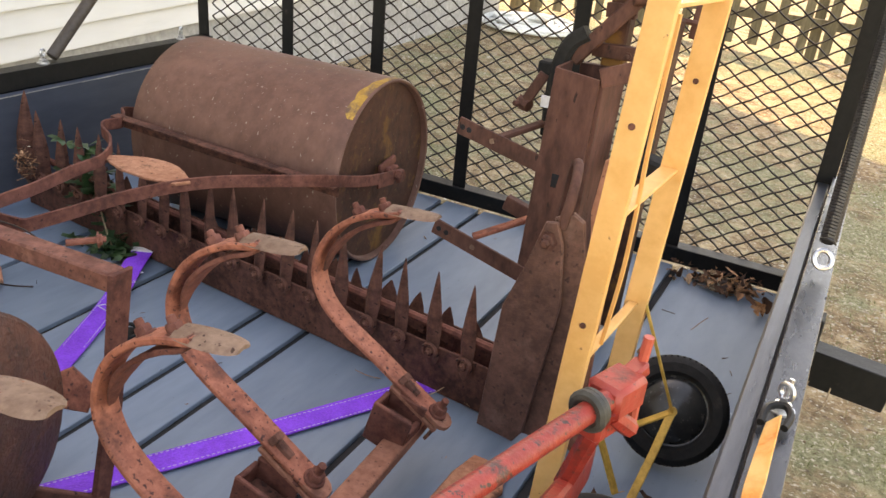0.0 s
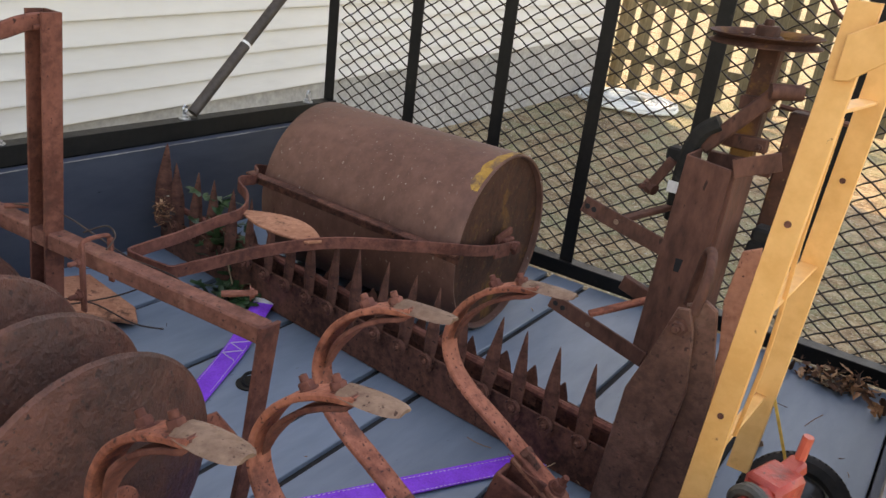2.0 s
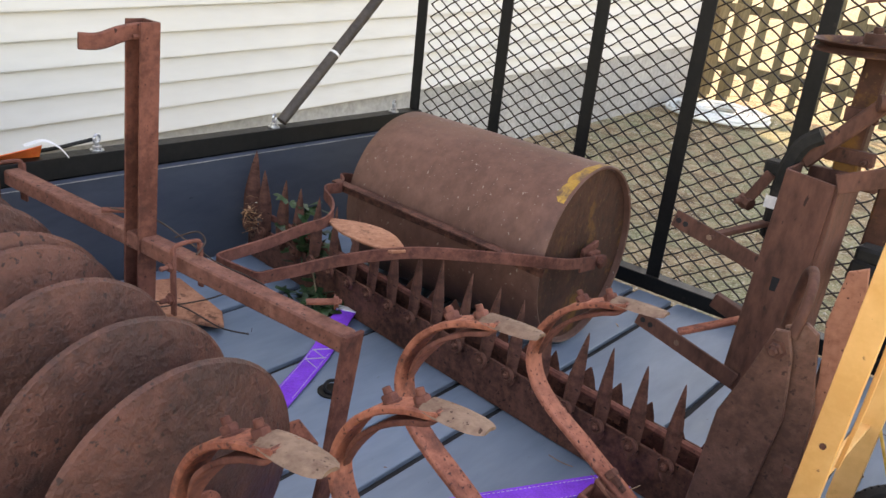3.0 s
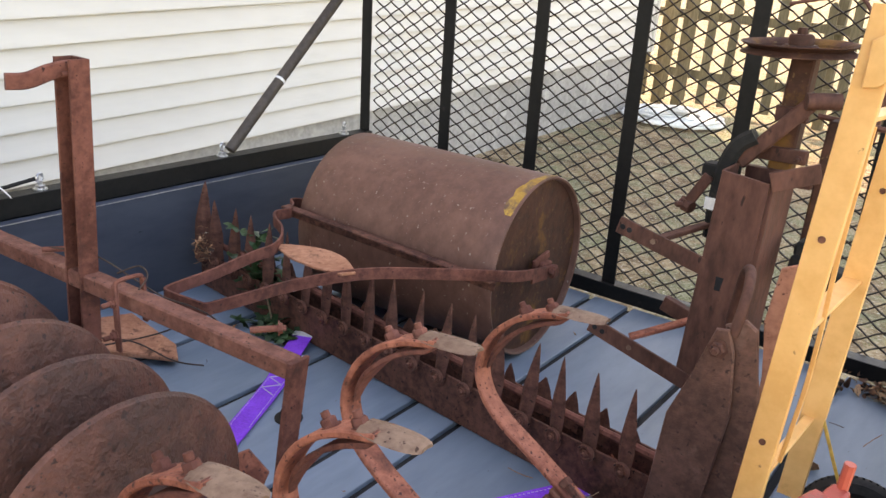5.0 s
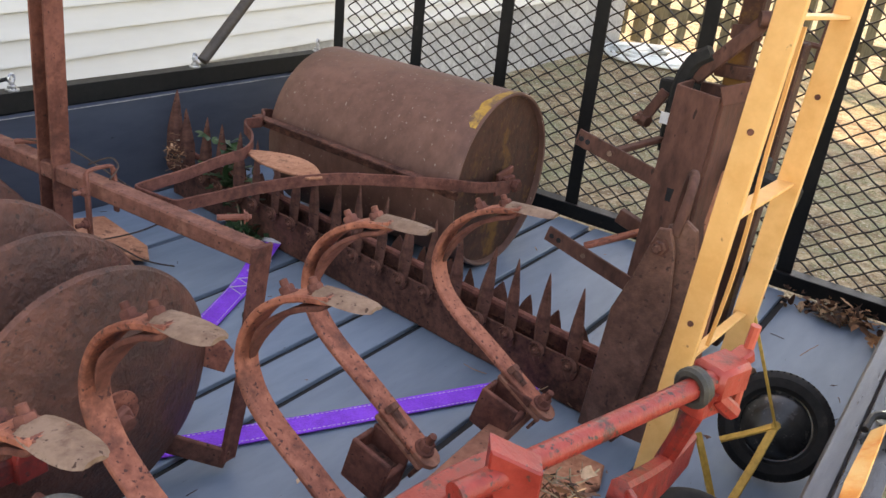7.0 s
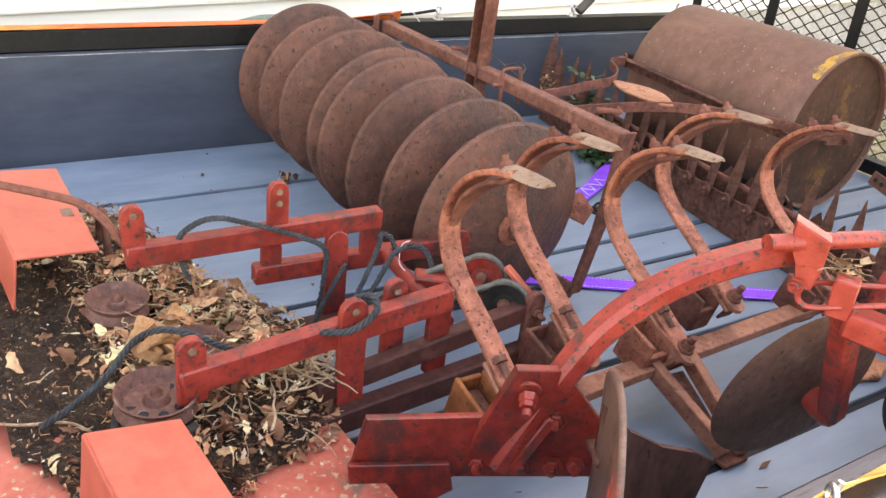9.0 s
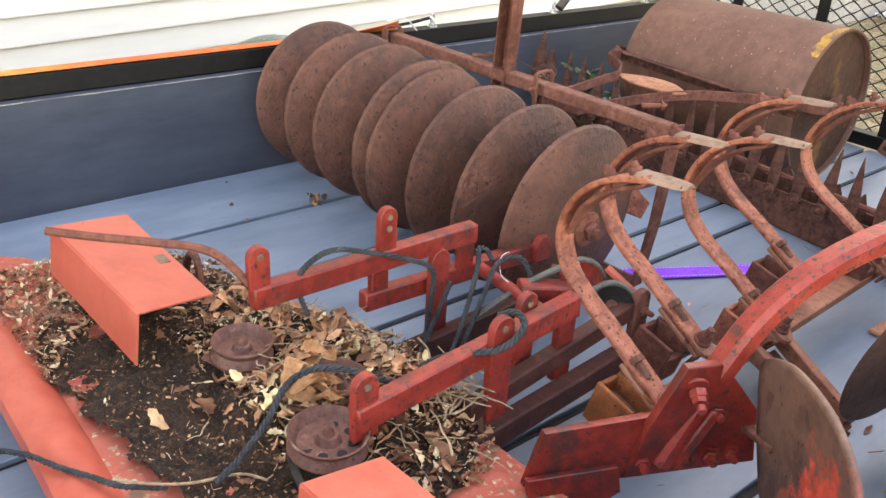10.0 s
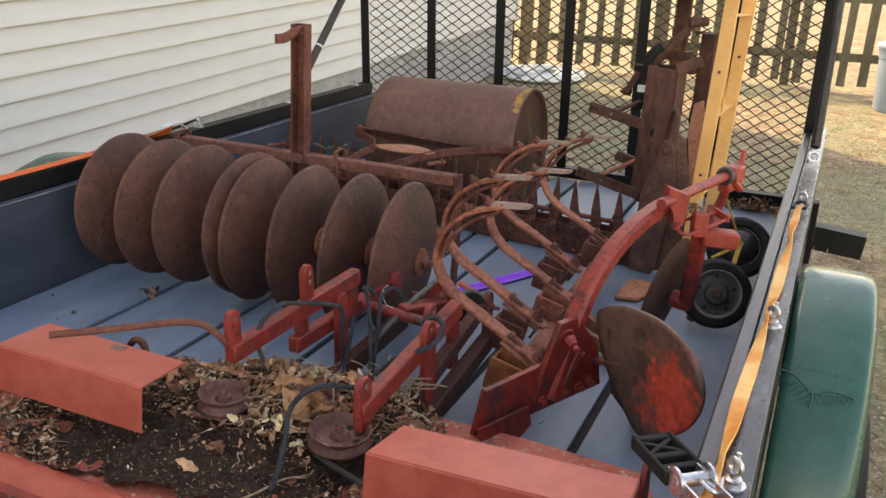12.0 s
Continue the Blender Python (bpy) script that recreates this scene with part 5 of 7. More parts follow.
    for q in rim:
        line = []
        for j in range(1, m + 1):
            v = j / m
            px, pz = -0.02 + (q.x + 0.02) * v, -0.02 + (q.y + 0.02) * v
            bow = 0.35 * (px + 0.02) ** 2 + 0.9 * (pz + 0.02) ** 2 - 0.012
            line.append(bm.verts.new(c + ex * px + ez * pz + en * bow))
        grid.append(line)
    mid = bm.verts.new(c - ex * 0.02 - ez * 0.02 - en * 0.012)
    n = len(grid)
    for i in range(n):
        a, b = grid[i], grid[(i + 1) % n]
        bm.faces.new((mid, a[0], b[0]))
        for j in range(m - 1):
            bm.faces.new((a[j], a[j + 1], b[j + 1], b[j]))
    mb = part("moldboard", bm, MOULD, t, "curved moldboard with worn red paint")
    md = mb.modifiers.new("thickness", "SOLIDIFY")
    md.thickness = 0.008
    # share: the flared steel foot behind the moldboard
    bm = B()
    plate(bm, [(0.705, -2.0, 0.26), (0.715, -1.955, 0.212), (0.730, -1.90, 0.177), (0.742, -1.845, 0.160), (0.746, -1.80, 0.130), (0.743, -1.812, 0.065), (0.74, -1.83, 0.012), (0.74, -1.91, 0.030), (0.722, -1.985, 0.11)], 0.010)
    part("share", bm, RUST_PLATE, t, "flared brown steel share")
    # bracket that carries the moldboard on the frog
    bm = B()
    beam(bm, (0.668, -1.960, 0.165), (0.744, -2.012, 0.195), 0.030, 0.010, bevel=0.002)
    part("moldboard_bracket", bm, RUST_DARK, t)
    # head: clamp block, cross rod with its stub, nut beneath
    bm = B()
    e = V(0.83, 0.56, 0).normalized()
    plate(bm, [V(0.768, -1.773, 0.464) + e * u + V(0, 0, w) for u, w in ((-0.023, 0.044), (0.022, 0.026), (0.022, -0.010), (0.016, -0.042), (-0.004, -0.042), (-0.008, -0.010), (-0.023, 0.010))], 0.027, 0.002)
    head = part("head_block", bm, RED_HEAD, t)
    bm = B()
    bolt(bm, (0.778, -1.792, 0.428), (0.25, -0.95, 0.1), 0.0075, 0.009, tail=0.007)
    part("clamp_nut", bm, RED_HEAD, head)
    bm = B()
    tube(bm, [(0.748, -1.830, 0.479), (0.845, -1.500, 0.481)], 0.0112, 14)
    part("cross_rod", bm, RED_PIT, t, "red pitted cross rod")
    bm = B()
    ring(bm, (0.834, -1.535, 0.481), 0.016, 0.006, (0.3, 0.95, 0))
    ring(bm, (0.836, -1.526, 0.481), 0.0155, 0.005, (0.35, 0.94, 0.1))
    part("rod_collar", bm, RIM_GREY, t)
    bm = B()
    turn = Matrix.Rotation(radians(-18), 3, "Z")
    box(bm, (0.846, -1.482, 0.478), (0.040, 0.052, 0.036), turn, 0.005)
    box(bm, (0.838, -1.500, 0.452), (0.03, 0.04, 0.03), turn, 0.004)
    tube(bm, [(0.850, -1.500, 0.462), (0.866, -1.478, 0.440)], 0.010, 8)
    end = part("rod_end", bm, RED_HEAD, t)
    bm = B()
    beam(bm, (0.848, -1.470, 0.484), (0.860, -1.444, 0.496), 0.020, 0.016, bevel=0.003)
    part("latch_arm", bm, RED_HEAD, end)
    bm = B()
    tube(bm, [(0.861, -1.447, 0.425), (0.861, -1.447, 0.470)], 0.0055, 8)
    part("lower_pin", bm, RED_CLEAN, end)
    bm = B()
    tube(bm, [(0.858, -1.446, 0.494), (0.860, -1.446, 0.528)], 0.0056, 8)
    part("latch_pin", bm, RED_CLEAN, end)
    # coulter stem with its square shank, U-bolt, stub arm and yoke
    bm = B()
    beam(bm, (0.822, -1.735, 0.410), (0.798, -1.628, 0.190), 0.034, 0.030, (0, 1, 0), 0.005)
    stem = part("coulter_stem", bm, RED, t)
    bm = B()
    box(bm, (0.818, -1.752, 0.425), (0.029, 0.029, 0.050), Matrix.Rotation(radians(28), 3, "Z"), 0.002)
    part("square_shank", bm, RED_HEAD, stem)
    bm = B()
    beam(bm, (0.825, -1.742, 0.396), (0.893, -1.706, 0.388), 0.040, 0.036, (0, 0, 1), 0.004)
    part("stub_arm", bm, RED_HEAD, stem)
    bm = B()
    tube(bm, spline([(0.842, -1.684, 0.436), (0.808, -1.728, 0.432), (0.780, -1.764, 0.428), (0.780, -1.784, 0.420), (0.791, -1.795, 0.413), (0.806, -1.786, 0.411), (0.836, -1.746, 0.420), (0.868, -1.704, 0.430)], 6), 0.0038, 8)
    part("u_bolt", bm, RED_HEAD, stem, "faded red U-bolt round the shank")
    bm = B()
    beam(bm, (0.836, -1.680, 0.438), (0.872, -1.708, 0.432), 0.008, 0.018, bevel=0.002)
    part("clamp_plate", bm, RED_HEAD, stem)
    bm = B()
    strap_bar(bm, spline([(0.830, -1.690, 0.430), (0.826, -1.600, 0.390), (0.818, -1.500, 0.346), (0.812, -1.395, 0.318)]), 0.018, 0.046)
    part("yoke_arm", bm, RED, t)
    bm = B()
    tube(bm, spline([(0.846, -1.510, 0.474), (0.834, -1.505, 0.430), (0.816, -1.500, 0.362)]), 0.011, 8)
    part("brace", bm, RED, t)
    bm = B()
    R = 0.141
    axis = (0.969, -0.174, -0.176)
    lathe(bm, [(0.0, 0.004), (R - 0.02, 0.003), (R, 0.0), (R - 0.02, -0.003), (0.0, -0.004)], (0.746, -1.650, 0.212), axis, 48)
    bl = part("coulter_blade", bm, RUST_WING, t, "dark rusted coulter disc")
    bm = B()
    lathe(bm, [(0.0, 0.0), (0.021, 0.0), (0.022, 0.02), (0.019, 0.040), (0.015, 0.046), (0.0, 0.048)], (0.762, -1.622, 0.196), axis, 20)
    part("coulter_hub", bm, RED_HEAD, bl, "bright red hub")


build_plow()


# ---- mower deck with lift frame ----
def build_mower():
    t = thing("mower_deck", (0.15, -2.5, 0), "faded red mower deck filled with dead leaves and soil", "mower deck")
    bm = B()
    out = [(-0.62, -2.74), (-0.50, -2.60), (-0.30, -2.50), (-0.05, -2.36), (0.10, -2.28), (0.36, -2.235), (0.62, -2.225), (0.845, -2.235), (0.872, -2.30), (0.872, -2.62), (0.80, -2.72), (0.50, -2.745), (0.10, -2.735), (-0.20, -2.735), (-0.45, -2.78)]
    plate(bm, [(x, y, 0.104) for x, y in out], 0.012, 0)
    k = len(out)
    lo = [bm.verts.new((x * 1.0, y, 0.012)) for x, y in out]
    hi = [bm.verts.new((x, y, 0.099)) for x, y in out]
    for i in range(k):
        bm.faces.new((lo[i], lo[(i + 1) % k], hi[(i + 1) % k], hi[i]))
    deck = part("deck_shell", bm, RED_WORN, t, "flaking red deck shell")
    # raised rounded lip along the front
    bm = B()
    lip = spline([(-0.66, -2.79, 0.10), (-0.45, -2.755, 0.112), (-0.20, -2.725, 0.118), (0.10, -2.722, 0.118), (0.45, -2.728, 0.116), (0.78, -2.695, 0.114)], 6)
    sweep(bm, lip, [(-0.045, -0.10), (0.045, -0.012), (0.040, 0.004), (0.015, 0.016), (-0.012, 0.012), (-0.040, -0.012), (-0.055, -0.05)], fixed=True)
    part("front_lip", bm, RED_CLEAN, deck, "rounded faded red lip")
    for x, y in ((0.152, -2.700), (0.286, -2.698), (0.290, -2.672)):
        bm = B()
        lathe(bm, [(0.0, 0.0), (0.0048, 0.0), (0.0048, 0.0012), (0.0, 0.0012)], (x, y, 0.1100), (0, 0, 1), 12)
        part("bolt_hole", bm, GAP, deck)
    # belt covers: bent sheet, open at one end
    def cover(a, b, c, d, drop_front):
        """a, b the front edge, c, d the back edge; sheet sides fold down in front and at the closed end."""
        a, b, c, d = V(a), V(b), V(c), V(d)
        bm = B()
        plate(bm, [a, b, c, d], 0.004, 0.001)
        f = V(0, -0.012, -drop_front)
        plate(bm, [a + V(0, -0.001, 0), a + f, b + f, b + V(0, -0.001, 0)], 0.004, 0.001)
        return bm

    bm = cover((-0.300, -2.592, 0.252), (0.039, -2.577, 0.243), (0.028, -2.457, 0.232), (-0.318, -2.458, 0.236), 0.085)
    plate(bm, [(-0.300, -2.592, 0.252), (-0.318, -2.458, 0.236), (-0.318, -2.458, 0.14), (-0.303, -2.604, 0.15)], 0.004, 0.001)
    cov = part("belt_cover", bm, RED_CLEAN, t, "faded red sheet-metal belt cover")
    bm = B()
    box(bm, (-0.115, -2.478, 0.2378), (0.03, 0.018, 0.003), bevel=0)
    part("slot_plate", bm, RUST_PALE, cov)
    bm = cover((0.480, -2.572, 0.243), (0.872, -2.545, 0.243), (0.868, -2.440, 0.236), (0.490, -2.468, 0.236), 0.11)
    plate(bm, [(0.480, -2.572, 0.243), (0.490, -2.468, 0.236), (0.485, -2.466, 0.13), (0.478, -2.584, 0.13)], 0.004, 0.001)
    plate(bm, [(0.872, -2.545, 0.243), (0.868, -2.440, 0.236), (0.868, -2.438, 0.12), (0.872, -2.555, 0.12)], 0.004, 0.001)
    part("belt_cover", bm, RED_CLEAN, t, "faded red sheet-metal belt cover")
    bm = B()
    plate(bm, [(0.868, -2.36, 0.10), (0.868, -2.42, 0.10), (0.868, -2.42, 0.20), (0.868, -2.395, 0.235), (0.868, -2.37, 0.225)], 0.010)
    part("side_bracket", bm, RED, t)
    # pulleys on the deck
    for (x, y, z, r, holes) in ((0.108, -2.452, 0.182, 0.047, False), (0.366, -2.464, 0.184, 0.054, True), (0.260, -2.380, 0.174, 0.045, False)):
        bm = B()
        lathe(bm, [(0.0, 0.003), (r * 0.24, 0.003), (r * 0.28, -0.001), (r * 0.34, -0.007), (r * 0.76, -0.008), (r * 0.84, -0.004), (r * 0.90, 0.006), (r * 0.96, 0.009), (r, 0.008), (r * 0.98, 0.004), (r * 0.84, -0.004), (r * 0.98, -0.013), (r, -0.016), (r * 0.97, -0.019), (r * 0.3, -0.019), (0, -0.019)], (x, y, z), (0.05, 0.02, 1), 36)
        pu = part("pulley", bm, PULLEY, t, "rusty V-belt pulley")
        bm = B()
        lathe(bm, [(0.0, 0.016), (0.006, 0.010), (0.0085, 0.007), (0.0085, -0.06), (0, -0.06)], (x, y, z), (0, 0, 1), 8)
        part("spindle", bm, RUST_DARK, pu)
        if holes:
            bm = B()
            for i in range(8):
                a = 2 * math.pi * i / 8
                lathe(bm, [(0.0, 0.0), (0.0070, 0.0), (0.0070, 0.0015), (0, 0.0015)], (x + 0.6 * r * math.cos(a), y + 0.6 * r * math.sin(a), z - 0.0085), (0, 0, 1), 8)
            part("web_hole", bm, GAP, pu)
    # idler arms
    bm = B()
    beam(bm, (0.069, -2.492, 0.157), (0.195, -2.463, 0.157), 0.022, 0.007)
    part("idler_arm", bm, RUST_DARK, t)
    # belts
    for pts in ([(0.352, -2.417, 0.166), (0.327, -2.432, 0.166), (0.316, -2.462, 0.165), (0.325, -2.494, 0.165), (0.360, -2.515, 0.163), (0.420, -2.530, 0.158), (0.475, -2.540, 0.152)],
                [(0.420, -2.43, 0.165), (0.445, -2.47, 0.155), (0.475, -2.52, 0.140)]):
        bm = B()
        strap_bar(bm, spline(pts), 0.010, 0.006)
        part("drive_belt", bm, BELT, t)
    # left lift arm
    def lug(bm, x, y, z0, z1, w=0.034, th=0.014):
        """An upright flat lug with a rounded top, across y."""
        pts = [(x, y - w / 2, z0), (x, y + w / 2, z0), (x, y + w / 2, z1 - w / 2)]
        pts += [(x, y + w / 2 * math.cos(a), z1 - w / 2 + w / 2 * math.sin(a)) for a in (0.5, 1.05, 1.57, 2.1, 2.65)]
        pts += [(x, y - w / 2, z1 - w / 2)]
        plate(bm, pts, th)
        return bm

    def hole(x, y, z, parent):
        bm = B()
        lathe(bm, [(0.0, -0.009), (0.0055, -0.009), (0.0055, 0.009), (0, 0.009)], (x, y, z), (1, 0, 0), 10)
        part("pin_hole", bm, RUST_PALE, parent)

    bm = B()
    beam(bm, (0.117, -2.438, 0.262), (0.130, -2.012, 0.268), 0.026, 0.036, bevel=0.003)
    arm = part("lift_arm", bm, RED, t, "worn red lift arm")
    for x, y, z0, z1 in ((0.117, -2.425, 0.275, 0.345), (0.126, -2.200, 0.27, 0.357), (0.130, -2.03, 0.20, 0.272), (0.113, -2.205, 0.185, 0.25)):
        bm = B()
        lug(bm, x, y, z0, z1)
        lg = part("lug", bm, RED, arm)
        if z1 > 0.3:
            hole(x, y, z1 - 0.016, lg)
            if y > -2.3:
                hole(x, y, z1 - 0.036, lg)
    bm = B()
    beam(bm, (0.111, -2.235, 0.188), (0.128, -1.835, 0.186), 0.026, 0.034, bevel=0.003)
    low = part("lower_arm", bm, RED, t)
    for y, z0, z1 in ((-2.10, 0.07, 0.262), (-1.845, 0.17, 0.222)):
        bm = B()
        lug(bm, 0.143, y, z0, z1, 0.040)
        part("lug", bm, RED, low)
    # low channel, coloured dark to stand for the shadow beneath the arm
    bm = B()
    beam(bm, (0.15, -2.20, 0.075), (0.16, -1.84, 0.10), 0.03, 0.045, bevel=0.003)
    part("base_channel", bm, RED_SHADED, t)
    # cross tube between the arms
    bm = B()
    tube(bm, [(0.142, -2.000, 0.196), (0.365, -2.010, 0.186)], 0.012, 10)
    part("cross_tube", bm, RED, t)
    # right lift arm
    bm = B()
    beam(bm, (0.388, -2.440, 0.212), (0.386, -2.026, 0.250), 0.026, 0.040, bevel=0.003)
    arm = part("lift_arm", bm, RED, t, "worn red lift arm")
    for x, y, z0, z1, w in ((0.388, -2.424, 0.178, 0.278, 0.038), (0.402, -2.200, 0.105, 0.293, 0.042), (0.362, -2.110, 0.15, 0.285, 0.036), (0.384, -2.042, 0.12, 0.266, 0.038)):
        bm = B()
        lug(bm, x, y, z0, z1, w)
        lg = part("lug", bm, RED, arm)
        if z1 > 0.27:
            hole(x, y, z1 - 0.018, lg)
    # right-hand low channels, again with the shadow painted into the red
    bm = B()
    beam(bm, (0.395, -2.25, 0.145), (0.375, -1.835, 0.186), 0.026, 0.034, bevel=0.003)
    low = part("lower_channel", bm, RED_SHADED, t)
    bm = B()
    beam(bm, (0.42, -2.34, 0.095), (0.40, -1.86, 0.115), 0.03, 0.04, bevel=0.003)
    part("base_channel", bm, RED_SHADED, t)
    bm = B()
    lug(bm, 0.388, -1.855, 0.09, 0.222, 0.036)
    bolt(bm, (0.395, -1.855, 0.185), (1, 0, 0), 0.009)
    part("lug", bm, RUST_RED, low)
    bm = B()
    beam(bm, (0.240, -2.000, 0.196), (0.300, -1.900, 0.190), 0.040, 0.030, bevel=0.003)
    part("idler_bracket", bm, RED, t)
    for p, m in (((0.286, -1.893, 0.203), RED), ((0.358, -1.895, 0.190), RUBBER)):
        r = 0.037
        ax = V(0.76, -0.62, 0.20).normalized()
        bm = B()
        lathe(bm, [(0.0, -0.004), (r * 0.5, -0.004), (r * 0.62, -0.008), (r * 0.9, -0.009), (r, -0.011), (r, -0.008), (r * 0.86, 0.0), (r, 0.008), (r, 0.011), (r * 0.9, 0.009), (r * 0.62, 0.008), (r * 0.5, 0.004), (0.0, 0.004)], p, ax, 36)
        idler = part("idler_pulley", bm, m, t, "V-belt idler pulley on edge")
        bm = B()
        lathe(bm, [(0.0, 0.016), (0.007, 0.015), (0.011, 0.010), (0.012, -0.010), (0.0, -0.010)], p, ax, 8)
        part("hub_nut", bm, RUST_DARK, idler)
    bm = B()
    tube(bm, [(0.20, -1.872, 0.185), (0.388, -1.856, 0.180)], 0.008, 8)
    part("idler_shaft", bm, RUST_RED, t)
    bm = B()
    beam(bm, (0.318, -1.868, 0.236), (0.382, -1.846, 0.196), 0.014, 0.010, bevel=0.002)
    part("belt_keeper", bm, RED_CLEAN, t)
    # belts running up over the idlers from under the frame
    for p, q in (((0.286, -1.893, 0.203), (0.215, -2.085, 0.150)), ((0.358, -1.895, 0.190), (0.300, -2.070, 0.150))):
        p, q = V(p), V(q)
        ax = V(0.76, -0.62, 0.20).normalized()
        e1 = (V(0, 0, 1) - ax * ax.z).normalized()
        e2 = ax.cross(e1)
        if e2.y < 0:
            e2 = -e2
        over = [p + (e1 * math.cos(w) + e2 * math.sin(w)) * 0.039 for w in (-0.75, -0.4, 0.0, 0.45, 0.9, 1.35, 1.8)]
        bm = B()
        strap_bar(bm, spline([q, q + (over[0] - q) * 0.35 + V(0, 0, 0.008), q + (over[0] - q) * 0.7 + V(0, 0, 0.008)] + over, 4), 0.012, 0.007)
        part("drive_belt", bm, BELT_GREY, t, "grey worn drive belt")
    # curved rusty lever
    bm = B()
    tube(bm, spline([(-0.072, -2.656, 0.352), (-0.030, -2.606, 0.347), (0.015, -2.545, 0.341), (0.060, -2.494, 0.337), (0.090, -2.470, 0.328), (0.106, -2.450, 0.302), (0.115, -2.435, 0.276)]), 0.0066, 8)
    part("lever", bm, RUST_RED, t, "bent rusty lever")
    bm = B()
    tube(bm, spline([(-0.165, -2.42, 0.16), (-0.15, -2.42, 0.205), (-0.125, -2.42, 0.228), (-0.106, -2.42, 0.212), (-0.100, -2.42, 0.15)]), 0.007, 8)
    part("bent_rod", bm, RUST_DARK, t)


build_mower()


def twisted_rope(name, pts, r, label):
    """Three strands laid round one another."""
    pts = spline(pts, 10)
    bm = B()
    prev = None
    run = 0.0
    paths = [[], [], []]
    for i, p in enumerate(pts):
        d = pts[min(i + 1, len(pts) - 1)] - pts[max(i - 1, 0)]
        s, dd, u = frame_of(d, prev or (0, 0, 1))
        prev = u
        if i:
            run += (p - pts[i - 1]).length
        for k in range(3):
            a = run / (r * 5.5) * 2 * math.pi + k * 2.094
            paths[k].append(p + (s * math.cos(a) + u * math.sin(a)) * r * 0.60)
    for q in paths:
        tube(bm, q, r * 0.50, 6)
    return tagged(part(name, bm, ROPE), label, "rope", "ropes on the mower deck")


twisted_rope("rope", [(0.120, -2.215, 0.075), (0.108, -2.275, 0.110), (0.118, -2.345, 0.210), (0.122, -2.360, 0.270), (0.130, -2.345, 0.300), (0.134, -2.304, 0.312), (0.140, -2.235, 0.290), (0.150, -2.165, 0.262), (0.162, -2.130, 0.240), (0.166, -2.132, 0.19), (0.172, -2.150, 0.09)], 0.0048, "dark braided rope looped over the red lift arm")
twisted_rope("rope", [(0.245, -2.155, 0.115), (0.225, -2.115, 0.150), (0.198, -2.070, 0.195), (0.172, -2.035, 0.232), (0.156, -2.022, 0.246), (0.160, -2.005, 0.240), (0.172, -2.000, 0.222)], 0.0048, "dark braided rope hanging through the lift frame")
twisted_rope("rope", [(0.240, -2.140, 0.090), (0.225, -2.090, 0.150), (0.208, -2.045, 0.200), (0.195, -2.015, 0.228), (0.196, -1.985, 0.236), (0.206, -1.962, 0.230), (0.222, -1.955, 0.205), (0.235, -1.965, 0.180)], 0.0048, "dark braided rope hanging through the lift frame")
twisted_rope("rope", [(0.185, -2.175, 0.080), (0.185, -2.150, 0.130), (0.180, -2.120, 0.180), (0.172, -2.095, 0.210)], 0.0044, "dark braided rope hanging through the lift frame")
twisted_rope("rope", [(0.318, -2.60, 0.142), (0.308, -2.565, 0.152), (0.285, -2.51, 0.174), (0.268, -2.47, 0.206), (0.284, -2.44, 0.230), (0.308, -2.405, 0.232), (0.325, -2.37, 0.215), (0.340, -2.33, 0.195)], 0.0050, "dark braided rope lying over the leaf litter")
twisted_rope("rope", [(0.335, -2.290, 0.205), (0.365, -2.268, 0.232), (0.398, -2.245, 0.246), (0.418, -2.215, 0.252), (0.424, -2.190, 0.266), (0.418, -2.172, 0.280), (0.398, -2.172, 0.288), (0.378, -2.185, 0.276)], 0.0052, "dark braided rope wrapped round the red lift arm")
bm = B()
tube(bm, spline([(0.222, -2.008, 0.206), (0.205, -2.010, 0.213), (0.194, -2.004, 0.230), (0.192, -1.998, 0.242), (0.198, -1.988, 0.249)], 5), 0.0007, 6)
tagged(part("string", bm, WHITE), "thin white string looped over the lift frame", "string")
twisted_rope("rope", [(0.075, -2.800, 0.126), (0.120, -2.770, 0.134), (0.172, -2.746, 0.138), (0.216, -2.718, 0.138), (0.252, -2.694, 0.137), (0.285, -2.650, 0.136)], 0.0042, "dark frayed rope end lying over the deck lip")
bm = B()
tube(bm, spline([(0.236, -2.700, 0.140), (0.272, -2.668, 0.142), (0.300, -2.625, 0.141), (0.322, -2.570, 0.143), (0.350, -2.545, 0.140)]), 0.0020, 6)
tagged(part("stick", bm, STRAW), "pale dry stalk lying beside the rope end", "stick")


# ---- leaf litter on the deck ----
PULLEYS = ((0.108, -2.452), (0.366, -2.466), (0.260, -2.380))


def heap_z(x, y):
    a = max(0.0, 1 - ((x - 0.10) / 0.46) ** 2 - ((y + 2.49) / 0.26) ** 2)
    b = max(0.0, 1 - ((x - 0.24) / 0.26) ** 2 - ((y + 2.36) / 0.17) ** 2)
    c = max(0.0, 1 - ((x + 0.06) / 0.30) ** 2 - ((y + 2.44) / 0.14) ** 2)
    lumps = 0.020 * noise.noise((x * 13, y * 13, 1.0)) + 0.012 * noise.noise((x * 34, y * 34, 2.0))
    top = 0.104 + 0.030 * a ** 0.6 + 0.054 * b ** 0.7 + 0.024 * c + lumps * min(1, 3 * (a + b))
    for px, py in PULLEYS:
        top = min(top, 0.146 + 0.5 * max(0.0, math.hypot(x - px, y - py) - 0.055))
    return top


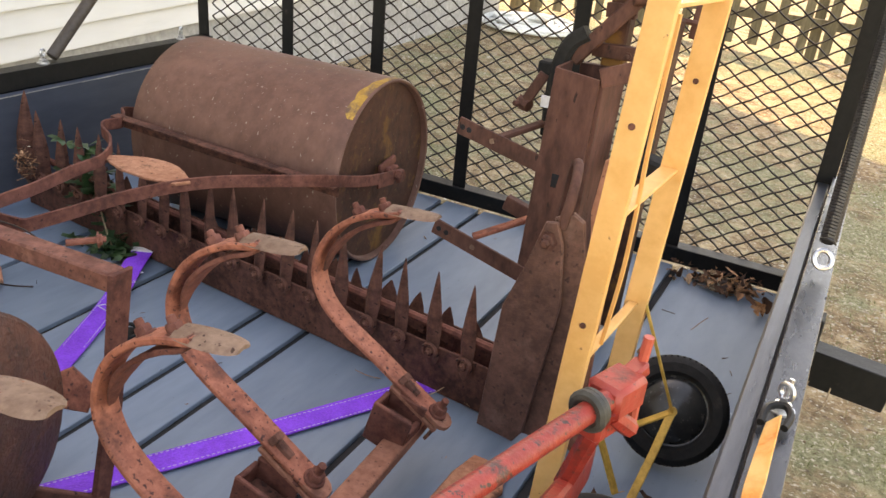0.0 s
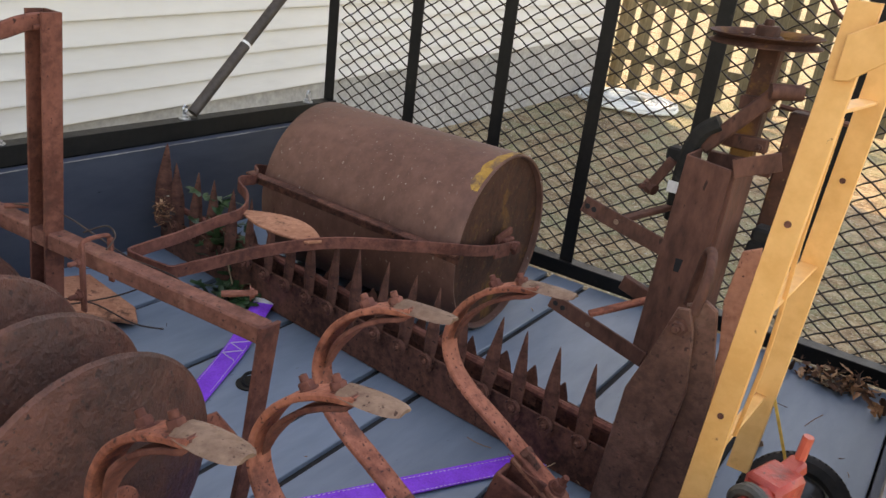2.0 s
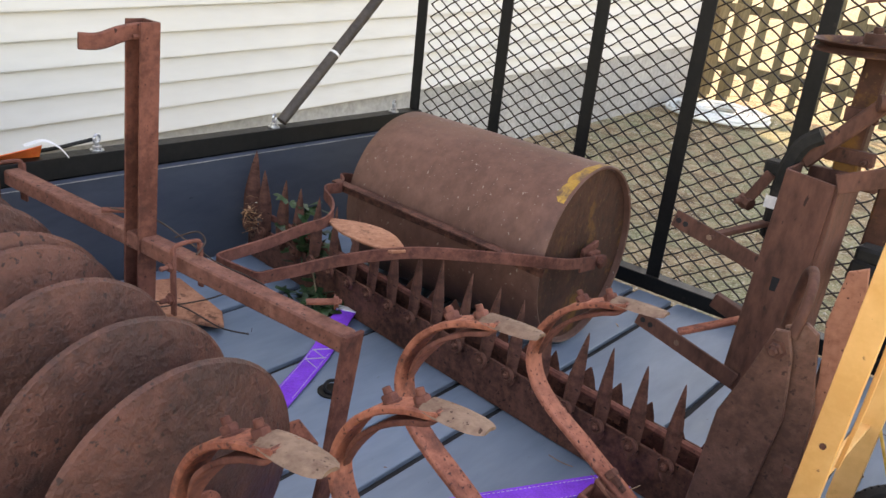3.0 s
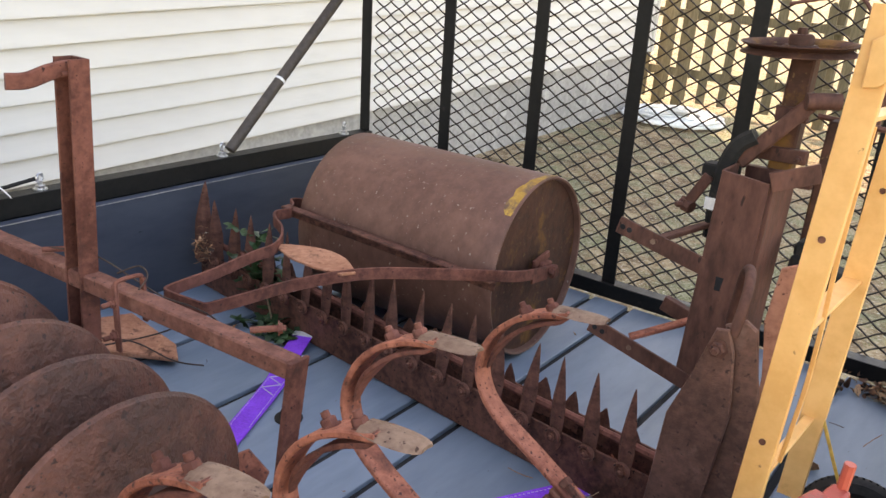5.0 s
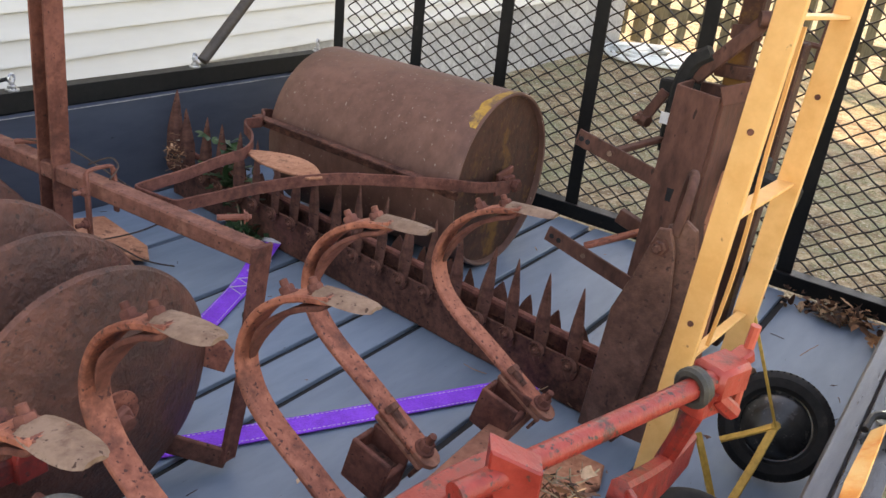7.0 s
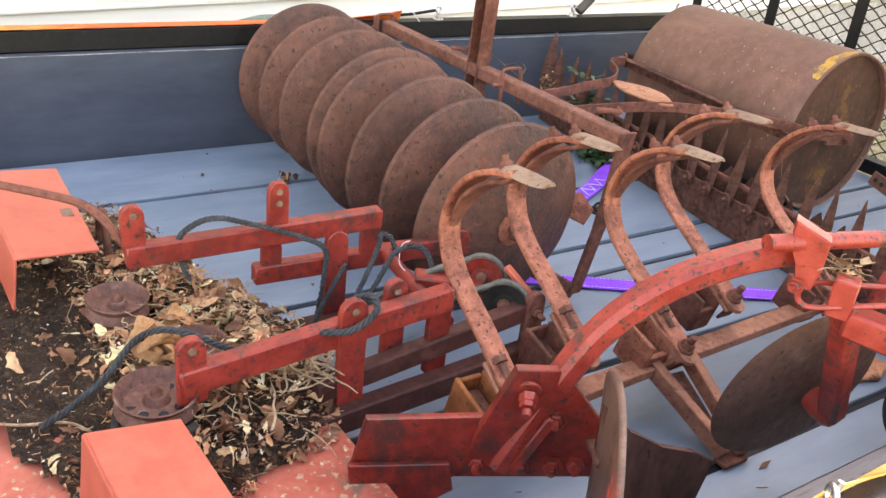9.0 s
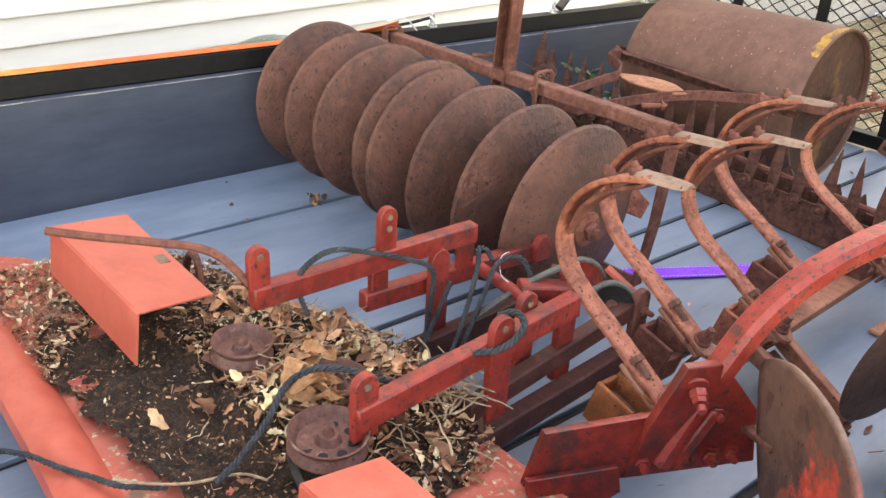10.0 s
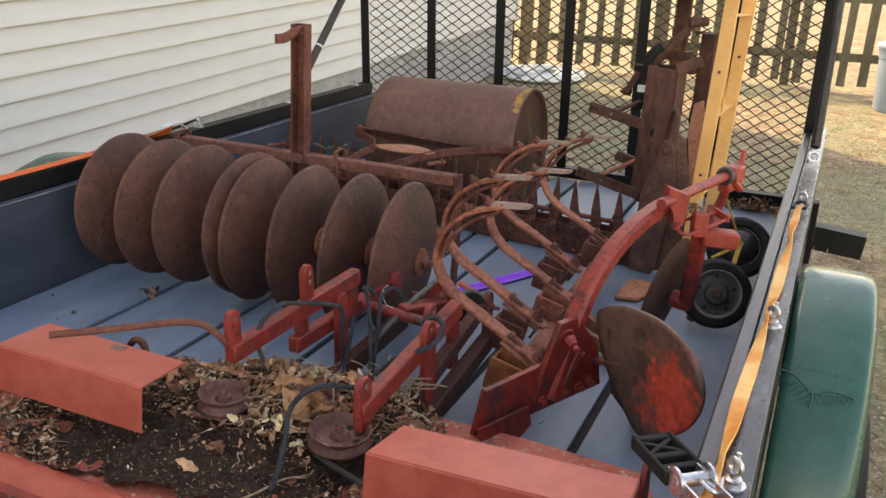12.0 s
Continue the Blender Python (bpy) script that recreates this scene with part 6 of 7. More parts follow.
def litter_edge(x, y):
    """Below 1 where leaf mould lies on the deck."""
    n = noise.noise((x * 9, y * 9, 5)) * 0.22 + noise.noise((x * 30, y * 30, 7)) * 0.10
    e1 = ((x - 0.05) / 0.50) ** 2 + ((y + 2.465) / 0.198) ** 2
    e2 = ((x - 0.24) / 0.25) ** 2 + ((y + 2.34) / 0.17) ** 2
    e3 = ((x + 0.22) / 0.27) ** 2 + ((y + 2.60) / 0.125) ** 2
    return min(e1, e2, e3) + n


def build_heap():
    bm = B()
    nx, ny = 150, 90
    grid = []
    for j in range(ny + 1):
        row = []
        for i in range(nx + 1):
            x, y = -0.48 + 1.04 * i / nx, -2.74 + 0.62 * j / ny
            row.append(bm.verts.new((x, y, heap_z(x, y) + 0.004 * noise.noise((x * 60, y * 60, 3)) - 0.004)))
        grid.append(row)
    for a, b in zip(grid, grid[1:]):
        for i in range(nx):
            q = (a[i], a[i + 1], b[i + 1], b[i])
            cx, cy = sum(v.co.x for v in q) / 4, sum(v.co.y for v in q) / 4
            if litter_edge(cx, cy) < 1.0:
                bm.faces.new(q)
    for v in [v for v in bm.verts if not v.link_faces]:
        bm.verts.remove(v)
    tagged(part("leaf_mould", bm, SOIL), "dark damp leaf mould heaped on the mower deck", "soil", kind="stuff")


build_heap()


def scatter(name, count, place, sizes, material, seed, label, category, twig=0.25):
    """Curled leaves and bits of stalk as one mesh."""
    r = random.Random(seed)
    verts, faces = [], []
    for _ in range(count):
        p = place(r)
        if p is None:
            continue
        x, y, z = p
        s = r.uniform(*sizes)
        m = Matrix.Rotation(r.uniform(0, 6.28), 3, "Z") @ Matrix.Rotation(r.gauss(0, 0.55), 3, "X") @ Matrix.Rotation(r.gauss(0, 0.55), 3, "Y")
        n0 = len(verts)
        if r.random() < twig:
            l, w = s * r.uniform(1.5, 4.5), s * 0.03 + 0.0005
            bend = r.uniform(-0.25, 0.25)
            for k in range(4):
                u = k / 3 - 0.5
                c = V(u * l, bend * l * (u * u), 0.002)
                for q in ((0, w, 0), (0, -w * 0.5, w), (0, -w * 0.5, -w)):
                    verts.append(V(x, y, z) + m @ (c + V(q)))
            for k in range(3):
                for j in range(3):
                    a = n0 + k * 3
                    faces.append((a + j, a + (j + 1) % 3, a + 3 + (j + 1) % 3, a + 3 + j))
        else:
            w = s * r.uniform(0.3, 0.85)
            curl = r.uniform(-0.5, 0.9)
            prof = ((-1, 0.05), (-0.5, 0.8), (0.0, 1.0), (0.5, 0.7), (1.0, 0.08))
            for u, k in prof:
                kk = k * r.uniform(0.45, 1.25)
                for v in (-1, 0, 1):
                    verts.append(V(x, y, z) + m @ V(u * s + r.uniform(-0.12, 0.12) * s, v * w * kk, curl * w * (v * v * kk) + 0.25 * s * curl * u * u + r.uniform(-0.14, 0.14) * s))
            for i in range(4):
                for j in range(2):
                    a = n0 + i * 3 + j
                    faces.append((a, a + 1, a + 4, a + 3))
    me = bpy.data.meshes.new(name)
    me.from_pydata([tuple(v) for v in verts], [], faces)
    me.materials.append(material)
    me.shade_smooth()
    return tagged(new(name, me), label, category, kind="stuff")


def clear_of_pulleys(x, y):
    return all(math.hypot(x - px, y - py) > 0.056 for px, py in PULLEYS[:2])


def on_heap(r, keep=0.45):
    for _ in range(30):
        x, y = r.uniform(-0.46, 0.56), r.uniform(-2.72, -2.14)
        if litter_edge(x, y) < 1.06 and clear_of_pulleys(x, y):
            wet = ((x - 0.12) / 0.28) ** 2 + ((y + 2.60) / 0.100) ** 2 + 0.5 * noise.noise((x * 12, y * 12, 9))
            if wet < 1 and r.random() > keep:
                continue
            return x, y, max(heap_z(x, y), 0.112) + r.uniform(0.0, 0.007)


def leaves(name, count, place, sizes, material, seed, label, flat=0.5, stand=0.0):
    """Dry lobed leaves, folded along the rib, curled and torn, as one mesh."""
    r = random.Random(seed)
    verts, faces = [], []
    n, m = 9, 4
    for _ in range(count):
        p = place(r)
        if p is None:
            continue
        s = r.uniform(*sizes)
        rot = Matrix.Rotation(r.uniform(0, 6.28), 3, "Z") @ Matrix.Rotation(r.gauss(stand, flat), 3, "X") @ Matrix.Rotation(r.gauss(0, flat), 3, "Y")
        w, lobes, ph = s * r.uniform(0.32, 0.62), r.choice((2.5, 3.0, 3.5, 0.0)), r.uniform(0, 3)
        roll, fold, bend, twist = r.uniform(-0.6, 1.6), r.uniform(0.0, 0.8), r.uniform(-1.0, 1.0), r.uniform(-1.0, 1.0)
        cut = r.uniform(0.55, 1.0) if r.random() < 0.45 else 1.0
        n0 = len(verts)
        for i in range(n + 1):
            u = i / n * cut
            half = w * (math.sin(math.pi * min(1, u * 0.94 + 0.04)) ** 0.7) * (1 - 0.42 * abs(math.sin(lobes * math.pi * u + ph)) if lobes else 1.0)
            for j in range(-m // 2, m // 2 + 1):
                v = j / (m / 2)
                h = half * (1 + r.uniform(-0.16, 0.16))
                x, y = (u - 0.5) * 2 * s, v * h
                z = fold * abs(y) + roll * y * y / (w + 1e-4) * 0.9 + bend * 0.35 * s * (2 * u - 1) ** 2 + r.uniform(-0.035, 0.035) * s
                c, d = math.cos(twist * (u - 0.5)), math.sin(twist * (u - 0.5))
                verts.append(tuple(V(p) + rot @ V(x, y * c - z * d, y * d + z * c)))
        k = m + 1
        for i in range(n):
            for j in range(m):
                a = n0 + i * k + j
                faces.append((a, a + 1, a + k + 1, a + k))
    me = bpy.data.meshes.new(name)
    me.from_pydata(verts, [], faces)
    me.materials.append(material)
    me.shade_smooth()
    return tagged(new(name, me), label, "leaf litter", kind="stuff")


def stalks(name, count, place, lengths, radius, material, seed, label, lift=0.010, base=None):
    """Long bent stalks lying over one another, as one mesh."""
    r = random.Random(seed)
    bm = B()
    for _ in range(count):
        p = place(r)
        if p is None:
            continue
        a, l, k = r.uniform(0, 6.28), r.uniform(*lengths), r.gauss(0, 0.5)
        tilt, z0 = r.gauss(0, 0.10), r.uniform(0, lift)
        q = []
        for i in range(5):
            u = i / 4 - 0.5
            x, y = p[0] + l * u * math.cos(a) - k * l * u * u * math.sin(a) + r.gauss(0, 0.002), p[1] + l * u * math.sin(a) + k * l * u * u * math.cos(a) + r.gauss(0, 0.002)
            q.append(V(x, y, max(p[2] + tilt * l * u + z0, (heap_z(x, y) if base is None else base) + 0.001)))
        tube(bm, spline(q, 3), r.uniform(*radius), 4, taper=[1.15 - 0.6 * i / 12 for i in range(13)])
    return tagged(part(name, bm, material), label, "straw", kind="stuff")


def wet(x, y):
    """Below 1 over the bare wet soil in the middle of the deck."""
    return ((x - 0.13) / 0.27) ** 2 + ((y + 2.595) / 0.085) ** 2 + 0.7 * noise.noise((x * 12, y * 12, 9))


def near_back(r):
    for _ in range(20):
        x, y = r.gauss(0.22, 0.13), r.gauss(-2.36, 0.075)
        if y < -2.17 and litter_edge(x, y) < 1.1 and clear_of_pulleys(x, y):
            return x, y, max(heap_z(x, y), 0.11) + r.uniform(0.003, 0.020)


def dry_edge(r):
    for _ in range(30):
        p = on_heap(r, 0.0)
        if p and wet(p[0], p[1]) > 1.15:
            return p


scatter("leaf_litter", 5200, on_heap, (0.0012, 0.0042), LEAVES, 21, "small dark leaf crumbs on the mower deck", "leaf litter", 0.18)
scatter("leaf_litter", 700, on_heap, (0.0014, 0.0040), PALE_LEAVES, 48, "pale chips and flakes in the dark leaf mould", "leaf litter", 0.25)
scatter("leaf_litter", 2200, dry_edge, (0.0022, 0.0065), MIXED_LEAVES, 45, "broken brown leaf bits on the mower deck", "leaf litter", 0.15)
leaves("leaf_litter", 700, dry_edge, (0.006, 0.014), MIXED_LEAVES, 22, "curled brown dead leaves on the mower deck", 0.55)
leaves("leaf_litter", 420, near_back, (0.009, 0.021), TAN_LEAVES, 43, "large tan curled leaves heaped round the pulleys", 0.6)
leaves("leaf_litter", 70, dry_edge, (0.005, 0.011), PALE_LEAVES, 41, "pale bleached leaf scraps on the mower deck", 0.6)
leaves("leaf_litter", 16, lambda r: (r.gauss(0.262, 0.022), r.gauss(-2.425, 0.016), 0.185 + r.uniform(0, 0.03)), (0.018, 0.032), ORANGE_LEAF, 46, "bright tan oak leaves standing by a pulley", 0.5, 0.7)
stalks("straw", 170, near_back, (0.020, 0.075), (0.0005, 0.0013), STRAW, 23, "pale dry straw heaped under the lift arms", 0.020)
stalks("straw", 90, dry_edge, (0.02, 0.085), (0.0003, 0.0008), STRAW, 44, "pale bent dry stalks lying over the litter")
stalks("straw", 26, lambda r: (r.gauss(0.36, 0.03), r.gauss(-2.245, 0.03), 0.165 + r.uniform(0, 0.012)), (0.05, 0.11), (0.0012, 0.0022), STRAW, 47, "thick tan stalks lying under the lift arm", 0.006)


stalks("straw", 14, lambda r: (r.gauss(0.798, 0.012), r.gauss(-1.735, 0.014), 0.452 + r.gauss(0, 0.006)), (0.02, 0.05), (0.0005, 0.0011), TWIG, 51, "dry grass caught on the plow's head", 0.004, base=0.0)
scatter("leaf_litter", 60, lambda r: (r.gauss(0.800, 0.013), r.gauss(-1.730, 0.014), 0.448 + r.gauss(0, 0.008)), (0.003, 0.009), LEAVES, 52, "leaf crumbs caught on the plow's head", "leaf litter", 0.4)


scatter("root_clump", 120, lambda r: (r.gauss(-0.772, 0.011), r.gauss(-0.902, 0.008), 0.165 + r.gauss(0, 0.022)), (0.004, 0.010), LEAVES, 61, "clump of grey dried roots caught on a harrow tooth", "dried roots", 0.6)


def on_pile(r):
    return r.gauss(0.795, 0.05), r.gauss(-0.10, 0.028), 0.004 + abs(r.gauss(0, 0.014))


leaves("leaf_litter", 150, on_pile, (0.008, 0.024), LEAVES, 24, "small pile of brown dead leaves by the gate", 0.5)
stalks("straw", 26, lambda r: (r.gauss(0.795, 0.05), r.gauss(-0.10, 0.03), 0.012), (0.03, 0.07), (0.0006, 0.0012), STRAW, 49, "dry stalks in the leaf pile by the gate", base=0.0)


leaves("leaf_litter", 3, lambda r: (r.gauss(0.908, 0.008), r.gauss(-0.194, 0.010), 0.014), (0.016, 0.024), ORANGE_LEAF, 29, "curled orange-brown dead leaf on the grey deck", 0.4)


def along_right(r):
    return r.uniform(0.70, 0.93), r.uniform(-1.75, -0.25), 0.005


scatter("leaf_litter", 26, along_right, (0.006, 0.020), LEAVES, 25, "scattered dead leaf bits on the grey deck", "leaf litter", 0.3)


def on_bed(r):
    return r.uniform(-0.9, 0.65), r.uniform(-2.1, -0.1), 0.004


scatter("leaf_litter", 60, on_bed, (0.003, 0.010), LEAVES, 26, "tiny leaf crumbs on the grey deck", "leaf litter", 0.5)


def by_tooth(r):
    return r.gauss(0.44, 0.08), r.gauss(-0.86, 0.05), 0.004 + abs(r.gauss(0, 0.01))


scatter("leaf_litter", 70, by_tooth, (0.005, 0.014), LEAVES, 27, "dead leaf bits caught behind the harrow teeth", "leaf litter", 0.5)
scatter("leaf_litter", 9, lambda r: (r.gauss(-0.65, 0.012), r.gauss(-1.855, 0.012), 0.008), (0.010, 0.020), LEAVES, 28, "one crumpled brown leaf in a deck gap", "leaf litter", 0.2)


# ---- ivy caught under the harrow ----
def build_ivy():
    r = random.Random(31)
    t = thing("ivy_sprig", (-0.45, -0.93, 0), "sprig of dark green ivy leaves under the harrow", "ivy")
    spots = [((-0.508, -0.893, 0.016), 70, (0.040, 0.026, 0.010)), ((-0.628, -0.822, 0.115), 66, (0.040, 0.022, 0.032)), ((-0.640, -0.815, 0.215), 12, (0.024, 0.014, 0.016))]
    for c, n, sp in spots:
        for _ in range(n):
            p = V(c[0] + r.gauss(0, sp[0]), c[1] + r.gauss(0, sp[1]), max(0.01, c[2] + r.gauss(0, sp[2])))
            m = Matrix.Rotation(r.uniform(0, 6.28), 3, "Z") @ Matrix.Rotation(r.gauss(0, 0.7), 3, "X")
            s = r.uniform(0.013, 0.025)
            bm = B()
            out = [(-0.2, -0.9), (0.55, -1.0), (0.4, -0.3), (1.2, 0.0), (0.4, 0.3), (0.55, 1.0), (-0.2, 0.9), (-0.5, 0.0)]
            mid = bm.verts.new(p + m @ V(0, 0, s * 0.12))
            vs = [bm.verts.new(p + m @ V(a * s, b * s, -0.1 * s * abs(b))) for a, b in out]
            for i in range(8):
                bm.faces.new((mid, vs[i], vs[(i + 1) % 8]))
            part("leaf", bm, IVY, t)
    bm = B()
    tube(bm, spline([(-0.45, -0.92, 0.006), (-0.51, -0.89, 0.02), (-0.58, -0.85, 0.06), (-0.63, -0.82, 0.13)]), 0.0022, 5)
    part("stem", bm, TWIG, t)


build_ivy()


# ---- yellow ladder frame ----
def build_yellow():
    t = thing("ladder_frame", (0.755, -1.1, 0), "bright yellow steel ladder frame standing upright with one wheel", "frame")
    def rail(x0, x1, y, z0, z1, w):
        bm = B()
        h = w / 2
        prof = [(-h, 0.014), (-h, -0.001), (-h + 0.001, -0.002), (h - 0.001, -0.002), (h, -0.001), (h, 0.014), (h - 0.004, 0.014), (h - 0.004, 0.002), (-h + 0.004, 0.002), (-h + 0.004, 0.014)]
        lo = [bm.verts.new((x0 + a, y + b, z0)) for a, b in prof]
        hi = [bm.verts.new((x1 + a, y + b, z1)) for a, b in prof]
        for i in range(10):
            bm.faces.new((lo[i], lo[(i + 1) % 10], hi[(i + 1) % 10], hi[i]))
        bm.faces.new(lo[::-1]), bm.faces.new(hi)
        return part("rail", bm, YELLOW, t, "yellow channel rail")
    nx = lambda z: 0.7525 + 0.047 * (z - 0.67)
    fx = lambda z: 0.753 + 0.045 * (z - 0.39)
    near = rail(nx(0.03), nx(0.935), -1.232, 0.03, 0.935, 0.034)
    far = rail(fx(0.17), fx(0.90), -0.955, 0.17, 0.90, 0.036)
    for y, z, pr in ((-1.2365, 0.674, near), (-0.9595, 0.684, far), (-1.2365, 0.40, near)):
        bm = B()
        lathe(bm, [(0, 0.0), (0.0044, 0.0), (0.0044, 0.0015), (0, 0.0015)], ((nx if y < -1.1 else fx)(z), y + 0.0023, z), (0, -1, 0), 12)
        part("bolt_hole", bm, RUST_DARK, pr)
    for z0, z1 in ((0.560, 0.548), (0.338, 0.315), (0.815, 0.800)):
        bm = B()
        beam(bm, (nx(z0) + 0.004, -1.228, z0), (fx(z1) - 0.004, -0.957, z1), 0.026 if z0 > 0.4 else 0.015, 0.005, (0, 0, 1), 0.001)
        part("rung", bm, YELLOW, t)
    # thin inner stay
    bm = B()
    strap_bar(bm, spline([(0.768, -1.17, 0.80), (0.764, -1.17, 0.64), (0.765, -1.17, 0.547), (0.763, -1.17, 0.454), (0.754, -1.17, 0.345)], 6), 0.006, 0.004, up=(0, 1, 0))
    part("stay", bm, YELLOW, t)
    # top cross channel with its corner gusset
    bm = B()
    beam(bm, (0.800, -1.222, 0.924), (0.925, -1.216, 0.926), 0.024, 0.036, bevel=0.003)
    tb = part("top_channel", bm, YELLOW, t)
    bm = B()
    plate(bm, [(0.757, -1.240, 0.848), (0.757, -1.240, 0.898), (0.796, -1.240, 0.922), (0.846, -1.240, 0.920), (0.840, -1.240, 0.906), (0.772, -1.240, 0.850)], 0.004)
    part("gusset", bm, YELLOW, tb)
    bm = B()
    lathe(bm, [(0, 0.0), (0.0065, 0.0), (0.0065, 0.0015), (0, 0.0015)], (0.878, -1.2325, 0.925), (0, -1, 0), 12)
    part("bolt_hole", bm, GAP, tb)
    bm = B()
    tube(bm, [(0.905, -1.216, 0.930), (0.985, -1.212, 0.936)], 0.024, 14)
    part("grip", bm, RUBBER, tb, "black grip")
    bm = B()
    lathe(bm, [(0.0, 0.0), (0.014, 0.0), (0.014, 0.008), (0, 0.008)], (0.889, -1.234, 0.928), (0, -1, 0), 6)
    part("bolt", bm, RUST_RED, tb)
    # lower fork to the wheel
    hub = (0.843, -0.924, 0.122)
    for pts in ([(0.763, -0.950, 0.321), (0.806, -0.938, 0.216), hub], [hub, (0.810, -0.943, 0.101), (0.770, -0.966, 0.078)],
                [hub, (0.837, -0.985, 0.074), (0.826, -1.070, 0.012)], [(0.742, -1.018, 0.106), (0.768, -1.032, 0.066), (0.800, -1.047, 0.012)]):
        bm = B()
        strap_bar(bm, pts, 0.014, 0.005)
        part("fork_strap", bm, YELLOW_WORN, t)
    # wheel
    c, ax, R = V(0.837, -0.876, 0.094), V(0.12, -0.84, 0.50).normalized(), 0.098
    bm = B()
    lathe(bm, [(R * 0.62, 0.014), (R * 0.70, 0.022), (R * 0.86, 0.022), (R * 0.96, 0.014), (R, 0.0), (R * 0.96, -0.014), (R * 0.86, -0.022), (R * 0.70, -0.022), (R * 0.62, -0.014)], c, ax, 48, close=True)
    ty = part("tyre", bm, RUBBER, t, "black rubber tyre")
    bm = B()
    s_, d_, u_ = frame_of(ax)
    for i in range(56):
        a = 2 * math.pi * i / 56
        q = s_ * math.cos(a) + u_ * math.sin(a)
        beam(bm, c + q * R * 0.972 + ax * 0.012, c + q * R * 0.985 - ax * 0.012, 0.004, 0.004, q, 0)
    part("tread", bm, RUBBER, ty)
    bm = B()
    lathe(bm, [(R * 0.66, 0.016), (R * 0.60, 0.014), (R * 0.55, 0.020), (R * 0.4, 0.030), (R * 0.2, 0.036), (0.0, 0.037)], c, ax, 40)
    part("rim", bm, RIM, ty, "glossy black domed rim")
    bm = B()
    tube(bm, [c + ax * 0.03, c + ax * 0.062], 0.008, 8)
    part("axle_end", bm, YELLOW_WORN, t)


build_yellow()


# ---- small transport wheel beside the plow ----
def build_gauge_wheel():
    t = thing("gauge_wheel", (0.83, -1.34, 0), "small dusty wheel with grey slotted rim", "wheel")
    c, ax, R = V(0.830, -1.318, 0.104), V(0.22, -0.88, 0.34).normalized(), 0.094
    bm = B()
    lathe(bm, [(R * 0.66, 0.014), (R * 0.74, 0.024), (R * 0.88, 0.024), (R * 0.97, 0.014), (R, 0.0), (R * 0.97, -0.014), (R * 0.88, -0.024), (R * 0.74, -0.024), (R * 0.66, -0.014)], c, ax, 40, close=True)
    ty = part("tyre", bm, RUBBER, t)
    bm = B()
    lathe(bm, [(R * 0.70, 0.018), (R * 0.66, 0.010), (R * 0.50, 0.006), (R * 0.34, 0.010), (R * 0.28, 0.022), (R * 0.12, 0.024), (R * 0.10, 0.016), (0, 0.016)], c, ax, 36)
    rim = part("rim", bm, RIM_GREY, ty, "dusty grey rim")
    bm = B()
    lathe(bm, [(R * 0.62, 0.016), (R * 0.66, 0.021), (R * 0.70, 0.021), (R * 0.72, 0.016)], c, ax, 36, close=True)
    part("rim_lip", bm, LIP, rim, "pale worn rim lip")
    bm = B()
    lathe(bm, [(0.0, 0.030), (R * 0.10, 0.030), (R * 0.13, 0.026), (R * 0.13, 0.014), (0.0, 0.014)], c, ax, 16)
    part("hub", bm, RUST_DARK, rim)
    s_, d_, u_ = frame_of(ax)
    for i in range(5):
        a = 2 * math.pi * i / 5 + 0.3
        q = s_ * math.cos(a) + u_ * math.sin(a)
        bm = B()
        lathe(bm, [(0, 0.0), (0.006, 0.0), (0.006, 0.002), (0, 0.002)], c + q * R * 0.50 + ax * 0.006, ax, 10)
        part("rim_slot", bm, GAP, rim)
    bm = B()
    beam(bm, (0.812, -1.30, 0.094), (0.770, -1.315, 0.012), 0.016, 0.020)
    part("axle_arm", bm, RUST_DARK, t)


build_gauge_wheel()


